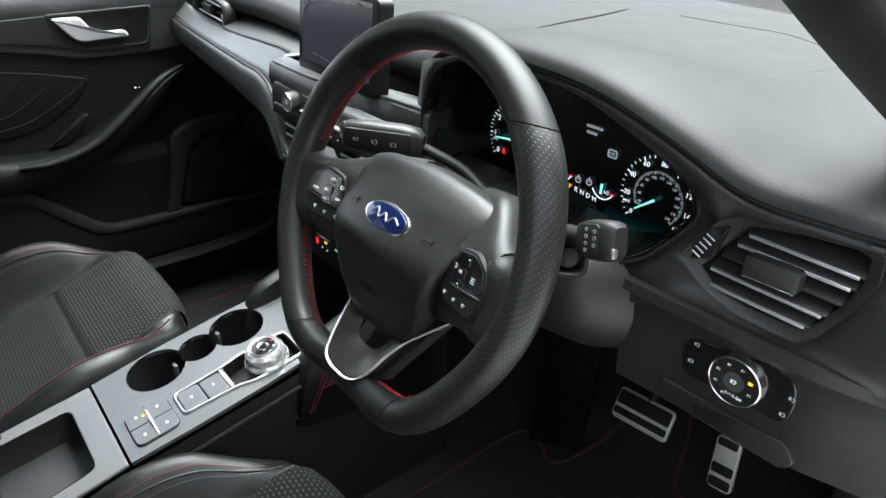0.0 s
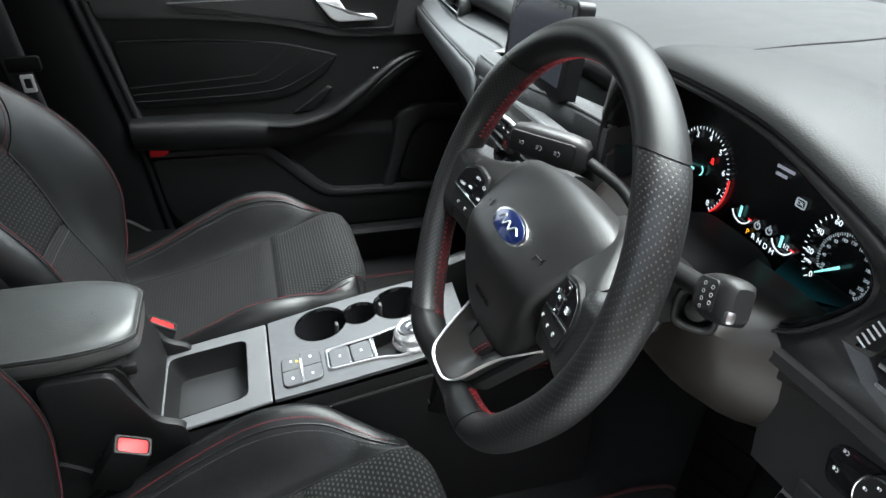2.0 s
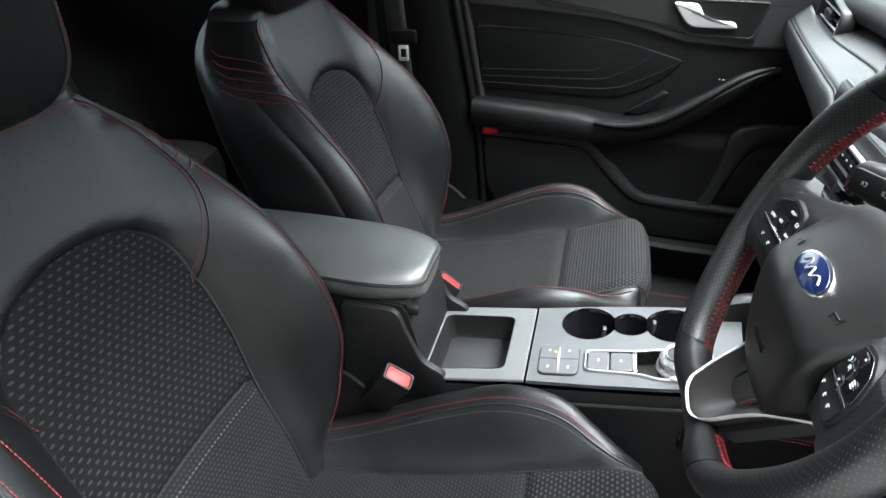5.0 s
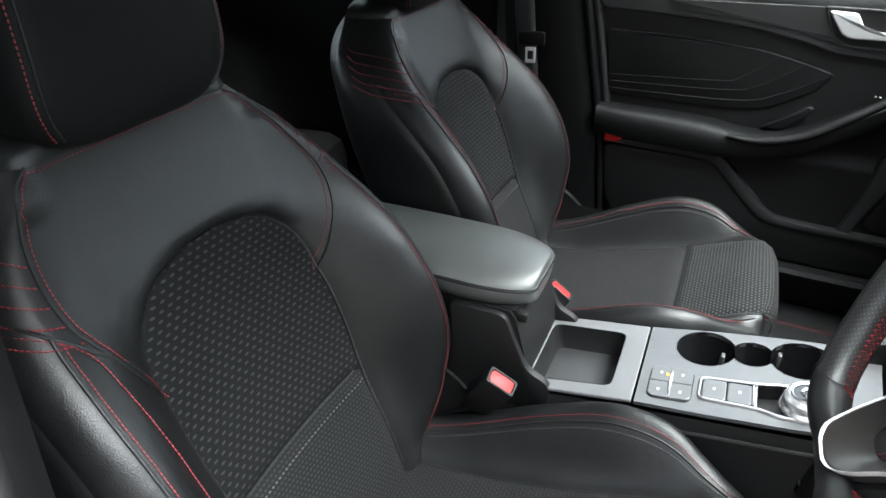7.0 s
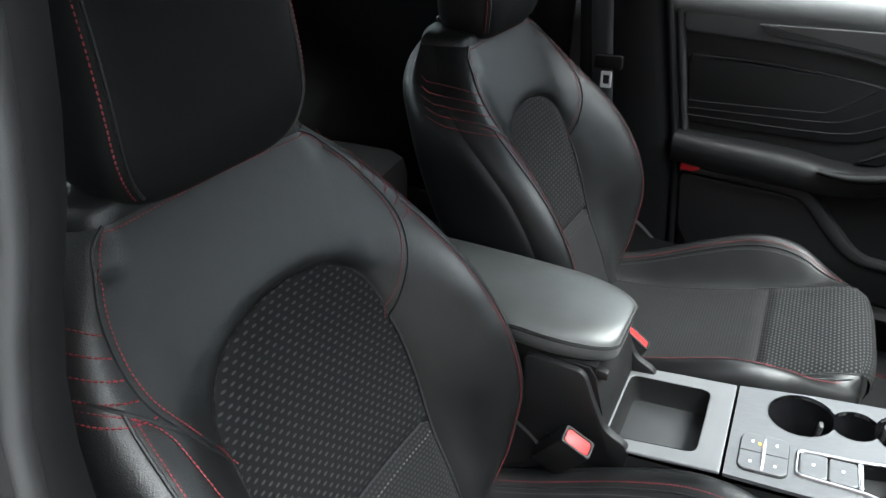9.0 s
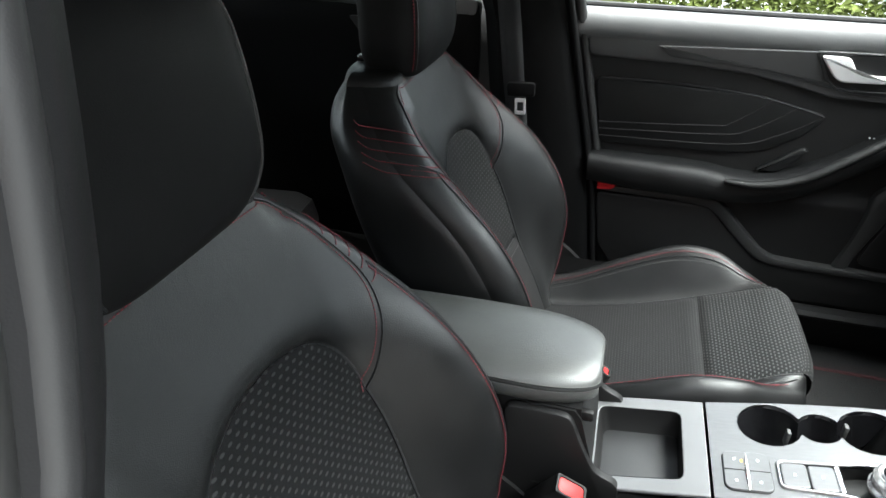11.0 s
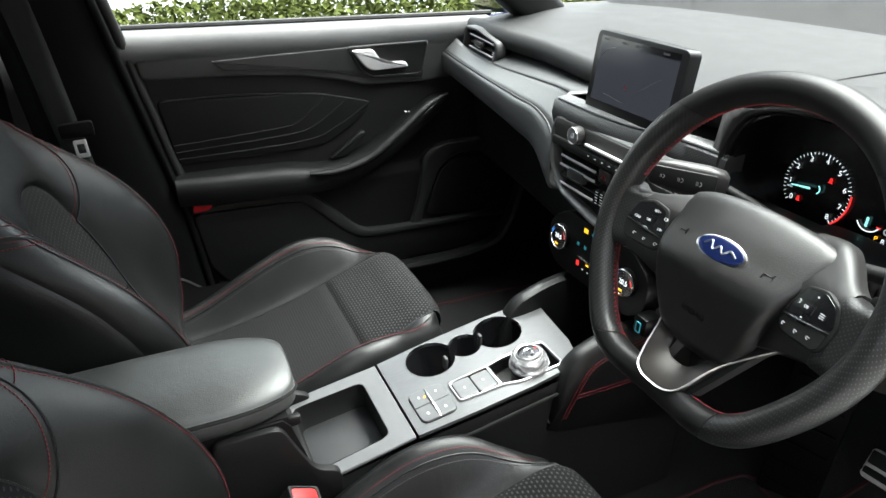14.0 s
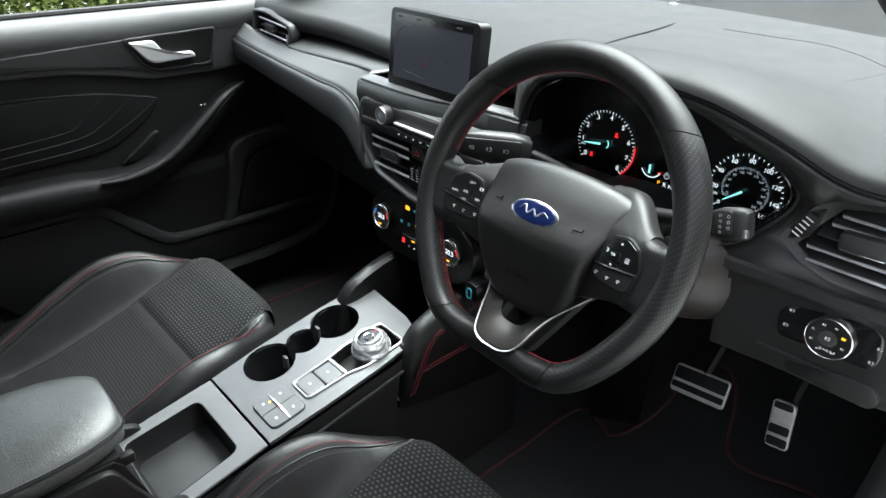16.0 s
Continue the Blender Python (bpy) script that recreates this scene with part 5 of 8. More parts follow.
def rim_body(a0, a1, n, s0=0.0, s1=0.0, r_in=0.0):
    """Rings of the rim between two angles; s0 and s1 slant the ends, in degrees from inside to outside."""
    rows = []
    for i in range(n):
        u = i / (n - 1)
        a, sl = a0 + (a1 - a0) * u, s0 + (s1 - s0) * u
        ring = []
        for j in range(24):
            th = 2 * math.pi * j / 24
            aj = a + sl * math.cos(th)
            p, q = rim_at(aj), rim_at(aj + 0.5)
            t = (q - p).normalized()
            out = Vector((t.y, -t.x, 0))
            k = 1.0 + sum(0.10 * math.exp(-((aj % 360 - c) / 16) ** 2) for c in (35, 145))
            w, h = 0.0160 * k * (1 - 0.08 * math.exp(-((aj % 360 - 268) / 16) ** 4)), 0.0185 * k
            if math.sin(th) > 0:
                h *= 1 - 0.40 * math.exp(-((aj % 360 - 270) / 15) ** 4)
            ring.append(WM @ (p + out * (w + r_in) * math.cos(th) + Vector((0, 0, (h + r_in) * math.sin(th)))))
        rows.append(ring)
    return rows


for name, a0, a1, s0, s1, m_, lab in (("rim_top", 45.3, 134.7, -4.2, 4.2, RIM_LEATHER, "smooth black leather rim section"), ("rim_grip", -63.4, 44.7, -3.0, -4.2, RIM_HOLES, "perforated black leather grip"), ("rim_grip", 135.3, 237.6, 4.2, -5.0, RIM_HOLES, "perforated black leather grip"), ("rim_foot", 238.3, 295.9, -5.0, -3.0, RIM_LEATHER, "smooth black leather rim foot")):
    bm = bmesh.new()
    solid(bm, rim_body(a0, a1, max(24, int(abs(a1 - a0) / 2)), s0, s1))
    part(name, bm, m_, wheel, lab)
# seams between the leather sections
for a, sl in ((45.0, -4.2), (135.0, 4.2), (238.0, -5.0), (-63.8, -3.0)):
    bm = bmesh.new()
    solid(bm, rim_body(a - 0.35, a + 0.35, 3, sl, sl, -0.0008))
    part("rim_seam", bm, PLASTIC_DARK, wheel)


def inner_line(a0, a1, n, depth):
    """A line on the rim's inner side, a given depth towards the driver."""
    out = []
    for i in range(n):
        a = a0 + (a1 - a0) * i / (n - 1)
        p, q = rim_at(a), rim_at(a + 0.5)
        t = (q - p).normalized()
        o = Vector((t.y, -t.x, 0))
        k = 1.0 + sum(0.10 * math.exp(-((a % 360 - c) / 16) ** 2) for c in (35, 145))
        w = 0.0160 * k * math.sqrt(1 - (depth / (0.0185 * k)) ** 2) + 0.0003
        out.append(WM @ (p - o * w + Vector((0, 0, depth))))
    return out


for a0, a1 in ((46, 171), (197, 246), (284, 301), (8, 43), (-58, -22)):
    bm = bmesh.new()
    line, far = inner_line(a0, a1, 80, -0.001), inner_line(a0, a1, 80, -0.0120)
    n = int(sum((line[i + 1] - line[i]).length for i in range(79)) / 0.0026)
    for phase in (0, 1):
        zig = []
        for i in range(n):
            u = i / n * 78
            k = int(u)
            p, q = line[k].lerp(line[k + 1], u - k), far[k].lerp(far[k + 1], u - k)
            zig.append(p.lerp(q, 0.48 if phase else 0.0) if i % 2 else p.lerp(q, 1.0 if phase else 0.52))
        rod(bm, zig, 0.00062, 5)
    part("red_stitching", bm, RED_THREAD, wheel, "red baseball stitching")

# hub and spokes
hub = [(-0.084, 0.041), (-0.055, 0.048), (0.0, 0.052), (0.055, 0.048), (0.084, 0.041), (0.0915, 0.033), (0.089, 0.010), (0.0815, -0.015), (0.073, -0.045), (0.064, -0.070), (0.053, -0.093), (0.042, -0.108), (0.020, -0.115), (0.0, -0.116), (-0.020, -0.115), (-0.042, -0.108), (-0.053, -0.093), (-0.064, -0.070), (-0.073, -0.045), (-0.0815, -0.015), (-0.089, 0.010), (-0.0915, 0.033)]
ho = soften(hub, 88)
hub_y = curve([-0.12, -0.11, -0.07, -0.040, -0.030, -0.022, -0.012, 0.0, 0.03, 0.045, 0.06], [-0.020, -0.014, 0.0045, 0.0155, 0.0180, 0.0180, 0.0140, 0.0075, -0.008, -0.018, -0.032])


def hub_z(x, y):
    """Height of the cover: a ridge below the badge, falling back to the top and the shoulders."""
    fall = 0.014 if y > -0.02 else 0.014 - 0.006 * min(1, (-0.02 - y) / 0.05)
    return hub_y(y) - fall * min(1.0, abs(x) / 0.090) ** 2.4


bm = bmesh.new()
rows = [[WM @ Vector((x * 0.97, y * 0.97, hub_z(x, y) - 0.030)) for x, y in ho], [WM @ Vector((x, y, hub_z(x, y) - 0.009)) for x, y in ho]]
for s_ in (0.99, 0.965, 0.93, 0.87, 0.8, 0.72, 0.64, 0.56, 0.48, 0.40, 0.32, 0.24, 0.16, 0.08):
    drop = 0.005 * max(0.0, (s_ - 0.9) / 0.09) ** 2
    rows.append([WM @ Vector((x * s_, y * s_ - 0.022 * (1 - s_), hub_z(x * s_, y * s_ - 0.022 * (1 - s_)) - drop)) for x, y in ho])
solid(bm, rows)
part("airbag_cover", bm, COVER, wheel, "charcoal moulded airbag cover")
words("AIRBAG", 0.0095, WM @ Matrix.Translation((0.0, -0.072, hub_z(0, -0.072) + 0.0004)) @ Matrix.Rotation(radians(17), 4, "X"), PLASTIC, wheel, "airbag_lettering", 0.0004, "moulded lettering")
for x in (-0.052, 0.052):
    bm = bmesh.new()
    hm = WM @ Matrix.Translation((x * 1.06, -0.002, hub_z(x * 1.06, -0.002) + 0.0004)) @ Matrix.Rotation(radians(-20), 4, "X") @ Matrix.Rotation(radians(14 if x > 0 else -14), 4, "Y")
    rod(bm, [hm @ Vector(p) for p in ((-0.005, -0.004, 0), (-0.005, 0.001, 0), (0.003, 0.001, 0), (0.005, 0.004, 0), (0.005, -0.003, 0))], 0.0007, 5)
    part("horn_mark", bm, PLASTIC_DARK, wheel)
bm = bmesh.new()
bd = WM @ Matrix.Translation((0, -0.002, 0.0062)) @ Matrix.Rotation(radians(-21), 4, "X")
ell = [(0.0282 * math.cos(2 * math.pi * i / 48), 0.0118 * math.sin(2 * math.pi * i / 48)) for i in range(48)]
slab(bm, [(x * 1.12, y * 1.2) for x, y in ell], bd, 0.0035, 0.0015)
part("badge_rim", bm, CHROME, wheel, "chrome rim of the oval badge")
bm = bmesh.new()
slab(bm, ell, bd @ Matrix.Translation((0, 0, 0.002)), 0.0024, 0.0008)
badge = part("badge", bm, BADGE_BLUE, wheel, "blue oval badge")
bm = bmesh.new()
rod(bm, smooth_line([bd @ Vector(p) for p in ((-0.020, -0.001, 0.0045), (-0.014, 0.005, 0.0045), (-0.008, -0.003, 0.0045), (-0.002, 0.003, 0.0045), (0.004, -0.003, 0.0045), (0.011, 0.003, 0.0045), (0.020, -0.001, 0.0045))], 40), 0.0011, 6)
part("badge_mark", bm, SATIN, badge, "plain silver squiggle")

# spokes behind the cover, widening to the rim, with a button pod let into each
spoke_top = curve([0.040, 0.060, 0.080, 0.100, 0.120, 0.135, 0.150, 0.165], [0.046, 0.045, 0.040, 0.029, 0.018, 0.013, 0.010, 0.008])
spoke_low = curve([0.040, 0.060, 0.080, 0.100, 0.120, 0.140, 0.165], [-0.078, -0.072, -0.064, -0.057, -0.053, -0.053, -0.058])
spoke_face = curve([0.040, 0.060, 0.080, 0.100, 0.130, 0.150, 0.165], [-0.026, -0.018, -0.0070, -0.0015, 0.0050, 0.0085, 0.0090])


def spoke_z(x, y):
    return spoke_face(x) - 0.75 * max(0.0, y - 0.008) - 0.25 * max(0.0, -0.042 - y)


LABELS = {-1: {(0.101, 0.002): "SET+", (0.122, -0.013): "CAN", (0.107, -0.0105): "RES", (0.107, -0.0205): "SET-", (0.0895, -0.0155): "LIM"}, 1: {(0.102, -0.0085): "OK"}}
for sx in (-1, 1):
    bm = bmesh.new()
    rows = []
    for x in np.linspace(0.042, 0.128, 20):
        top, low = spoke_top(x) + (0.009 if sx > 0 else -0.005) * math.exp(-((x - 0.088) / 0.030) ** 2), spoke_low(x)
        ring = [(x, top + 0.002, spoke_z(x, top) - 0.030), (x, top + 0.004, spoke_z(x, top) - 0.016), (x, top + 0.003, spoke_z(x, top) - 0.006), (x, top, spoke_z(x, top) - 0.001)]
        ring += [(x, y, spoke_z(x, y)) for y in np.linspace(top - 0.003, low + 0.003, 12)]
        ring += [(x, low, spoke_z(x, low) - 0.001), (x, low - 0.002, spoke_z(x, low) - 0.008), (x, low + 0.004, spoke_z(x, low) - 0.024)]
        rows.append([WM @ Vector((sx * p[0], p[1], p[2])) for p in ring])
    solid(bm, rows)
    part("spoke", bm, SPOKE, wheel, "satin charcoal moulded spoke")
    # leather of the rim drawn inwards over the spoke's outer end
    bm = bmesh.new()
    rows = []
    for x in np.linspace(0.1235, 0.163, 12):
        e = min(1.0, (x - 0.1235) / 0.004)
        top, low = spoke_top(x) + 0.0015 * e + 0.5 * max(0.0, x - 0.140), spoke_low(x) - 0.0015 * e
        lift = 0.0012 * math.sqrt(e)
        ring = [(x, top - 0.001, spoke_z(x, top) - 0.030), (x, top + 0.002, spoke_z(x, top) - 0.012), (x, top, spoke_z(x, top) - 0.002 + lift)]
        ring += [(x, y, spoke_z(x, y) + lift) for y in np.linspace(top - 0.003, low + 0.003, 14)]
        ring += [(x, low, spoke_z(x, low) - 0.001 + lift), (x, low - 0.001, spoke_z(x, low) - 0.010), (x, low + 0.004, spoke_z(x, low) - 0.024)]
        rows.append([WM @ Vector((sx * p[0], p[1], p[2])) for p in ring])
    solid(bm, rows)
    part("spoke_leather", bm, RIM_HOLES, wheel, "perforated black leather over the spoke's end")
    # the pod's frame: x outward from the hub, z out of its face, which leans with the spoke
    pm = WM @ Matrix.Translation((sx * 0.083, 0, -0.0045)) @ Matrix.Rotation(radians(-12.5 * sx), 4, "Y") @ Matrix.Translation((-sx * 0.083, 0, 0))
    ol = [(0.0905, 0.0090), (0.112, 0.0125), (0.130, 0.0045), (0.1375, -0.012), (0.134, -0.036), (0.127, -0.0415), (0.087, -0.0415), (0.0770, -0.034), (0.0800, -0.016)]
    bm = bmesh.new()
    slab(bm, chamfer([(sx * x, y) for x, y in ol], 0.005), pm @ Matrix.Translation((0, 0, -0.004)), 0.0062, 0.0015)
    pod = part("control_pod", bm, PLASTIC_DARK, wheel, "black button pod")
    up = [(0.0930, 0.0065), (0.112, 0.0098), (0.1275, 0.0030), (0.1342, -0.0115), (0.1335, -0.0165), (0.0830, -0.0215), (0.0835, -0.0160)]
    bm = bmesh.new()
    slab(bm, chamfer([(sx * x, y) for x, y in up], 0.003), pm @ Matrix.Translation((0, 0, 0.0021)), 0.0010, 0.0004)
    plate = part("button_plate", bm, GLOSS, pod, "gloss black upper button plate", smooth=False)
    bm = bmesh.new()
    slab(bm, chamfer([(sx * 0.0835, -0.0250), (sx * 0.1325, -0.0205), (sx * 0.1310, -0.0350), (sx * 0.1255, -0.0390), (sx * 0.0885, -0.0390), (sx * 0.0810, -0.0330)], 0.003), pm @ Matrix.Translation((0, 0, 0.0021)), 0.0010, 0.0004)
    low_plate = part("button_plate", bm, PLASTIC_DARK, pod, "matt black lower button plate", smooth=False)
    # raised rocker in the middle of the upper plate
    for by_ in (0.0020, -0.0095, -0.0200):
        bm = bmesh.new()
        slab(bm, rounded(0.0105, 0.0085, 0.0015), pm @ Matrix.Translation((sx * 0.1045, by_, 0.0030)), 0.0016 if by_ == -0.0095 else 0.0008, 0.0005)
        part("button", bm, GLOSS, plate, smooth=False)
    marks = {-1: ((0.101, 0.002), (0.122, -0.013), (0.107, -0.0105), (0.088, -0.002), (0.107, -0.0205), (0.0895, -0.0155)), 1: ((0.108, 0.004), (0.092, -0.007), (0.102, -0.0085), (0.120, -0.009), (0.102, -0.0190))}[sx]
    for bx_, by_ in marks:
        word = LABELS[sx].get((bx_, by_))
        here = pm @ Matrix.Translation((sx * bx_, by_, 0.0047 if word in ("RES", "OK") else 0.0040))
        if word:
            words(word, 0.0038, here, WHITE_MARK, plate, "button_text")
        elif bx_ == 0.120:
            for k in (-1, 0, 1):
                mark(here, 0.0, 0.0019 * k, 0.0050, 0.0007, WHITE_MARK, plate)
        elif bx_ == 0.092:
            ring_mark(here, 0, 0, 0.0017, WHITE_MARK, plate, 0.0, 0.00035, (-100, 100))
        elif bx_ == 0.088:
            ring_mark(here, 0, 0, 0.0016, WHITE_MARK, plate, 0.0, 0.00035, (60, 300))
            mark(here, 0.002, 0.0, 0.0012, 0.0030, WHITE_MARK, plate)
        else:
            mark(here, 0.0, 0.0, 0.0018, 0.0012, WHITE_MARK, plate)
    for bx_, by_ in ((0.0875, -0.0325), (0.1030, -0.0330), (0.1175, -0.0315)):
        ring_mark(pm, sx * bx_, by_, 0.0014, WHITE_MARK, low_plate, 0.0034, 0.00035, (100, 290))
        mark(pm, sx * bx_ + 0.0012, by_ + 0.0008, 0.0020, 0.0006, WHITE_MARK, low_plate, 0.0034)
    bm = bmesh.new()
    rod(bm, smooth_line([pm @ Vector(p) for p in ((sx * 0.0815, -0.0235, 0.0032), (sx * 0.108, -0.0212, 0.0038), (sx * 0.1345, -0.0182, 0.0032))], 8), lambda u: 0.0004 + 0.0006 * math.sin(math.pi * u), 6)
    part("bright_strip", bm, CHROME, pod)
    # gear paddle behind the spoke
    bm = bmesh.new()
    slab(bm, chamfer([(sx * 0.120, 0.020), (sx * 0.135, 0.025), (sx * 0.140, 0.000), (sx * 0.118, -0.010)], 0.008), WM @ Matrix.Translation((0, 0, -0.050)), 0.006, 0.002)
    paddle = part("gear_paddle", bm, PLASTIC_DARK, wheel)

# lower spoke: two arms in a V with a bright surround
for sx in (-1, 1):
    bm = bmesh.new()
    rows = []
    for u in np.linspace(0, 1, 8):
        x0, x1 = sx * (0.062 - 0.026 * u), sx * (0.020 - 0.002 * u)
        y = -0.082 - 0.068 * u
        z = -0.036 + 0.030 * u
        rows.append([WM @ Vector(p) for p in ((x0, y, z - 0.018), (x0, y, z), (x1, y, z), (x1, y, z - 0.018))])
    solid(bm, rows)
    part("lower_arm", bm, PLASTIC_DARK, wheel)
# U-shaped plate of the lower spoke, satin with a bright outer edge
VO = [(0.074, -0.068, -0.042), (0.056, -0.091, -0.027), (0.045, -0.107, -0.015), (0.038, -0.124, -0.004), (0.033, -0.140, 0.004), (0.026, -0.1515, 0.0105), (0.014, -0.157, 0.0125), (0.0, -0.158, 0.0125)]
VI = [(0.040, -0.066, -0.050), (0.030, -0.084, -0.040), (0.022, -0.098, -0.033), (0.016, -0.106, -0.028), (0.012, -0.111, -0.025), (0.008, -0.114, -0.024), (0.004, -0.115, -0.0235), (0.0, -0.115, -0.0235)]
VO = VO + [(-x, y, z) for x, y, z in reversed(VO[:-1])]
VI = VI + [(-x, y, z) for x, y, z in reversed(VI[:-1])]
lo, li = smooth_line(VO, 60), smooth_line(VI, 60)


def between(a, b, t, h=0.0):
    return [WM @ (p.lerp(q, t) + Vector((0, 0, h))) for p, q in zip(a, b)]


VW = smooth_line([(x * 0.80, y * 0.90 - 0.006, z - 0.030) for x, y, z in VO], 60)
bm = bmesh.new()
skin(bm, [between(lo, li, 0.05, 0.0), between(lo, li, 0.35, 0.001), between(lo, li, 0.62, -0.003), between(lo, VW, 0.8, 0.0), between(lo, VW, 1.0, 0.0), between(lo, VW, 0.9, -0.012), between(lo, li, 0.2, -0.016), between(lo, li, -0.03, -0.013), between(lo, li, 0.0, -0.001), between(lo, li, 0.05, 0.0)])
part("lower_plate", bm, mat("dark_satin_metal", (0.050, 0.046, 0.043), 0.32, 0.6, vary=0.06), wheel, "dark satin metal bracket of the lower spoke")
bm = bmesh.new()
skin(bm, [between(lo, li, -0.030, -0.004), between(lo, li, -0.030, 0.0004), between(lo, li, -0.015, 0.0015), between(lo, li, 0.000, 0.0014), between(lo, li, 0.012, 0.0)])
# chrome made half metallic and pale, its bright reflection put into the colour
part("bright_surround", bm, mat("bright_trim_glint", (0.82, 0.81, 0.79), 0.2, 0.5, vary=0.02), wheel, "chrome edge of the lower spoke")

# column shroud and stalks
column = thing("steering_column", "black plastic steering column shroud with two stalks", "steering column")
bm = bmesh.new()
rows = []
for u in np.linspace(0, 1, 10):
    y = 0.045 + 0.20 * u
    zc = 0.905 - 0.02 * u
    w, h = 0.050 + 0.015 * u, 0.034 + 0.006 * u
    rows.append([(0.361 + w * math.copysign(abs(math.cos(q)) ** 0.55, math.cos(q)), y, zc + h * math.copysign(abs(math.sin(q)) ** 0.55, math.sin(q)) - (0.015 if math.sin(q) < 0 else 0)) for q in [2 * math.pi * k / 28 for k in range(28)]])
solid(bm, rows)
part("shroud", bm, PLASTIC, column)
bm = bmesh.new()
rows = []
for x in np.linspace(0.20, 0.53, 20):
    d = abs(x - 0.37) / 0.17
    e = max(0.0, (x - 0.45) / 0.08) ** 2 * 0.075
    zb = 0.788 + 0.16 * max(0.0, x - 0.43)
    rows.append([(x, 0.235, 0.915), (x, 0.190 - 0.02 * (1 - d) + e, 0.905), (x, 0.178 - 0.035 * (1 - d * d) + e, 0.887), (x, 0.172 - 0.030 * (1 - d * d) + e, (0.887 + zb) / 2), (x, 0.176 - 0.015 * (1 - d * d) + e, zb + 0.02), (x, 0.190 + e, zb), (x, 0.22 + e, zb - 0.01), (x, 0.31, zb - 0.012)])
skin(bm, rows)
p_ = part("lower_cover", bm, KNEE, column, "dark plastic lower cover, tinted brown for warm reflected light")
p_.modifiers.new("thick", "SOLIDIFY").thickness = 0.006
bm = bmesh.new()
block(bm, (0.43, 0.10, 0.925), (0.06, 0.07, 0.055), 0.014)
part("switch_housing", bm, PLASTIC, column)
bm = bmesh.new()
turned(bm, face(0.44, 0.068, 0.925), [(0.017, 0), (0.017, 0.006), (0.013, 0.012), (0.006, 0.013)], 24)
part("collar", bm, PLASTIC_DARK, column)

# right stalk: a thick ribbed end with a grey cap
st = thing("wiper_stalk", "dark grey wiper stalk with printed symbols", "stalk")
bm = bmesh.new()
rod(bm, smooth_line([(0.40, 0.105, 0.945), (0.46, 0.100, 0.958), (0.525, 0.090, 0.976)], 8), 0.0085, 12)
part("arm", bm, PLASTIC_DARK, st)
sk = plane_frame((0.541, 0.080, 0.986), (0.93, -0.02, 0.30), (-0.25, 0.28, 0.93)) @ Matrix.Scale(0.62, 4)
bm = bmesh.new()
rows = []
for x, w, h in ((-0.034, 0.010, 0.015), (-0.030, 0.016, 0.020), (-0.010, 0.019, 0.026), (0.012, 0.019, 0.026), (0.022, 0.018, 0.024), (0.028, 0.012, 0.018)):
    rows.append([sk @ Vector((x, h * math.copysign(abs(math.cos(q)) ** 0.5, math.cos(q)), w * math.copysign(abs(math.sin(q)) ** 0.5, math.sin(q)))) for q in [2 * math.pi * k / 20 for k in range(20)]])
solid(bm, rows)
head = part("switch_head", bm, mat("stalk_plastic", (0.011, 0.011, 0.011), 0.5, grain=0.06, vary=0.08, spec=0.25), st)
bm = bmesh.new()
block(bm, (0.024, -0.014, 0.010), (0.010, 0.014, 0.012), 0.003)
bmesh.ops.transform(bm, matrix=sk, verts=bm.verts)
part("end_button", bm, SATIN, st, "pale grey end button")
bm = bmesh.new()
slab(bm, rounded(0.030, 0.036, 0.006), sk @ Matrix.Translation((-0.006, 0.002, 0.0175)), 0.003, 0.001)
fc = part("symbol_face", bm, PLASTIC_DARK, st)
for k in range(4):
    ring_mark(sk, -0.010, 0.013 - 0.0085 * k, 0.0019, GREY_MARK, fc, 0.0207, 0.00032)
    if k < 3:
        ring_mark(sk, 0.003, 0.011 - 0.0085 * k, 0.0021, GREY_MARK, fc, 0.0207, 0.00032)
for k in range(5):
    bm = bmesh.new()
    block(bm, (-0.020, 0.014 - 0.007 * k, 0.017), (0.006, 0.0035, 0.004), 0.001)
    bmesh.ops.transform(bm, matrix=sk, verts=bm.verts)
    part("rib", bm, PLASTIC_DARK, st)

# left stalk: a flat wide paddle with symbols
st = thing("indicator_stalk", "black indicator stalk with printed symbols", "stalk")
bm = bmesh.new()
rod(bm, smooth_line([(0.33, 0.16, 0.925), (0.28, 0.165, 0.938), (0.235, 0.146, 0.953)], 8), 0.0065, 12)
part("arm", bm, PLASTIC_DARK, st)
sk = plane_frame((0.194, 0.112, 0.960), (0.80, 0.60, -0.06), (0.05, 0.10, 0.98)) @ Matrix.Scale(0.88, 4)
bm = bmesh.new()
rows = []
for x, w, h in ((-0.052, 0.005, 0.012), (-0.046, 0.011, 0.018), (-0.02, 0.014, 0.022), (0.03, 0.015, 0.024), (0.052, 0.014, 0.022), (0.06, 0.009, 0.014)):
    rows.append([sk @ Vector((x, h * math.copysign(abs(math.cos(q)) ** 0.5, math.cos(q)), w * math.copysign(abs(math.sin(q)) ** 0.5, math.sin(q)))) for q in [2 * math.pi * k / 20 for k in range(20)]])
solid(bm, rows)
head = part("switch_head", bm, FASCIA, st)
bm = bmesh.new()
slab(bm, chamfer([(-0.046, -0.014), (-0.046, 0.013), (0.046, 0.017), (0.046, -0.017)], 0.005), sk @ Matrix.Translation((0, 0, 0.012)), 0.0045, 0.0012)
head = part("symbol_face", bm, PLASTIC_DARK, st)
for k, x in enumerate((-0.028, -0.002, 0.024)):
    lamp_symbol(sk, x, 0.0, 0.0060 if k else 0.0050, GREY_MARK, head, 0.0168)

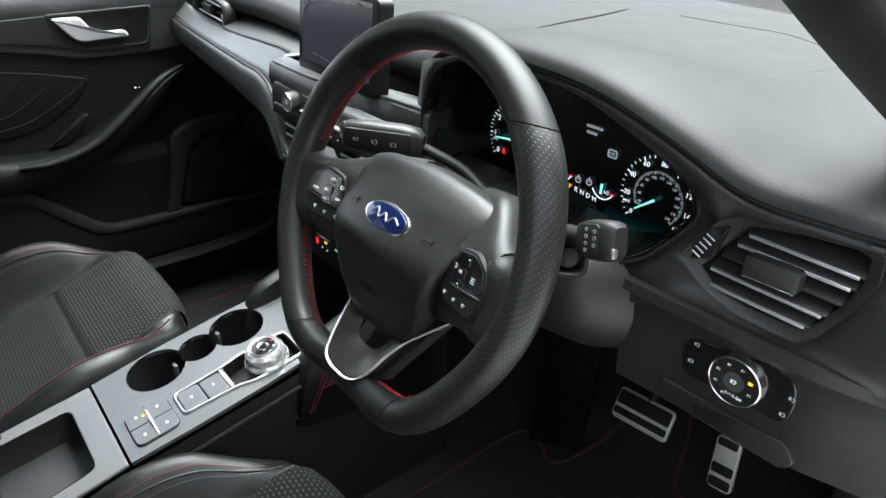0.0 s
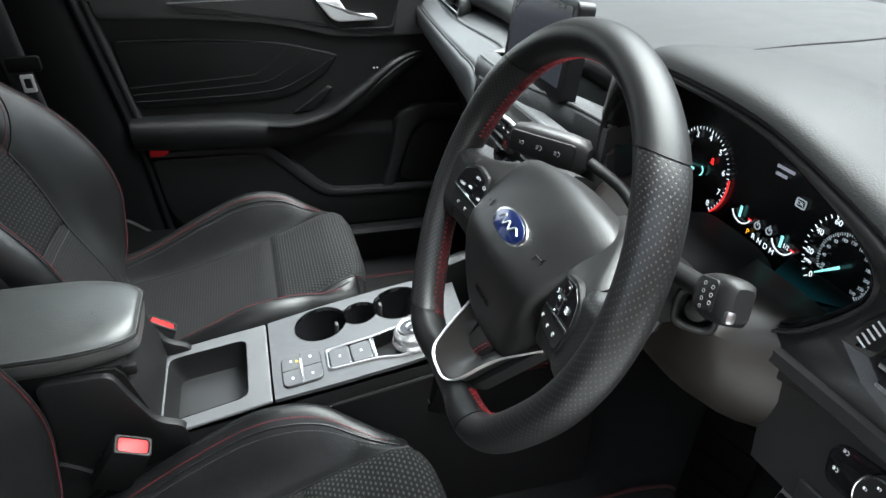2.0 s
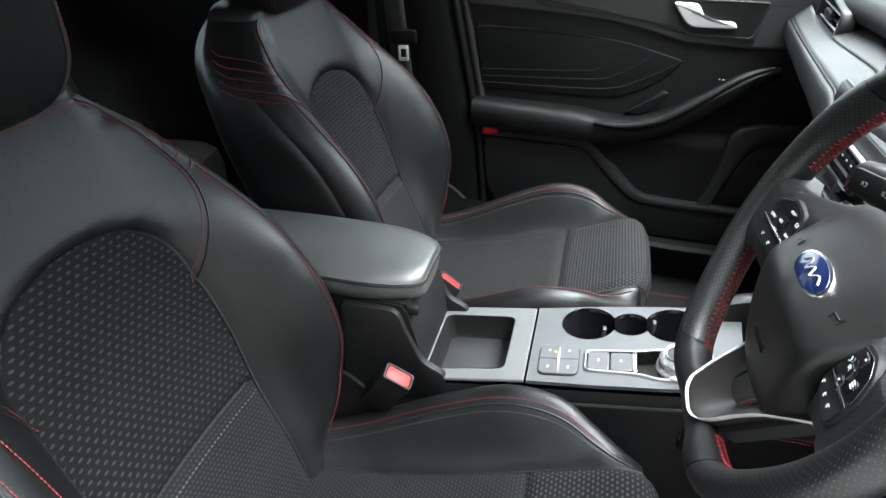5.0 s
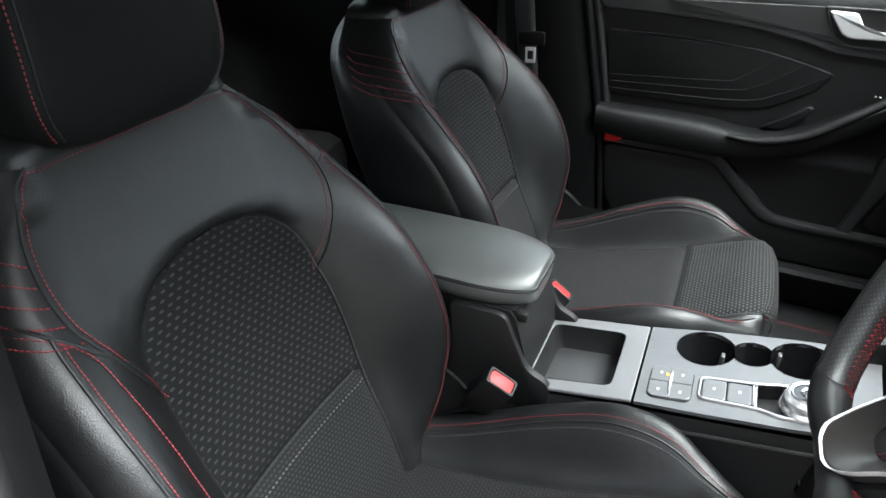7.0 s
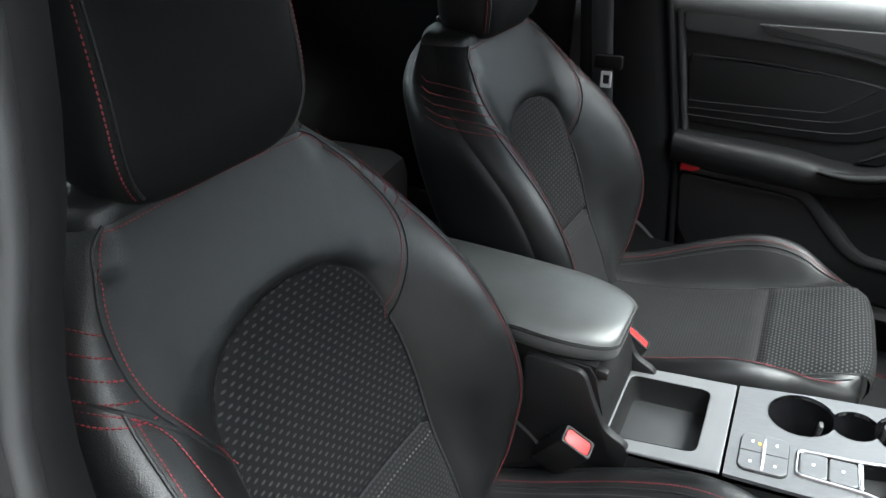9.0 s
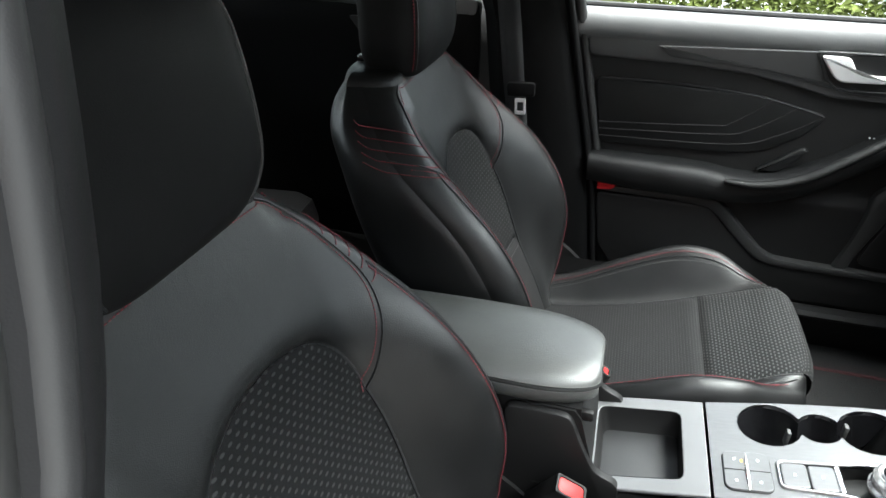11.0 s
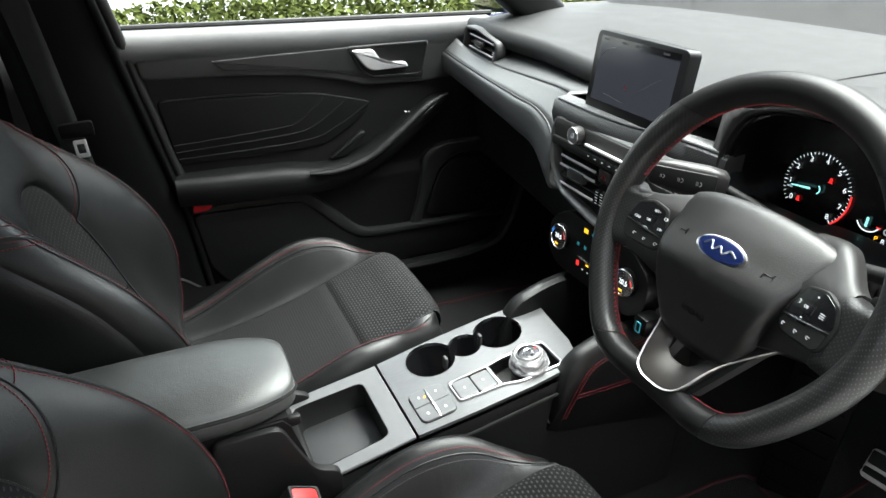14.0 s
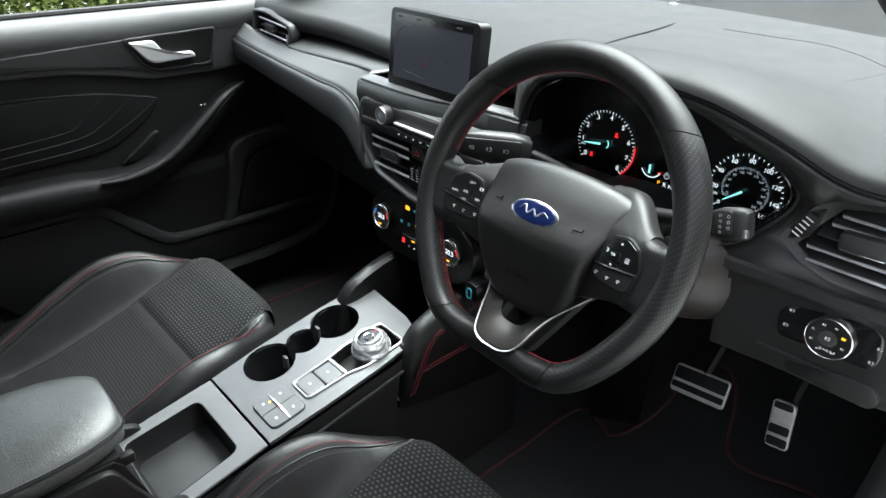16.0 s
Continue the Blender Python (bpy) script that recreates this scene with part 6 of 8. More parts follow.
# knob on the column's right side
kn = thing("ignition_barrel", "round black knob beside the steering column", "knob")
bm = bmesh.new()
km_ = plane_frame((0.492, 0.105, 0.938), (0.75, 0.66, 0), (-0.15, 0.15, 0.97))
frame_ring(bm, rounded(0.036, 0.036, 0.010), rounded(0.026, 0.026, 0.008), km_ @ Matrix.Translation((0, 0, -0.030)), 0.030, 0.003)
part("collar", bm, PLASTIC_DARK, kn)
bm = bmesh.new()
turned(bm, km_ @ Matrix.Translation((0, 0, -0.014)), [(0.011, -0.01), (0.011, 0.006), (0.009, 0.010), (0.004, 0.0115)], 28)
part("knob_body", bm, PLASTIC, kn)

# ---- footwell ----
# pale and less metallic, so the light caught by the pads is in the colour
PEDAL_METAL = brushed("pedal_metal_lit", (0.62, 0.60, 0.57), 0.32, 0.35, (40, 600, 600), 0.12)


def pedal(name, corners, stripes, label, hang):
    t = thing(name, label, "pedal")
    a, b, c, d = [Vector(p) for p in corners]
    o = (a + b + c + d) / 4
    m = plane_frame(o, b - a, a - d)
    w, h = (b - a).length, (a - d).length
    bm = bmesh.new()
    slab(bm, rounded(w, h, 0.008), m, 0.006, 0.0025)
    part("pad", bm, PEDAL_METAL, t, "brushed metal pad")
    for sx, sy, sw, sh in stripes:
        bm = bmesh.new()
        slab(bm, rounded(sw * w, sh * h, 0.003), m @ Matrix.Translation((sx * w, sy * h, 0.0055)), 0.003, 0.001)
        part("rubber_insert", bm, PLASTIC_DARK, t, "black rubber insert")
    bm = bmesh.new()
    rod(bm, smooth_line([o - m.to_3x3() @ Vector((0, 0, 0.004)), o + Vector(hang) * 0.4, o + Vector(hang)], 8), 0.011, 8)
    part("lever", bm, PLASTIC_DARK, t)
    return t


pedal("brake_pedal", [(0.352, 0.498, 0.486), (0.455, 0.498, 0.499), (0.445, 0.470, 0.450), (0.350, 0.470, 0.441)], ((0, 0.20, 0.94, 0.44), (0, -0.24, 0.94, 0.22)), "brake pedal of brushed metal with rubber strips", (0.01, 0.12, 0.16))
pedal("accelerator_pedal", [(0.532, 0.482, 0.526), (0.569, 0.482, 0.532), (0.567, 0.458, 0.452), (0.527, 0.458, 0.447)], ((0, 0.40, 0.8, 0.14), (0, -0.10, 0.86, 0.18), (0, -0.36, 0.86, 0.18)), "accelerator pedal of brushed metal with rubber strips", (0.0, 0.12, 0.14))

# ribbed panel beside the tunnel
rib = thing("footwell_panel", "black ribbed footwell panel beside the tunnel", "trim panel")
bm = bmesh.new()
slab(bm, chamfer([(-0.055, 0.20), (0.05, 0.20), (0.05, -0.07), (-0.05, -0.09)], 0.012), plane_frame((0.262, 0.452, 0.40), (0.9, 0.30, 0), (0, 0.12, 1)), 0.012, 0.003)
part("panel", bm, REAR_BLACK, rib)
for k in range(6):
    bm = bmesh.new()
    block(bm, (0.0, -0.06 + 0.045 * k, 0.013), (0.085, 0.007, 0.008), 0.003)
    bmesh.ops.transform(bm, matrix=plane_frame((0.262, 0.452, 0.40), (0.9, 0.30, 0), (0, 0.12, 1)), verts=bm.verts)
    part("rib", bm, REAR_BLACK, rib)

mt = thing("floor_mat", "black carpet floor mat with dark red piping", "floor mat")
mat_front = curve([0.168, 0.178, 0.195, 0.235, 0.290, 0.308, 0.325, 0.36, 0.40, 0.425, 0.440, 0.452, 0.475, 0.52, 0.58, 0.63, 0.66], [0.37, 0.425, 0.445, 0.440, 0.452, 0.52, 0.60, 0.645, 0.645, 0.618, 0.585, 0.548, 0.528, 0.526, 0.540, 0.540, 0.50])
pan_z = curve([-0.6, 0.0, 0.42, 0.52, 0.68, 0.82], [0.27, 0.27, 0.27, 0.29, 0.42, 0.62])
bm = bmesh.new()
rows = []
for x in np.linspace(0.168, 0.66, 70):
    ys = np.linspace(-0.20, mat_front(x), 30)
    rows.append([(x, y, pan_z(y) + 0.016) for y in ys])
skin(bm, rows)
cp_ = part("carpet", bm, CARPET, mt)
cp_.modifiers.new("thick", "SOLIDIFY").thickness = 0.008
bm = bmesh.new()
rod(bm, [(0.168, y, pan_z(y) + 0.018) for y in np.linspace(-0.2, 0.37, 12)] + [(x, mat_front(x), pan_z(mat_front(x)) + 0.018) for x in np.linspace(0.169, 0.66, 90)] + [(0.66, y, 0.288) for y in np.linspace(0.46, -0.2, 8)], 0.0042, 6)
part("piping", bm, PIPING, mt, "dark red piping")
mt = thing("floor_mat", "black carpet floor mat in the passenger footwell", "floor mat")
ol = chamfer([(-0.62, -0.20), (-0.17, -0.20), (-0.17, 0.40), (-0.3, 0.5), (-0.62, 0.45)], 0.05)
bm = bmesh.new()
slab(bm, ol, Matrix.Translation((0, 0, 0.282)), 0.008, 0.003)
part("carpet", bm, CARPET, mt)
bm = bmesh.new()
rod(bm, [(x, y, 0.290) for x, y in ol], 0.005, 6, True)
part("piping", bm, PIPING, mt, "dark red piping")


# ---- centre console ----
console = thing("centre_console", "grey centre console with cup holders and storage tray", "console")
slope = 0.17


def top_z(y):
    return 0.566 + slope * (y + 0.218)


CX = 0.010
# the deck is a frame whose x runs to the driver and y runs forward along the slope
DM = plane_frame((CX, -0.218, 0.566), (1, 0, 0), (0, 1, slope))


def deck(x, y, z=0.0):
    return DM @ Vector((x, y, z))


# side walls
bm = bmesh.new()
rows = []
for y in np.linspace(-0.75, 0.30, 24):
    zt = top_z(y) - 0.012 if y > -0.42 else top_z(-0.42) - 0.012
    w = 0.094 + 0.004 * math.sin(y * 4)
    wl_ = w + 0.012 * max(0.0, min(1.0, (y + 0.25) / 0.10))
    rows.append([(CX - wl_ - 0.012, y, 0.28), (CX - wl_ - 0.004, y, zt - 0.10), (CX - wl_, y, zt), (CX + w, y, zt), (CX + w + 0.004, y, zt - 0.10), (CX + w + 0.012, y, 0.28)])
skin(bm, [r[:3] for r in rows])
part("side_wall", bm, SIDE, console)
bm = bmesh.new()
skin(bm, [r[3:] for r in rows])
part("side_wall", bm, SIDE, console)
bm = bmesh.new()
rod(bm, [(CX + 0.1, y, top_z(y) - 0.032) for y in np.linspace(-0.2, 0.1, 10)], 0.003, 6)
part("wall_seam", bm, PLASTIC_DARK, console)

# deck with openings for the cups, tray and selector, made of strips round the holes
L = 0.318


def ring_sheet(name, outline, holes, material, z, thick, label=""):
    """A plate with holes, filled between its outlines."""
    bm = bmesh.new()
    edges = []
    for ol in (outline, *holes):
        vs = [bm.verts.new((x, y, 0)) for x, y in ol]
        for i in range(len(vs)):
            edges.append(bm.edges.new((vs[i - 1], vs[i])))
    bmesh.ops.triangle_fill(bm, edges=edges, use_beauty=True)
    bmesh.ops.transform(bm, matrix=DM @ Matrix.Translation((0, 0, z)), verts=bm.verts)
    ob = part(name, bm, material, console, label, smooth=False)
    so = ob.modifiers.new("thick", "SOLIDIFY")
    so.thickness, so.offset = thick, -1
    be = ob.modifiers.new("edge", "BEVEL")
    be.width, be.segments, be.limit_method, be.angle_limit = 0.002, 2, "ANGLE", radians(50)
    return ob


C1, C2, CM = (-0.057, 0.086), (-0.057, 0.216), (-0.057, 0.151)
R1, R2, RM = 0.043, 0.043, 0.029
# one outline through both cup holders and the slot between them
cups = []
for (c, r, a0, a1) in ((C1, R1, 110.6, 429.4), (CM, RM, -58.6, 58.6), (C2, R2, -69.4, 249.4), (CM, RM, 121.4, 238.6)):
    cups += [(c[0] + r * math.cos(radians(a0 + (a1 - a0) * i / 18)), c[1] + r * math.sin(radians(a0 + (a1 - a0) * i / 18))) for i in range(19)]
panel_out = [(-0.097, 0.002), (0.089, 0.002), (0.092, 0.10), (0.092, 0.20), (0.087, L - 0.04), (0.076, L - 0.025), (0.03, L - 0.012), (-0.05, L - 0.005), (-0.092, L), (-0.106, L - 0.03), (-0.108, 0.2), (-0.105, 0.1)]
sel = chamfer([(0.014, 0.083), (0.063, 0.083), (0.068, 0.160), (0.078, 0.188), (0.078, 0.266), (0.008, 0.266), (0.006, 0.188), (0.012, 0.160)], 0.008)
ring_sheet("deck_panel", panel_out, (cups, sel), CONSOLE, 0.0, 0.006, "brushed grey deck panel")
bm = bmesh.new()
rows = []
for z in (0.001, -0.006, -0.05, -0.075):
    k = 1.0 if z > -0.02 else 0.94
    rows.append([deck(-0.057 + (x + 0.057) * k, 0.151 + (y - 0.151) * k, z) for x, y in cups])
vs = skin(bm, rows, close_u=True)
cap(bm, vs[-1])
part("cup_holder", bm, GLOSS, console, "glossy black twin cup holder")
for cx_, cy_ in ((-0.050, 0.109), (-0.070, 0.186)):
    bm = bmesh.new()
    block(bm, deck(cx_, cy_, -0.014), (0.012, 0.006, 0.024), 0.002)
    part("cup_grip", bm, PLASTIC_GREY, console, "grey rubber cup grip")
# rear part: storage tray
tray = chamfer([(-0.072, -0.155), (0.072, -0.155), (0.064, -0.035), (-0.070, -0.035)], 0.014)
rear_out = [(-0.097, -0.002), (0.089, -0.002), (0.092, -0.08), (0.094, -0.17), (0.094, -0.24), (-0.094, -0.24), (-0.095, -0.17), (-0.097, -0.08)]
ring_sheet("tray_deck", rear_out, (tray,), mat("satin_grey_deck", (0.11, 0.112, 0.115), 0.4, grain=0.15, grain_scale=900, vary=0.06), 0.0, 0.006, "satin grey tray deck")
bm = bmesh.new()
rows = []
for k, z in ((1.0, 0.0), (0.985, -0.010), (0.95, -0.040), (0.90, -0.046)):
    rows.append([deck(x * k, -0.095 + (y + 0.095) * k, z) for x, y in tray])
vs = skin(bm, rows, close_u=True)
part("tray_wall", bm, PLASTIC_DARK, console)
bm = bmesh.new()
slab(bm, [(x * 0.95, -0.095 + (y + 0.095) * 0.95) for x, y in tray], DM @ Matrix.Translation((0, 0, -0.052)), 0.008, 0.002)
part("tray_mat", bm, RUBBER, console, "grey ribbed rubber mat")
bm = bmesh.new()
turned(bm, plane_frame(deck(0.074, -0.118, -0.018), (0, 1, 0), (0, 0, 1)) @ Matrix.Rotation(radians(180), 4, "Y"), [(0.004, 0), (0.004, 0.012), (0.002, 0.014)], 10)
part("hinge_pin", bm, PLASTIC_DARK, console)

# four drive buttons, flush with the deck and parted by fine joints
bt = part("button_block", (lambda b_: (slab(b_, rounded(0.0705, 0.0605, 0.012), DM @ Matrix.Translation((0.040, 0.046, 0.0)), 0.0012, 0.0004), b_)[1])(bmesh.new()), PLASTIC_DARK, console)
for ix in (0, 1):
    for iy in (0, 1):
        bx_, by_ = 0.040 + 0.0173 * (2 * ix - 1), 0.046 + 0.0148 * (2 * iy - 1)
        # each button is rounded at the block's own corner alone
        kx, ky = (2 * ix - 1), (2 * iy - 1)
        ol = [(-0.0167 * kx, -0.0142 * ky), (0.0167 * kx, -0.0142 * ky)] + [(kx * (0.0167 - 0.010 + 0.010 * math.cos(radians(a))), ky * (0.0142 - 0.010 + 0.010 * math.sin(radians(a)))) for a in range(0, 91, 18)] + [(-0.0167 * kx, 0.0142 * ky)]
        bm = bmesh.new()
        slab(bm, ol if kx * ky > 0 else ol[::-1], DM @ Matrix.Translation((bx_, by_, 0.001)), 0.0028, 0.0010)
        q = part("button", bm, CONSOLE, bt, smooth=False)
        mark(DM, bx_ + 0.002 * kx, by_, 0.004, 0.003, WHITE_MARK, q, 0.0040)
        if ix == 0 and iy == 0:
            mark(DM, bx_ + 0.001, by_ + 0.009, 0.004, 0.003, LIT_AMBER, q, 0.0040, "indicator")
bm = bmesh.new()
rod(bm, smooth_line([deck(0.007, 0.046, 0.0036), deck(0.040, 0.046, 0.0048), deck(0.073, 0.046, 0.0036)], 10), lambda u: 0.0008 + 0.0020 * math.sin(math.pi * u), 6)
part("bright_strip", bm, CHROME, bt)

# selector: chrome frame, two buttons, sunken tray and rotary knob
bm = bmesh.new()
so2 = sel
si2 = [(0.041 + (x - 0.041) * 0.85, 0.178 + (y - 0.178) * 0.955) for x, y in sel]
frame_ring(bm, so2, si2, DM @ Matrix.Translation((0, 0, -0.002)), 0.006, 0.002)
part("selector_frame", bm, SATIN, console, "chrome frame round the gear selector")
bm = bmesh.new()
rows = [[deck(x, y, z) for x, y in si2] for z in (0.002, -0.022)]
vs = skin(bm, rows, close_u=True)
cap(bm, vs[-1])
part("selector_tray", bm, PLASTIC_DARK, console)
for k in range(2):
    bm = bmesh.new()
    slab(bm, rounded(0.042, 0.032, 0.005), DM @ Matrix.Translation((0.0385 + 0.001 * k, 0.104 + 0.033 * k, -0.010)), 0.0125, 0.002)
    q = part("button", bm, CONSOLE, console, "grey selector button", smooth=False)
    mark(DM, 0.0385, 0.104 + 0.033 * k, 0.004, 0.003, WHITE_MARK, q, 0.003)
bm = bmesh.new()
slab(bm, chamfer([(0.017, 0.153), (0.062, 0.153), (0.062, 0.159), (0.017, 0.159)], 0.002), DM @ Matrix.Translation((0, 0, 0.0)), 0.004, 0.001)
part("bright_strip", bm, CHROME, console)
rk = thing("gear_selector", "chrome rotary gear selector on the console", "gear selector")
RM_ = DM @ Matrix.Translation((0.047, 0.218, -0.006)) @ Matrix.Scale(0.88, 4)
bm = bmesh.new()
turned(bm, RM_, [(0.036, 0), (0.036, 0.010), (0.034, 0.012)], 40)
part("collar", bm, GLOSS, rk)
bm = bmesh.new()
turned(bm, RM_, [(0.0375, 0.008), (0.0375, 0.013), (0.0355, 0.016), (0.0335, 0.018), (0.0330, 0.027), (0.0320, 0.0300), (0.0290, 0.0340), (0.0262, 0.0362), (0.0250, 0.0355)], 48)
part("knob_ring", bm, mat("silver_knob", (0.78, 0.78, 0.79), 0.26, 0.75, vary=0.03), rk, "ribbed chrome knob ring", angle=18)
bm = bmesh.new()
turned(bm, RM_, [(0.0248, 0.028), (0.0248, 0.0352), (0.018, 0.0360), (0.010, 0.0360)], 48)
part("knob_top", bm, GLOSS, rk, "gloss black knob top")
ring_mark(RM_, 0, 0, 0.0085, CHROME, rk, 0.0364, 0.0020)
ring_mark(RM_, 0, 0, 0.0225, SATIN, rk, 0.0358, 0.0022)
words("P", 0.007, RM_ @ Matrix.Translation((-0.004, 0.017, 0.0363)), LIT_RED, rk, "gear_letter")
words("R", 0.006, RM_ @ Matrix.Translation((0.011, 0.014, 0.0363)), WHITE_MARK, rk, "gear_letter")
words("N", 0.006, RM_ @ Matrix.Translation((0.0175, 0.004, 0.0363)), WHITE_MARK, rk, "gear_letter")

# padded arms that join the console to the dashboard
for sx in (-1, 1):
    pad = thing("knee_pad", "black leather knee pad with red stitching beside the console", "knee pad", group="knee pads")
    top_of = curve([0.010, 0.018, 0.030, 0.045, 0.075, 0.115, 0.17, 0.26], [0.530, 0.575, 0.612, 0.634, 0.651, 0.664, 0.673, 0.688])
    bm = bmesh.new()
    rows = []
    for y in (0.008, 0.010, 0.013, 0.018, 0.024, 0.030, 0.037, 0.045, 0.055, 0.065, 0.075, 0.09, 0.105, 0.12, 0.14, 0.17, 0.20, 0.23, 0.26):
        tz = top_of(max(y, 0.010))
        b_ = 0.0 if y > 0.02 else 0.006 * (0.02 - y) / 0.012
        low = 0.505 - 0.20 * y
        rows.append([(CX + sx * q, y, z) for q, z in ((0.070, low), (0.072, tz - 0.03), (0.077, tz - 0.006), (0.085, tz), (0.096 - b_, tz - 0.001), (0.105 - b_, tz - 0.008), (0.110 - b_, tz - 0.020), (0.112 - b_, (tz * 2 + low) / 3), (0.110 - b_, (tz + low * 2) / 3), (0.107 - b_, low))])
    solid(bm, rows)
    o_ = part("pad", bm, LEATHER, pad)
    bm = bmesh.new()
    for d in (0.0, 0.0065):
        seam = smooth_line([(CX + sx * 0.1125, 0.026 + d, 0.528), (CX + sx * 0.1128, 0.052 + d, 0.590 - d * 0.5), (CX + sx * 0.1125, 0.068 + d * 0.6, 0.616 - d), (CX + sx * 0.1120, 0.093, 0.630 - d), (CX + sx * 0.1115, 0.15, 0.642 - d), (CX + sx * 0.1115, 0.24, 0.655 - d)], 60)
        stitches(bm, seam, r=0.0009)
        stitches(bm, [(CX + sx * 0.1130, y, 0.571 - d) for y in np.linspace(0.05, 0.20, 30)], r=0.0009)
    part("red_stitching", bm, SEAT_THREAD, pad, "red stitching")

# ---- armrest ----
arm = thing("armrest", "padded black leather armrest over the console box", "armrest")
def arm_ring(u, q, grow=0.0):
    """A point of the cushion's skin: u runs forward, q round the section."""
    z = 0.673 + 0.007 * math.sin(math.pi * min(1, u * 0.75))
    w, h = 0.088, 0.034
    e0 = 1.0 if u > 0.10 else math.sqrt(max(0.0, 1 - ((0.10 - u) / 0.10) ** 2)) * 0.6 + 0.4
    k = e0 if u <= 0.72 else math.sqrt(max(0.0, 1 - ((u - 0.72) / 0.28) ** 2)) * 0.75 + 0.25
    wide, tall = 0.36 + 0.64 * k, 0.58 + 0.42 * k
    c, s_ = math.cos(q), math.sin(q)
    return Vector((CX + 0.002 + (w * wide + grow) * math.copysign(abs(c) ** (0.78 if s_ > 0 else 0.60), c), -0.76 + 0.378 * u + grow * u, z + (h * tall + grow) * math.copysign(abs(s_) ** 0.80, s_)))


bm = bmesh.new()
us = list(0.10 * (1 - np.cos(np.linspace(0.1, math.pi / 2, 7)))) + list(np.linspace(0.16, 0.72, 12)) + list(0.72 + 0.28 * np.sin(np.linspace(0.12, math.pi / 2, 18)))
solid(bm, [[arm_ring(u, 2 * math.pi * j / 40) for j in range(40)] for u in us])
part("cushion", bm, ARM_LEATHER_LIT, arm, "smooth black leather cushion, coloured paler for sky light")
# seam round the side, with stitching above and below
for dq, name, m_, lab in ((0.0, "piping", PLASTIC_DARK, ""), (0.16, "stitching", ARM_THREAD, "pale grey stitching"), (-0.16, "stitching", ARM_THREAD, "pale grey stitching")):
    q0 = 0.20 + dq * 0.6
    line = [arm_ring(u, q0, 0.0006) for u in np.append(np.linspace(0.04, 0.72, 40), 0.72 + 0.28 * np.sin(np.linspace(0.05, math.pi / 2, 40)))]
    line += [arm_ring(u, math.pi - q0, 0.0006) for u in np.append(0.72 + 0.28 * np.sin(np.linspace(math.pi / 2, 0.05, 40)), np.linspace(0.72, 0.04, 40))]
    bm = bmesh.new()
    if name == "piping":
        rod(bm, line, 0.0026, 6)
    else:
        stitches(bm, line, gap=0.0045, length=0.0032, r=0.0006)
    part(name, bm, m_, arm, lab)
bm = bmesh.new()
rows = []
for u in np.linspace(0, 1, 12):
    y = -0.77 + 0.39 * u
    front = 0.0 if u < 0.9 else (u - 0.9) * 0.2
    rows.append([(CX - 0.082, y, 0.33), (CX - 0.080, y - front, 0.660), (CX + 0.080, y - front, 0.660), (CX + 0.082, y, 0.33)])
solid(bm, rows)
part("box", bm, PLASTIC, arm, "black plastic console box")
bm = bmesh.new()
block(bm, (CX + 0.074, -0.392, 0.648), (0.012, 0.018, 0.016), 0.004)
part("latch", bm, PLASTIC_DARK, arm)

# sloping front of the console box down to the tray, with a cheek on each side
bm = bmesh.new()
rows = []
for x in np.linspace(CX - 0.084, CX + 0.084, 8):
    rows.append([(x, -0.47, 0.658), (x, -0.408, 0.658), (x, -0.398, 0.645), (x, -0.380, 0.585), (x, -0.374, 0.545), (x, -0.374, 0.50), (x, -0.47, 0.50)])
solid(bm, rows)
part("box_front", bm, PLASTIC, arm, "black sloping front of the console box")
for sx in (-1, 1):
    bm = bmesh.new()
    slab(bm, chamfer([(-0.50, 0.655), (-0.412, 0.655), (-0.398, 0.620), (-0.372, 0.566), (-0.335, 0.550), (-0.335, 0.500), (-0.50, 0.470)], 0.014), plane_frame((CX + sx * 0.088 - 0.006, 0, 0), (0, 1, 0), (0, 0, 1)), 0.012, 0.004)
    part("box_cheek", bm, PLASTIC, arm)


# ---- front seats ----
def sgn_pow(v, p):
    return math.copysign(abs(v) ** p, v)


back_y = curve([0.36, 0.42, 0.50, 0.572, 0.66, 0.745, 0.835, 0.90, 0.95, 0.985, 1.01], [-0.482, -0.512, -0.548, -0.588, -0.628, -0.664, -0.698, -0.727, -0.752, -0.774, -0.796])
back_w = curve([0.36, 0.42, 0.50, 0.58, 0.66, 0.75, 0.82, 0.87, 0.92, 0.96, 1.0, 1.01], [0.160, 0.204, 0.242, 0.260, 0.264, 0.262, 0.254, 0.240, 0.212, 0.172, 0.135, 0.125])
back_b = curve([0.36, 0.42, 0.46, 0.53, 0.60, 0.66, 0.72, 0.78, 0.83, 0.862, 0.90, 0.94, 1.01], [-0.024, -0.006, 0.020, 0.066, 0.106, 0.120, 0.118, 0.096, 0.062, 0.038, 0.018, 0.006, 0.0])
ins_w = curve([0.42, 0.50, 0.58, 0.66, 0.72, 0.76], [0.118, 0.126, 0.134, 0.141, 0.141, 0.136])
seam_w = curve([0.735, 0.78, 0.83, 0.862, 0.90, 0.94, 0.97, 0.985], [0.138, 0.158, 0.182, 0.194, 0.188, 0.166, 0.136, 0.10])
INS_TOP = 0.849
CROSS = 0.585  # height of the seam across the insert


def insert_half(z):
    if z <= 0.74:
        return ins_w(z)
    u = (z - 0.74) / (INS_TOP - 0.74)
    return ins_w(0.74) * max(0.0, 1 - u ** 2.6) ** 0.43 if u < 1 else 0.0


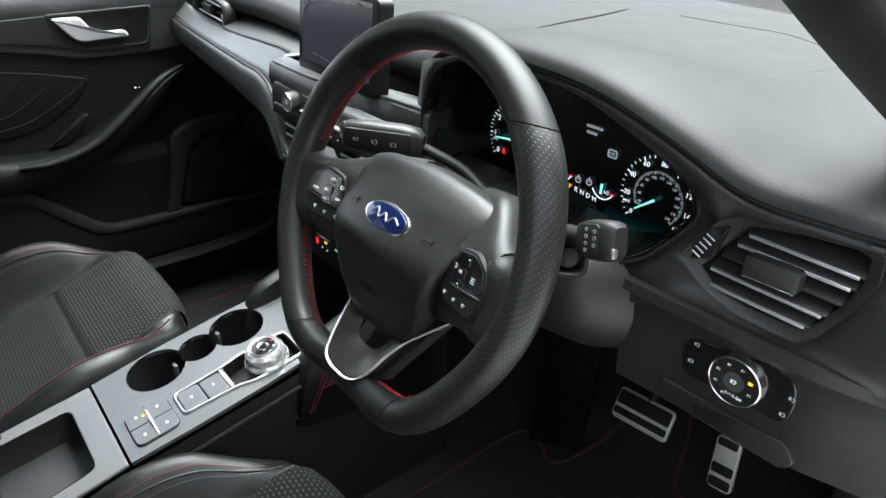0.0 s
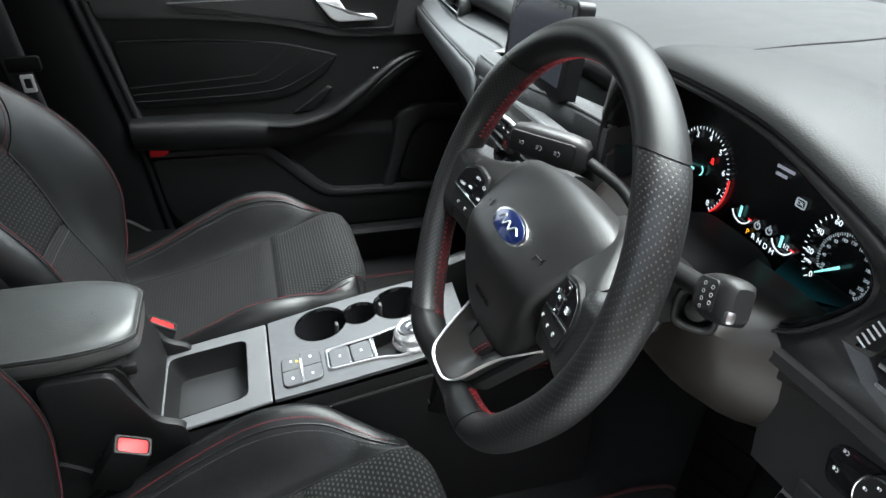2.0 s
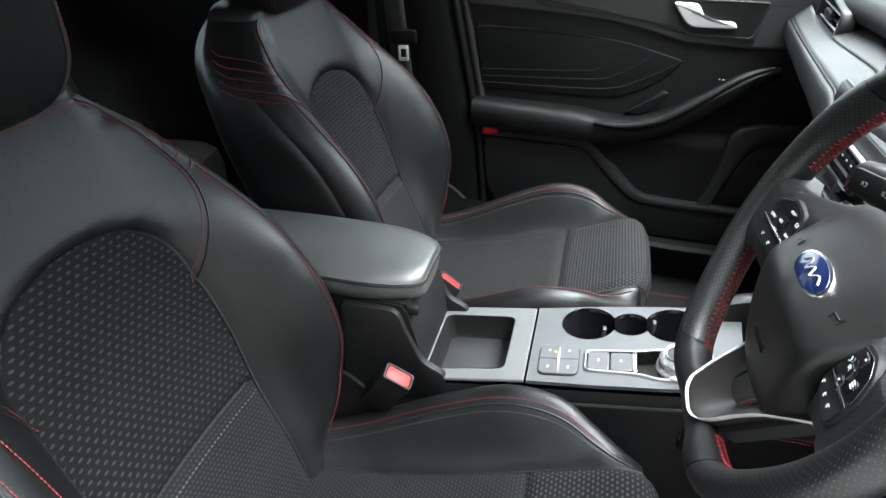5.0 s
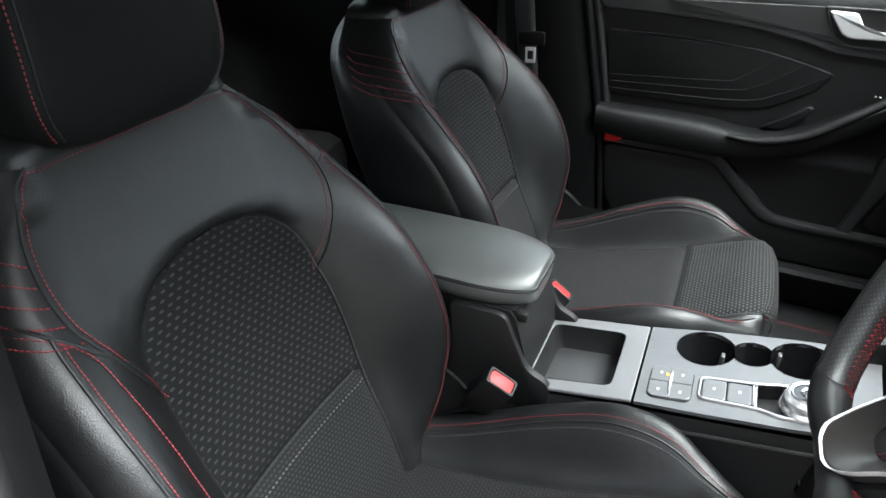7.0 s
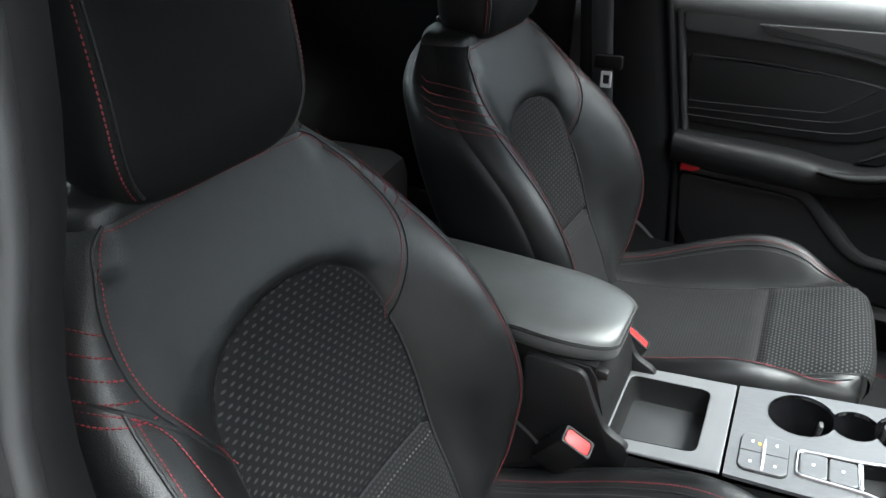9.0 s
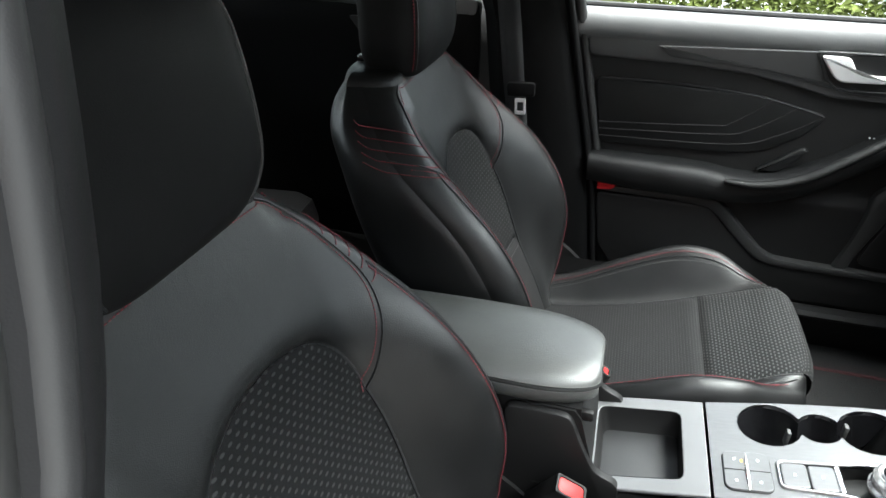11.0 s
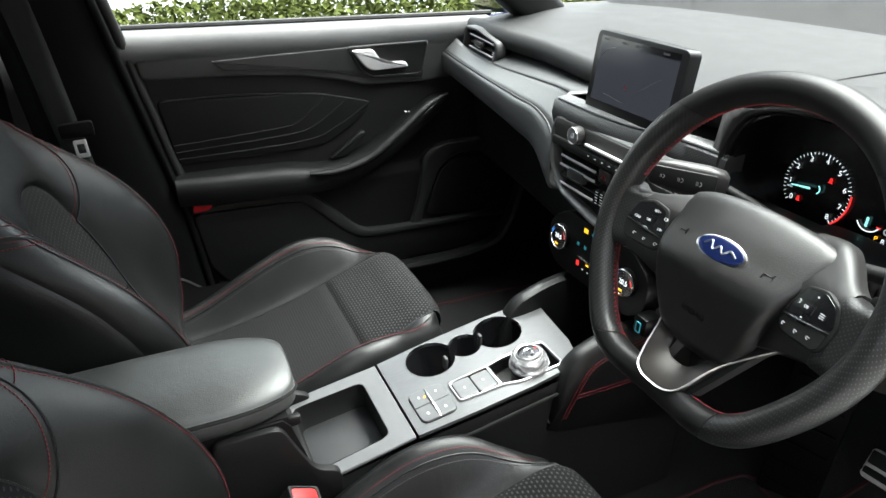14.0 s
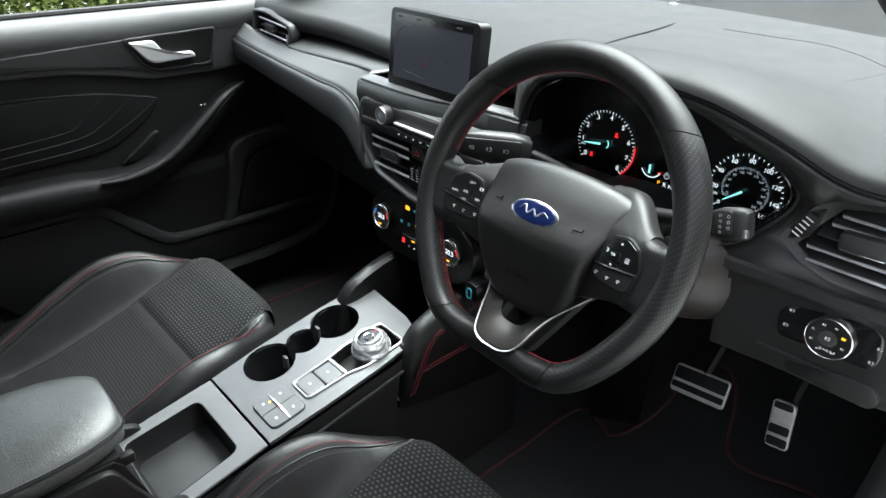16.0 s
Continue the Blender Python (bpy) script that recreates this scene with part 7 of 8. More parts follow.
def back_point(s, z, lift=0.0):
    """The front of the backrest at s metres from its middle line and height z."""
    w, b = back_w(z), back_b(z)
    a = abs(s)
    i0 = 0.125
    crest = w - 0.030
    if a <= i0:
        f = 0.006 * (a / i0) ** 2
    elif a <= crest:
        u = (a - i0) / max(1e-6, crest - i0)
        f = 0.006 + (b - 0.006) * (u * u * (3 - 2 * u)) if b > 0.006 else 0.006 * (1 - u)
    else:
        u = min(1.0, (a - crest) / (w - crest))
        bb = max(b, 0.0)
        f = bb - 0.050 * (1 - math.sqrt(max(0.0, 1 - u * u)))
    # the padded insert stands a little proud within its seam
    ih = insert_half(z)
    if a < ih:
        e = min(1.0, (ih - a) / 0.02)
        f += 0.007 * math.sqrt(max(0, 1 - (1 - e) ** 2)) - 0.003
        g = abs(z - CROSS)
        if g < 0.020:
            f -= 0.009 * (1 - g / 0.020) ** 2
    # the leather swells round the insert and rolls into its seam
    if z <= 0.74:
        d = a - ins_w(z)
    else:
        g = (a / 0.140) ** 2.3 + ((z - 0.74) / 0.109) ** 2.6
        d = (max(g, 0.0) ** 0.45 - 1) * 0.115
    if d > 0:
        f += 0.018 * (1 - math.exp(-d / 0.009)) * math.exp(-d / 0.07)
    return Vector((s, back_y(z) + f + lift, z))


cush_z = curve([-0.58, -0.45, -0.32, -0.195, -0.12, -0.075, -0.05], [0.412, 0.424, 0.455, 0.498, 0.530, 0.549, 0.553])
cush_b = curve([-0.58, -0.45, -0.33, -0.22, -0.15, -0.11, -0.08, -0.05], [0.030, 0.052, 0.082, 0.088, 0.055, 0.020, -0.004, -0.018])
cush_w = curve([-0.58, -0.40, -0.25, -0.15, -0.05], [0.22, 0.250, 0.258, 0.244, 0.192])
CI = 0.148


def cush_i(y):
    """Half the width of the fabric, narrowing to the front."""
    return CI - 0.012 * (max(0.0, y + 0.20) / 0.15) ** 2


def cush_point(s, y, lift=0.0):
    w, b, a = cush_w(y), cush_b(y), abs(s)
    crest = w - 0.030
    ci = cush_i(y)
    if a <= ci:
        f = 0.0
    elif a <= crest:
        u = (a - ci) / (crest - ci)
        f = b * (u * u * (3 - 2 * u))
    else:
        u = min(1.0, (a - crest) / (w - crest))
        f = b - 0.055 * (1 - math.sqrt(max(0.0, 1 - u * u)))
    if a < ci:
        e = min(1.0, (ci - a) / 0.02)
        f += 0.008 * math.sqrt(max(0, 1 - (1 - e) ** 2)) - 0.003
        g = abs(y + 0.193)
        if g < 0.016:
            f -= 0.008 * (1 - g / 0.016) ** 2
    return Vector((s, y, cush_z(y) + f + lift))


# thickness of the backrest from front to back, rounded off at its top
flank_depth = curve([0.36, 0.70, 0.85, 0.92, 0.95, 0.972], [0.125, 0.126, 0.131, 0.130, 0.117, 0.095])


def front_seat(name, label, group):
    t = thing(name, label, "car seat", (0, 0, 0), group)
    # backrest insert, a large upper pad and a lumbar pad under the cross seam
    up_z = list(np.linspace(CROSS, 0.74, 26)) + list(0.74 + (INS_TOP - 0.74) * np.sin(np.linspace(0.05, math.pi / 2 - 0.02, 20)))
    for nm, zs in (("back_insert", up_z), ("lumbar_insert", list(np.linspace(0.37, CROSS, 24)))):
        bm = bmesh.new()
        skin(bm, [[back_point(insert_half(z) * k, z) for k in np.linspace(-1, 1, 33)] for z in zs])
        part(nm, bm, FABRIC if nm == "back_insert" else FABRIC_RIB, t, "dotted black fabric insert" if nm == "back_insert" else "dark fabric lumbar pad")
    bm = bmesh.new()
    stitches(bm, [back_point(x, CROSS - 0.012, 0.0008) for x in np.linspace(-0.130, 0.130, 60)], 0.0072, 0.0034, 0.0011)
    part("seam_dashes", bm, GREY_THREAD, t)
    # shoulder panel, between the red seams, with the arch cut out by the insert
    zu = list(np.linspace(0.735, INS_TOP, 18)) + list(np.linspace(INS_TOP + 0.004, 0.972, 20))
    bm = bmesh.new()
    for sx in (-1, 1):
        skin(bm, [[back_point(sx * (insert_half(z) + (seam_w(z) - insert_half(z)) * k), z) for k in np.linspace(0, 1, 22)] for z in zu])
    bmesh.ops.remove_doubles(bm, verts=bm.verts, dist=0.0004)
    part("shoulder_panel", bm, LEATHER, t, "smooth black leather shoulder panel")
    # side bolsters
    for sx in (-1, 1):
        bm = bmesh.new()
        zz = list(np.linspace(0.37, 0.972, 50))

        def start(z):
            return insert_half(z) if z < 0.735 else seam_w(z)
        skin(bm, [[back_point(sx * (start(z) + (back_w(z) - start(z)) * k), z) for k in np.sin(np.linspace(0, math.pi / 2, 24))] for z in zz])
        part("back_bolster", bm, LEATHER, t, "black leather side bolster")
        # flank round to the back
        bm = bmesh.new()
        rows = []
        for z in zz:
            w = back_w(z)
            p = back_point(sx * w, z)
            yb = back_y(z) - flank_depth(z)
            rows.append([(p.x, p.y, z), (sx * (w + 0.006), p.y - 0.02, z), (sx * (w + 0.007), (p.y + yb) / 2, z), (sx * (w - 0.004), yb + 0.03, z), (sx * (w - 0.03), yb + 0.006, z), (sx * (w - 0.08), yb, z), (0, yb - 0.006, z)])
        skin(bm, [[tuple(q) for q in smooth_line(r, 19)] for r in rows])
        part("back_flank", bm, LEATHER, t)
        # red top seam, piping and the ladder of stitches on the shoulder
        bm = bmesh.new()
        line = [back_point(sx * (seam_w(z) - 0.006), z, 0.0012) for z in np.linspace(0.738, 0.968, 70)] + ([back_point(s, 0.968, 0.0014) for s in np.linspace(seam_w(0.968) - 0.006, 0, 16)] if sx > 0 else [back_point(s, 0.968, 0.0014) for s in np.linspace(-seam_w(0.968) + 0.006, 0, 16)])
        stitches(bm, line, 0.0048, 0.0034, 0.00072)
        outer_line = [back_point(sx * (back_w(z) - 0.034), z, 0.0012) for z in np.linspace(0.45, 0.868, 80)]
        stitches(bm, outer_line, 0.0048, 0.0034, 0.00072)
        if sx > 0:
            inner_seam = [back_point(0.196, z, 0.0012) for z in np.linspace(0.45, 0.835, 70)]
            inner_seam += [back_point(x, z, 0.0014) for x, z in ((0.199, 0.846), (0.206, 0.856), (0.215, 0.864), (0.226, 0.870), (0.236, 0.873))]
            stitches(bm, inner_seam, 0.0048, 0.0034, 0.00072)
        for k in range(5):
            z0 = 0.852 + 0.0145 * k
            line = [back_point(sx * s, z0 + 0.03 * u, 0.0012) for u, s in zip(np.linspace(0, 0.45, 8), np.linspace(seam_w(z0) + 0.003, back_w(z0 + 0.012) - 0.002, 8))]
            z1 = z0 + 0.014
            w = back_w(z1)
            yf, yb = back_point(sx * w, z1).y, back_y(z1) - 0.09
            line += smooth_line([(sx * (w + 0.008), yf - 0.02, z1 + 0.004), (sx * (w + 0.009), (yf + yb) / 2, z1 + 0.010), (sx * (w + 0.006), yb + 0.02, z1 + 0.016)], 8)
            stitches(bm, line, 0.0048, 0.0037, 0.00095)
        part("red_stitching", bm, SEAT_THREAD, t, "red seam stitching")
        bm = bmesh.new()
        rod(bm, [back_point(sx * seam_w(z), z, 0.0006) for z in np.linspace(0.738, 0.972, 60)], 0.0016, 6)
        rod(bm, [back_point(sx * (insert_half(z) + 0.001), z, -0.001) for z in np.linspace(0.44, INS_TOP - 0.0005, 70)], 0.0022, 6)
        rod(bm, [back_point(sx * (back_w(z) - 0.028), z, 0.0004) for z in np.linspace(0.45, 0.868, 60)], 0.0019, 6)
        if sx > 0:
            rod(bm, smooth_line([back_point(x, z, 0.0004) for x, z in ((0.236, 0.882), (0.222, 0.874), (0.205, 0.858), (0.187, 0.836), (0.170, 0.812), (0.158, 0.792))], 24), 0.0022, 6)
        part("piping", bm, LEATHER_SOFT, t)
    # top of the backrest, rolled in from the ring of front, flanks and back
    zt = 0.972
    wt = back_w(zt)
    yb = back_y(zt) - flank_depth(zt)
    ring = [back_point(wt * k, zt) for k in np.linspace(-1, 1, 25)]
    side_pts = smooth_line([(wt, ring[-1].y, zt), (wt + 0.006, ring[-1].y - 0.02, zt), (wt + 0.007, (ring[-1].y + yb) / 2, zt), (wt - 0.004, yb + 0.03, zt), (wt - 0.03, yb + 0.006, zt), (wt - 0.08, yb, zt), (0, yb - 0.006, zt)], 19)
    ring = ring + side_pts[1:] + [Vector((-p.x, p.y, p.z)) for p in reversed(side_pts[1:-1])]
    mid = Vector((0, (back_point(0, zt).y + yb) / 2, zt))
    bm = bmesh.new()
    skin(bm, [[Vector((mid.x + (p.x - mid.x) * k, mid.y + (p.y - mid.y) * k, zt + dz)) for p in ring] for dz, k in ((0.0, 1.0), (0.006, 0.985), (0.012, 0.955), (0.017, 0.90), (0.020, 0.82), (0.0215, 0.6), (0.022, 0.3), (0.022, 0.05))], close_u=True)
    part("back_top", bm, LEATHER, t)
    # fabric cross seam low on the insert
    bm = bmesh.new()
    rod(bm, [back_point(s, CROSS, -0.001) for s in np.linspace(-0.132, 0.132, 24)], 0.003, 6)
    part("insert_seam", bm, LEATHER_SOFT, t)

    # cushion: insert in two pads, bolsters, front lip, skirt
    for nm, y0, y1 in (("cushion_insert", -0.56, -0.193), ("thigh_insert", -0.193, -0.05)):
        bm = bmesh.new()
        rows = [[cush_point(cush_i(y) * k, y) for k in np.linspace(-1, 1, 31)] for y in np.linspace(y0, y1, 28)]
        if nm == "thigh_insert":
            for dy, dz, k in ((0.012, -0.001, 0.985), (0.022, -0.006, 0.965), (0.030, -0.018, 0.94), (0.034, -0.036, 0.92), (0.030, -0.06, 0.90)):
                rows.append([Vector((s * k, -0.05 + dy - 0.014 * (s / CI) ** 4, cush_point(s, -0.05).z + dz)) for s in np.linspace(-cush_i(-0.05), cush_i(-0.05), 31)])
        skin(bm, rows)
        part(nm, bm, FABRIC_FINE if nm == "thigh_insert" else FABRIC_RIB, t, "dotted black fabric pad")
    for sx in (-1, 1):
        bm = bmesh.new()
        ys = list(np.linspace(-0.58, -0.05, 44))
        rows = []
        for y in ys:
            w = cush_w(y)
            row = [cush_point(sx * (cush_i(y) + (w - cush_i(y)) * k), y) for k in np.sin(np.linspace(0, math.pi / 2, 22))]
            e = row[-1]
            row += [Vector((sx * (w + 0.004), y, e.z - 0.02)), Vector((sx * (w + 0.002), y, e.z - 0.05))]
            rows.append(row)
        last = rows[-1]
        for dy, dz, k in ((0.006, -0.006, 0.98), (0.010, -0.02, 0.955), (0.010, -0.045, 0.94)):
            rows.append([Vector((sx * (CI * 0.95 + (abs(p.x) - CI * 0.95) * k), p.y + dy, p.z + dz)) for p in last])
        skin(bm, rows)
        part("cushion_bolster", bm, LEATHER, t, "black leather cushion bolster")
        bm = bmesh.new()
        stitches(bm, [cush_point(sx * (cush_w(y) - 0.044), y, 0.0012) for y in np.linspace(-0.50, -0.07, 80)], 0.0048, 0.0034, 0.00072)
        part("red_stitching", bm, SEAT_THREAD, t, "red seam stitching")
        bm = bmesh.new()
        stitches(bm, [cush_point(sx * (cush_w(y) - 0.056), y, 0.0010) for y in np.linspace(-0.50, -0.07, 80)], 0.0048, 0.0034, 0.0007)
        part("stitching", bm, GREY_THREAD, t)
        bm = bmesh.new()
        rod(bm, [cush_point(sx * (cush_w(y) - 0.050), y, 0.0002) for y in np.linspace(-0.50, -0.06, 60)], 0.0016, 6)
        rod(bm, [cush_point(sx * (cush_i(y) + 0.001), y, -0.001) for y in np.linspace(-0.55, -0.05, 50)], 0.0022, 6)
        part("piping", bm, LEATHER_SOFT, t)
    bm = bmesh.new()
    rows = []
    for z, k in ((0.50, 1.0), (0.44, 1.0), (0.38, 0.97), (0.34, 0.93), (0.29, 0.92)):
        rows.append([(0.235 * k * sgn_pow(math.cos(q), 0.25), -0.31 + (0.265 * k) * sgn_pow(math.sin(q), 0.25), z) for q in [2 * math.pi * j / 44 for j in range(44)]])
    skin(bm, rows, close_u=True)
    part("seat_base", bm, PLASTIC_DARK, t, "black plastic seat base")
    # recliner hinge covers
    for sx in (-1, 1):
        bm = bmesh.new()
        slab(bm, chamfer([(-0.62, 0.40), (-0.46, 0.40), (-0.43, 0.47), (-0.50, 0.53), (-0.60, 0.53)], 0.03), plane_frame((sx * 0.245, 0, 0), (0, 1, 0), (0, 0, 1)), sx * 0.014, 0.0)
        part("hinge_cover", bm, PLASTIC, t)
    # headrest
    def head_ring(u, grow=0.0):
        z = 0.974 + 0.240 * u
        e = max(0.0, 1 - (1 - min(1, u / 0.30)) ** 2) ** 0.5 if u < 0.30 else (max(0.0, 1 - ((u - 0.72) / 0.28) ** 2) ** 0.5 if u > 0.72 else 1.0)
        e = 0.62 + 0.38 * e
        w, d = 0.136 * e * (1 - 0.12 * u * u) + grow, 0.058 * e + grow
        return z, w, d, -0.787 + 0.03 * u - 0.055 * u * u
    hr = bmesh.new()
    rows = []
    for u in list(0.30 * (1 - np.cos(np.linspace(0, math.pi / 2, 9)))) + list(np.linspace(0.36, 0.72, 8)) + list(np.linspace(0.76, 1, 8)):
        z, w, d, cy = head_ring(u)
        rows.append([(w * sgn_pow(math.cos(q), 0.38), cy + d * sgn_pow(math.sin(q), 0.55), z) for q in [2 * math.pi * j / 48 for j in range(48)]])
    solid(hr, rows)
    h_ = part("headrest", hr, HEAD_CLOTH, t, "matt black padded headrest")
    for sx in (-1, 1):
        q0 = math.acos(0.66)
        line = []
        for u in np.linspace(0.06, 0.93, 40):
            z, w, d, cy = head_ring(u, 0.0008)
            line.append((sx * w * math.cos(q0) ** 0.38, cy + d * math.sin(q0) ** 0.55, z))
        bm = bmesh.new()
        stitches(bm, [(x + sx * 0.006, y - 0.003, z) for x, y, z in line], 0.0052, 0.0036, 0.001)
        part("red_stitching", bm, SEAT_THREAD, h_, "red seam stitching")
        bm = bmesh.new()
        rod(bm, line, 0.0018, 6)
        part("piping", bm, LEATHER_SOFT, h_)
        bm = bmesh.new()
        rod(bm, [(sx * 0.062, -0.826, 0.99), (sx * 0.062, -0.812, 1.05)], 0.0065, 10)
        part("headrest_post", bm, CHROME, t, "chrome headrest post")
        bm = bmesh.new()
        block(bm, (sx * 0.062, -0.836, 0.997), (0.048, 0.030, 0.012), 0.004)
        part("post_guide", bm, GLOSS, t, "glossy black post guide")
    return t


driver_seat = front_seat("driver_seat", "black leather and dotted fabric driver seat with red stitching", "front seats")
driver_seat.location = (0.3555, 0, 0)
passenger_seat = copy_thing(driver_seat, Matrix.Translation((-0.360, 0, 0)))
passenger_seat.name = "passenger_seat"
tagged(passenger_seat, "black leather and dotted fabric passenger seat with red stitching")


def buckle(at, lean, label):
    t = thing("belt_buckle", label, "belt buckle", group="belt buckles")
    m = Matrix.Translation(at) @ Matrix.Rotation(radians(lean), 4, "Y") @ Matrix.Rotation(radians(-30), 4, "X")
    bm = bmesh.new()
    block(bm, (0, 0, -0.036), (0.030, 0.050, 0.085), 0.007, None)
    bmesh.ops.transform(bm, matrix=m, verts=bm.verts)
    part("housing", bm, PLASTIC, t)
    # dark bezel round the button, which is an octagon let into it
    top = m @ Matrix.Translation((0.0, 0.0, 0.005))
    bm = bmesh.new()
    octagon = chamfer([(-0.0105, -0.0195), (0.0105, -0.0195), (0.0105, 0.0195), (-0.0105, 0.0195)], 0.006, 3)
    frame_ring(bm, chamfer([(-0.014, -0.0235), (0.014, -0.0235), (0.014, 0.0235), (-0.014, 0.0235)], 0.005), octagon, top, 0.005, 0.001)
    part("bezel", bm, PLASTIC_DARK, t)
    bm = bmesh.new()
    slab(bm, [(x * 0.98, y * 0.98) for x, y in octagon], top, 0.0042, 0.001)
    part("release_button", bm, RED, t, "red release button")
    bm = bmesh.new()
    rod(bm, smooth_line([m @ Vector((0, 0, -0.06)), m @ Vector((0, -0.01, -0.12)), m @ Vector((0, -0.05, -0.2))], 8), 0.012, 8, flat=0.4)
    part("stalk", bm, PLASTIC_DARK, t)


buckle((0.140, -0.402, 0.560), 12, "black seat-belt buckle with red button by the driver seat")
buckle((-0.125, -0.385, 0.560), -12, "black seat-belt buckle with red button by the passenger seat")

# ---- rear bench ----
bench = thing("rear_bench", "dark fabric rear bench seat", "rear seat")
bm = bmesh.new()
rows = []
for y, z in ((-1.62, 0.50), (-1.5, 0.51), (-1.3, 0.525), (-1.2, 0.53), (-1.16, 0.515), (-1.145, 0.47), (-1.15, 0.34)):
    rows.append([(x, y, z - 0.02 * math.exp(-((abs(x) - 0.35) / 0.15) ** 2) + 0.006 * math.cos(x * 18)) for x in np.linspace(-0.66, 0.66, 40)])
skin(bm, rows)
part("cushion", bm, FABRIC_RIB, bench)
bm = bmesh.new()
rows = []
for y, z in ((-1.50, 0.50), (-1.56, 0.62), (-1.62, 0.80), (-1.66, 0.95), (-1.70, 1.0), (-1.76, 1.0)):
    rows.append([(x, y - 0.02 * math.exp(-((abs(x) - 0.35) / 0.15) ** 2), z) for x in np.linspace(-0.66, 0.66, 40)])
skin(bm, rows)
part("backrest", bm, FABRIC_RIB, bench)


# ---- passenger door ----
door = thing("door_1", "black passenger door panel with silver handle, closed", "door", kind="structure")


def door_x(y, z):
    """The inner face of the door panel."""
    x = -0.745
    x += 0.010 * math.exp(-((z - 0.98) / 0.05) ** 2)
    if z < 0.66:
        x += 0.012
    return x


def door_edge(z):
    return -0.54 + (1.045 - z) * 0.23 - 0.12 * max(0, 0.62 - z) + 0.006


bm = bmesh.new()
zs = list(np.linspace(0.38, 1.0, 44)) + [1.012, 1.020, 1.024]
rows = []
for z in zs:
    r = 0.0 if z < 1.005 else (z - 1.005) * 1.2
    rows.append([(door_x(y, z) - r, y, z) for y in np.linspace(door_edge(z), 0.52, 60)])
skin(bm, rows)
p_ = part("door_panel", bm, PLASTIC, door)
p_.modifiers.new("thick", "SOLIDIFY").thickness = 0.01
# upper roll under the glass
bm = bmesh.new()
rows = []
for y in np.linspace(-0.535, 0.34, 30):
    rows.append([(-0.790, y, 1.022), (-0.775, y, 1.028), (-0.757, y, 1.026), (-0.741, y, 1.016), (-0.733, y, 1.000), (-0.731, y, 0.985), (-0.735, y, 0.968), (-0.748, y, 0.955)])
skin(bm, rows)
part("window_sill", bm, SILL, door, "grey soft-touch window sill")
bm = bmesh.new()
rod(bm, [(-0.792, y, 1.030) for y in np.linspace(-0.545, 0.36, 12)], 0.007, 8)
part("window_seal", bm, SEAL, door)
bm = bmesh.new()
skin(bm, [[(-0.80 + 0.28 * max(0, z - 1.03), y, z) for y in np.linspace(-0.56, 0.42, 6)] for z in (1.0, 1.1, 1.25, 1.39)])
g = part("pane", bm, GLASS, door)
g.visible_shadow = False
bm = bmesh.new()
skin(bm, [[(-0.90 + 0.05 * ((z - 0.7) * 3) ** 2, y, z) for y in np.linspace(-0.57, 0.62, 6)] for z in (0.3, 0.5, 0.7, 0.9, 1.02)])
o_ = part("outer_skin", bm, PAINT, door)
o_.modifiers.new("thick", "SOLIDIFY").thickness = 0.004
bm = bmesh.new()
rod(bm, [(-0.79 + 0.28 * max(0, z - 1.03), -0.552 - 0.06 * (z - 1.0), z) for z in np.linspace(1.0, 1.42, 8)], 0.014, 8, flat=1.6)
part("window_frame", bm, PAINT, door, "dark blue window frame")

DP = plane_frame((-0.745, 0, 0), (0, 1, 0), (0, 0, 1))  # x forward, y up, z into the cabin


def ribbon(top, low, z, lift, name, material, label=""):
    """A raised strip on the door between two lines, with rounded edges."""
    a, b = smooth_line([(x, y, 0) for x, y in top], 48), smooth_line([(x, y, 0) for x, y in low], 48)
    bm = bmesh.new()
    rows = []
    for t, h in ((-0.02, 0.0), (0.0, 0.7), (0.10, 0.95), (0.25, 1.0), (0.75, 1.0), (0.90, 0.95), (1.0, 0.7), (1.02, 0.0)):
        rows.append([DP @ (p.lerp(q, t) + Vector((0, 0, z + lift * h))) for p, q in zip(a, b)])
    skin(bm, rows)
    return part(name, bm, material, door, label)


def on_door(outline, depth, bevel, name, material, z=0.0, label="", parent=None):
    bm = bmesh.new()
    slab(bm, outline, DP @ Matrix.Translation((0, 0, z)), depth, bevel, 3)
    return part(name, bm, material, parent or door, label)


BLADE = dotted("blade_weave", (0.016, 0.0165, 0.017), (0.075, 0.077, 0.079), 0.006, 0.0036, 0.34, 0.26, 0.42, 0.3)
# soft upper panel down to its curved lower edge, with the decor blade on it
on_door(chamfer([(-0.505, 0.995), (0.36, 0.995), (0.40, 0.90), (0.14, 0.882), (0.0, 0.884), (-0.06, 0.900), (-0.16, 0.918), (-0.30, 0.928), (-0.495, 0.932)], 0.014), 0.011, 0.005, "upper_pad", PLASTIC_GREY, 0.0, "grey soft-touch upper panel")
on_door(chamfer([(-0.354, 0.964), (-0.20, 0.970), (-0.044, 0.976), (0.156, 0.978), (0.144, 0.892), (0.034, 0.897), (-0.085, 0.922), (-0.200, 0.934), (-0.325, 0.941)], 0.008), 0.006, 0.003, "decor_blade", BLADE, 0.010, "dark patterned decor blade")
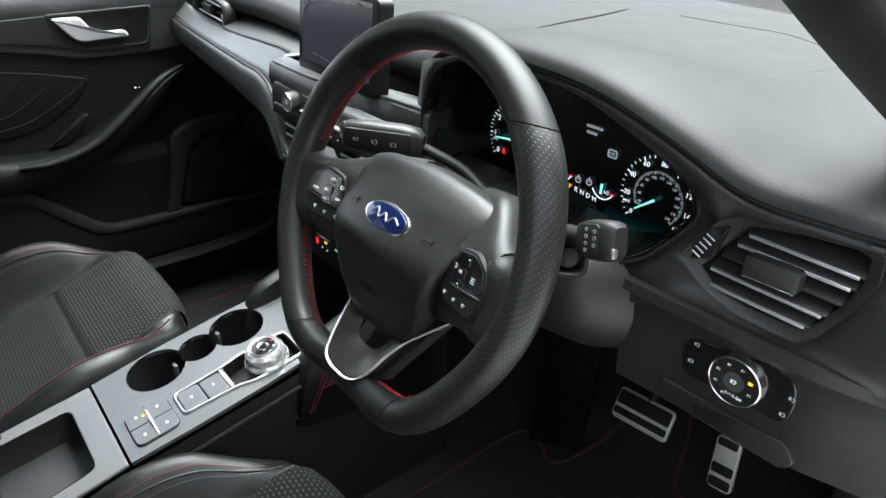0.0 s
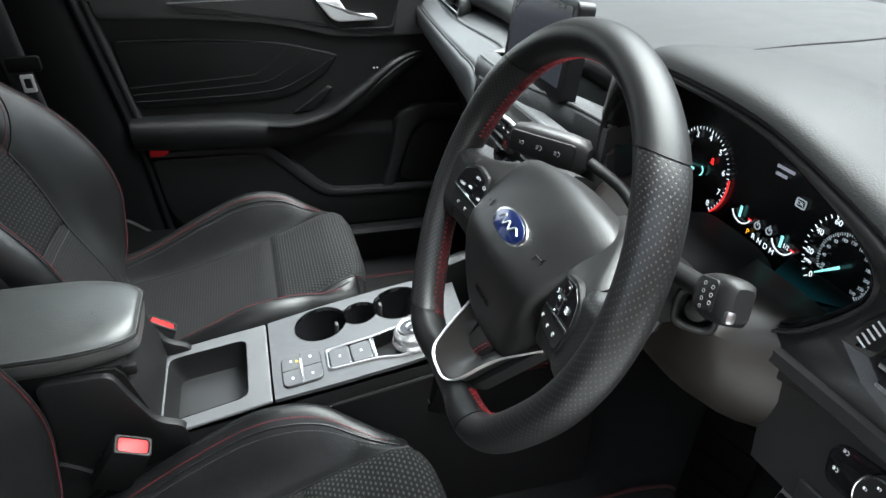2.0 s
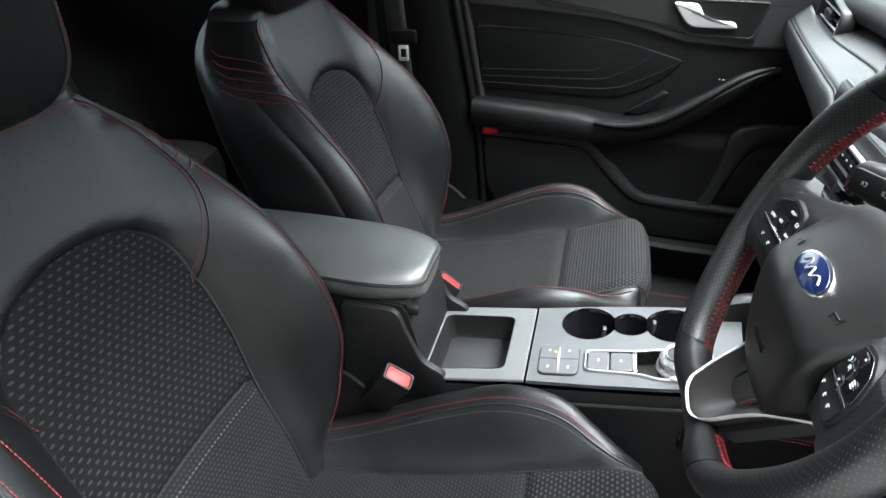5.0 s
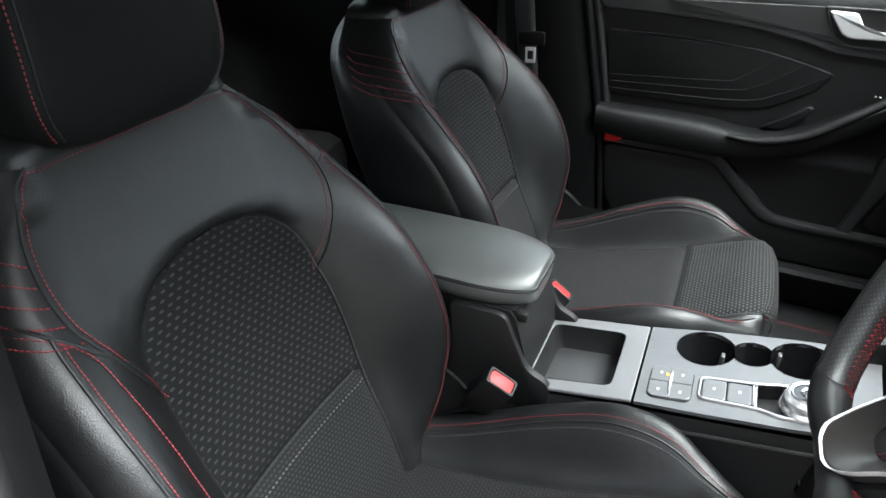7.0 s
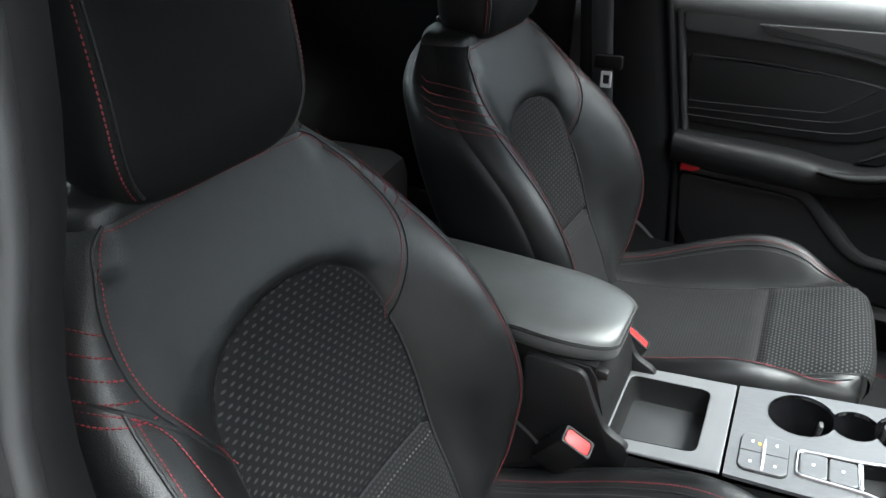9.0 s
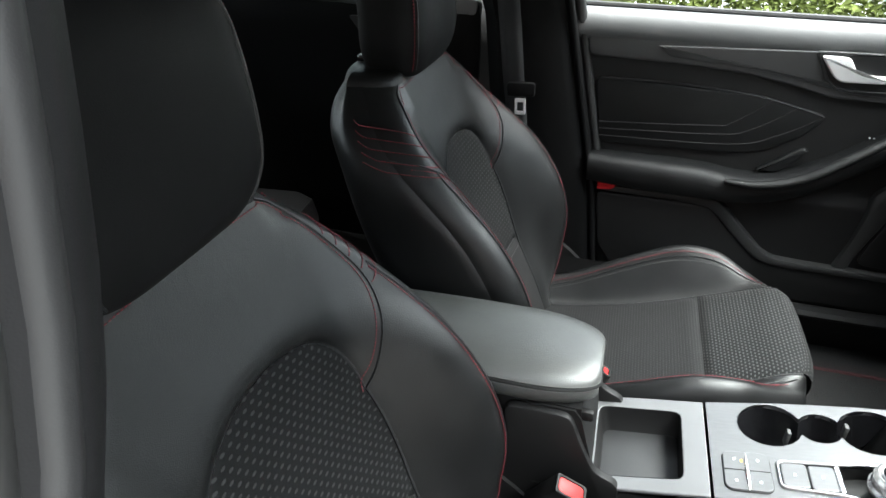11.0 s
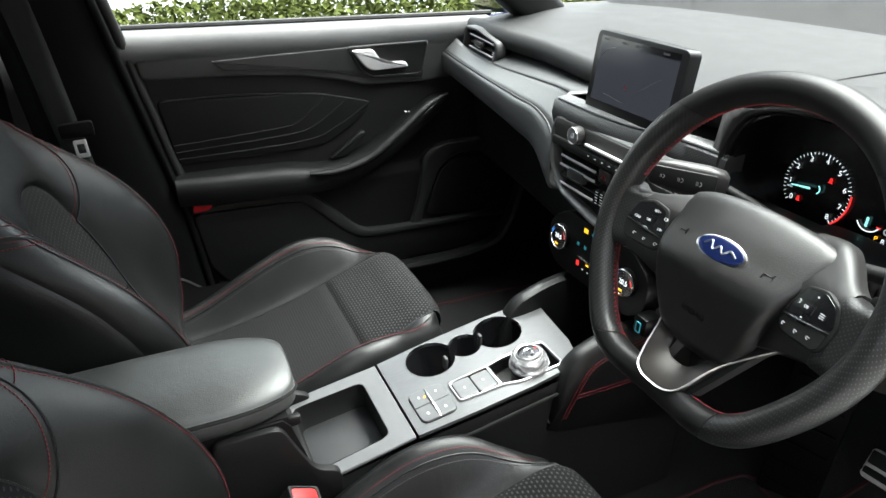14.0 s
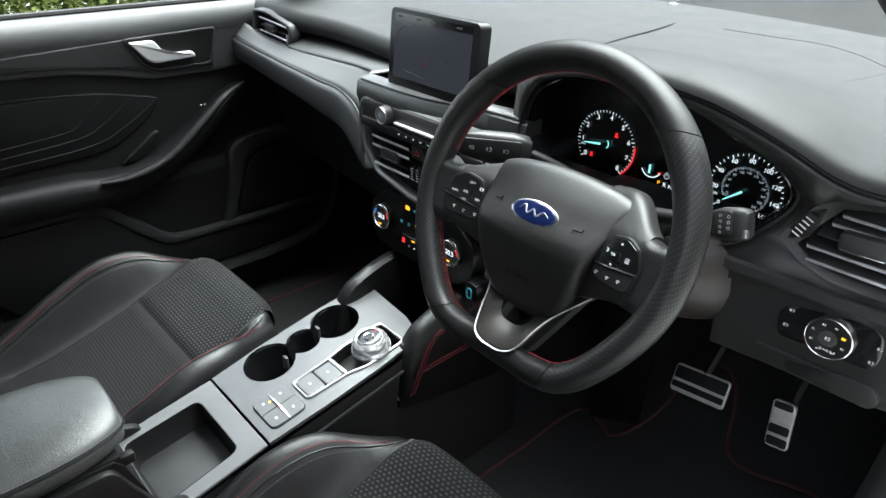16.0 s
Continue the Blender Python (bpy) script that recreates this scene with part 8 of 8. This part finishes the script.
# handle bowl and lever
bowl_o = chamfer([(-0.050, 0.978), (0.160, 0.982), (0.140, 0.902), (0.008, 0.902), (-0.018, 0.920)], 0.010)
bowl_i = [(0.055 + (x - 0.055) * 0.93, 0.941 + (y - 0.941) * 0.86) for x, y in bowl_o]
bm = bmesh.new()
frame_ring(bm, bowl_o, bowl_i, DP @ Matrix.Translation((0, 0, 0.006)), 0.013, 0.003)
part("handle_bezel", bm, BLADE, door)
on_door(bowl_i, 0.002, 0, "handle_bowl", PLASTIC_DARK, 0.0165)
on_door(chamfer([(-0.040, 0.970), (0.012, 0.970), (0.020, 0.960), (0.030, 0.944), (0.060, 0.938), (0.094, 0.938), (0.102, 0.924), (0.008, 0.921), (-0.008, 0.930)], 0.008), 0.012, 0.004, "door_handle", CHROME_PALE, 0.018, "silver inside door handle")
# padded middle with pressed lines
on_door(chamfer([(-0.475, 0.888), (-0.127, 0.876), (0.012, 0.844), (-0.02, 0.80), (-0.10, 0.752), (-0.16, 0.742), (-0.45, 0.735)], 0.02), 0.007, 0.005, "padded_insert", DOOR_PAD, 0.0, "black padded door insert")
for pts in ([(-0.46, 0.884), (-0.30, 0.886), (-0.127, 0.872), (0.005, 0.842)], [(-0.455, 0.784), (-0.22, 0.800), (-0.17, 0.812), (-0.10, 0.868)], [(-0.452, 0.768), (-0.20, 0.782), (-0.13, 0.800), (-0.05, 0.855)], [(-0.45, 0.752), (-0.17, 0.762), (-0.08, 0.79), (0.0, 0.838)]):
    bm = bmesh.new()
    rod(bm, smooth_line([DP @ Vector((x, y, 0.0068)) for x, y in pts], 24), 0.0018, 6)
    part("pressed_line", bm, PLASTIC, door)
# armrest with pull, sweeping up to the front
bm = bmesh.new()
ax = [-0.465, -0.40, -0.30, -0.20, -0.14, -0.06, 0.02, 0.10, 0.17, 0.215]
at_ = curve(ax, [0.716, 0.716, 0.716, 0.712, 0.704, 0.712, 0.748, 0.800, 0.842, 0.850])
ab = curve(ax, [0.648, 0.644, 0.640, 0.638, 0.640, 0.655, 0.690, 0.745, 0.800, 0.825])
ad = curve(ax, [0.055, 0.062, 0.066, 0.068, 0.070, 0.072, 0.070, 0.064, 0.050, 0.02])
rows = []
for y in np.linspace(-0.465, 0.215, 60):
    t_, b_, d_ = at_(y), ab(y), ad(y)
    h = t_ - b_
    rows.append([(-0.745 + d_ * k, y, b_ + h * v) for k, v in ((0.0, -0.05), (0.55, 0.0), (0.85, 0.12), (0.98, 0.38), (1.0, 0.62), (0.95, 0.85), (0.80, 0.97), (0.55, 1.0), (0.3, 1.0), (0.0, 1.02))])
skin(bm, rows)
part("armrest", bm, DOOR_PAD, door, "black padded door armrest")
# grip rail with bright edge
bm = bmesh.new()
rail = smooth_line([(-0.676, -0.168, 0.700), (-0.668, -0.10, 0.702), (-0.664, -0.02, 0.728), (-0.664, 0.06, 0.785), (-0.668, 0.13, 0.838), (-0.69, 0.19, 0.856)], 40)
rod(bm, rail, lambda u: 0.004 + 0.010 * math.sin(math.pi * min(1, u * 0.9 + 0.08)), 12, flat=0.75)
part("grip_rail", bm, DOOR_PAD, door, "satin grey grip rail")
on_door(chamfer([(-0.105, 0.712), (-0.02, 0.776), (-0.005, 0.768), (-0.06, 0.712)], 0.01), 0.014, 0.005, "pull_cup", DOOR_PAD, 0.004)
# switch plate on the rail with two tiny marks
for dy in (0.0, 0.008):
    bm = bmesh.new()
    block(bm, (-0.705, 0.088 + dy, 0.818), (0.003, 0.003, 0.002), 0.0)
    part("switch_mark", bm, WHITE_MARK, door, smooth=False)
# bins: ledge line, dark pocket and loudspeaker
ribbon([(-0.44, 0.640), (-0.30, 0.640), (-0.185, 0.638), (-0.150, 0.625), (-0.085, 0.562), (-0.035, 0.518), (0.02, 0.507), (0.20, 0.503), (0.40, 0.500)], [(-0.44, 0.624), (-0.30, 0.622), (-0.20, 0.616), (-0.165, 0.600), (-0.105, 0.542), (-0.050, 0.498), (0.01, 0.488), (0.20, 0.486), (0.40, 0.484)], 0.002, 0.030, "pocket_ledge", DOOR_GREY, "grey plastic edge of the door pocket")
on_door(chamfer([(-0.44, 0.62), (-0.18, 0.618), (-0.135, 0.60), (-0.03, 0.505), (0.02, 0.49), (0.40, 0.485), (0.44, 0.40), (-0.36, 0.40), (-0.42, 0.48)], 0.02), 0.022, 0.006, "door_pocket", PLASTIC, 0.004, "black plastic door pocket")
ribbon([(0.108, 0.500), (0.128, 0.57), (0.138, 0.63), (0.150, 0.690), (0.20, 0.716), (0.30, 0.720), (0.40, 0.722)], [(0.140, 0.500), (0.152, 0.545), (0.178, 0.612), (0.200, 0.655), (0.245, 0.682), (0.31, 0.686), (0.40, 0.686)], 0.002, 0.022, "speaker_ridge", DOOR_GREY)
spk = chamfer([(0.150, 0.515), (0.40, 0.515), (0.41, 0.66), (0.23, 0.672), (0.19, 0.64)], 0.03)
on_door(spk, 0.008, 0.003, "loudspeaker", PLASTIC, 0.012, "black loudspeaker grille")
# red reflector at the door's edge
on_door(chamfer([(-0.437, 0.650), (-0.392, 0.652), (-0.394, 0.640), (-0.405, 0.632), (-0.437, 0.630)], 0.003), 0.020, 0.003, "reflector", REFLECTOR, 0.018, "red door reflector")

# door mirror outside
mirror = thing("door_mirror", "white-reflecting passenger door mirror", "door mirror")
bm = bmesh.new()
mm_ = plane_frame((-1.00, 0.46, 1.075), (1, 0.15, 0), (0, 0, 1))
slab(bm, rounded(0.23, 0.15, 0.05), mm_ @ Matrix.Translation((0, 0, -0.07)), 0.07, 0.03, 4)
part("housing", bm, PAINT, mirror)
bm = bmesh.new()
slab(bm, rounded(0.19, 0.115, 0.04), mm_, 0.003, 0.001)
part("mirror_glass", bm, MIRROR_WHITE, mirror)
bm = bmesh.new()
block(bm, (-0.85, 0.48, 1.04), (0.12, 0.04, 0.03), 0.01)
part("arm", bm, PAINT, mirror)

# ---- passenger belt on the pillar ----
belt = thing("seat_belt", "black seat belt hanging on the centre pillar with a chrome tongue", "seat belt")


def webbing(pts, w, parent, normal=(1, 0, 0)):
    bm = bmesh.new()
    n = Vector(normal)
    rows = []
    line = smooth_line(pts, 24)
    for i, p in enumerate(line):
        t = (line[min(i + 1, 23)] - line[max(i - 1, 0)]).normalized()
        s = t.cross(n).normalized()
        rows.append([p - s * w / 2, p - s * w / 6, p + s * w / 6, p + s * w / 2])
    skin(bm, rows)
    o = part("webbing", bm, WEBBING, parent)
    o.modifiers.new("thick", "SOLIDIFY").thickness = 0.002
    return o


webbing([(-0.60, -0.715, 1.33), (-0.665, -0.675, 1.08), (-0.672, -0.65, 0.90), (-0.674, -0.63, 0.75), (-0.674, -0.60, 0.45)], 0.047, belt)
bm = bmesh.new()
slab(bm, rounded(0.062, 0.030, 0.006), plane_frame((-0.668, -0.628, 0.862), (0, 1, 0.05), (0, 0, 1)), 0.012, 0.003)
part("tongue_grip", bm, REAR_BLACK, belt)
bm = bmesh.new()
tm = plane_frame((-0.655, -0.626, 0.826), (0, 1, 0.05), (0, 0, 1))
frame_ring(bm, rounded(0.024, 0.036, 0.003), rounded(0.014, 0.020, 0.002), tm, 0.003, 0.0005)
part("tongue", bm, CHROME_PALE, belt, "chrome belt tongue")
belt = thing("seat_belt", "black seat belt beside the driver seat on the pillar", "seat belt")
webbing([(0.60, -0.74, 1.36), (0.655, -0.70, 1.08), (0.668, -0.665, 0.90), (0.672, -0.64, 0.75), (0.672, -0.62, 0.45)], 0.047, belt)
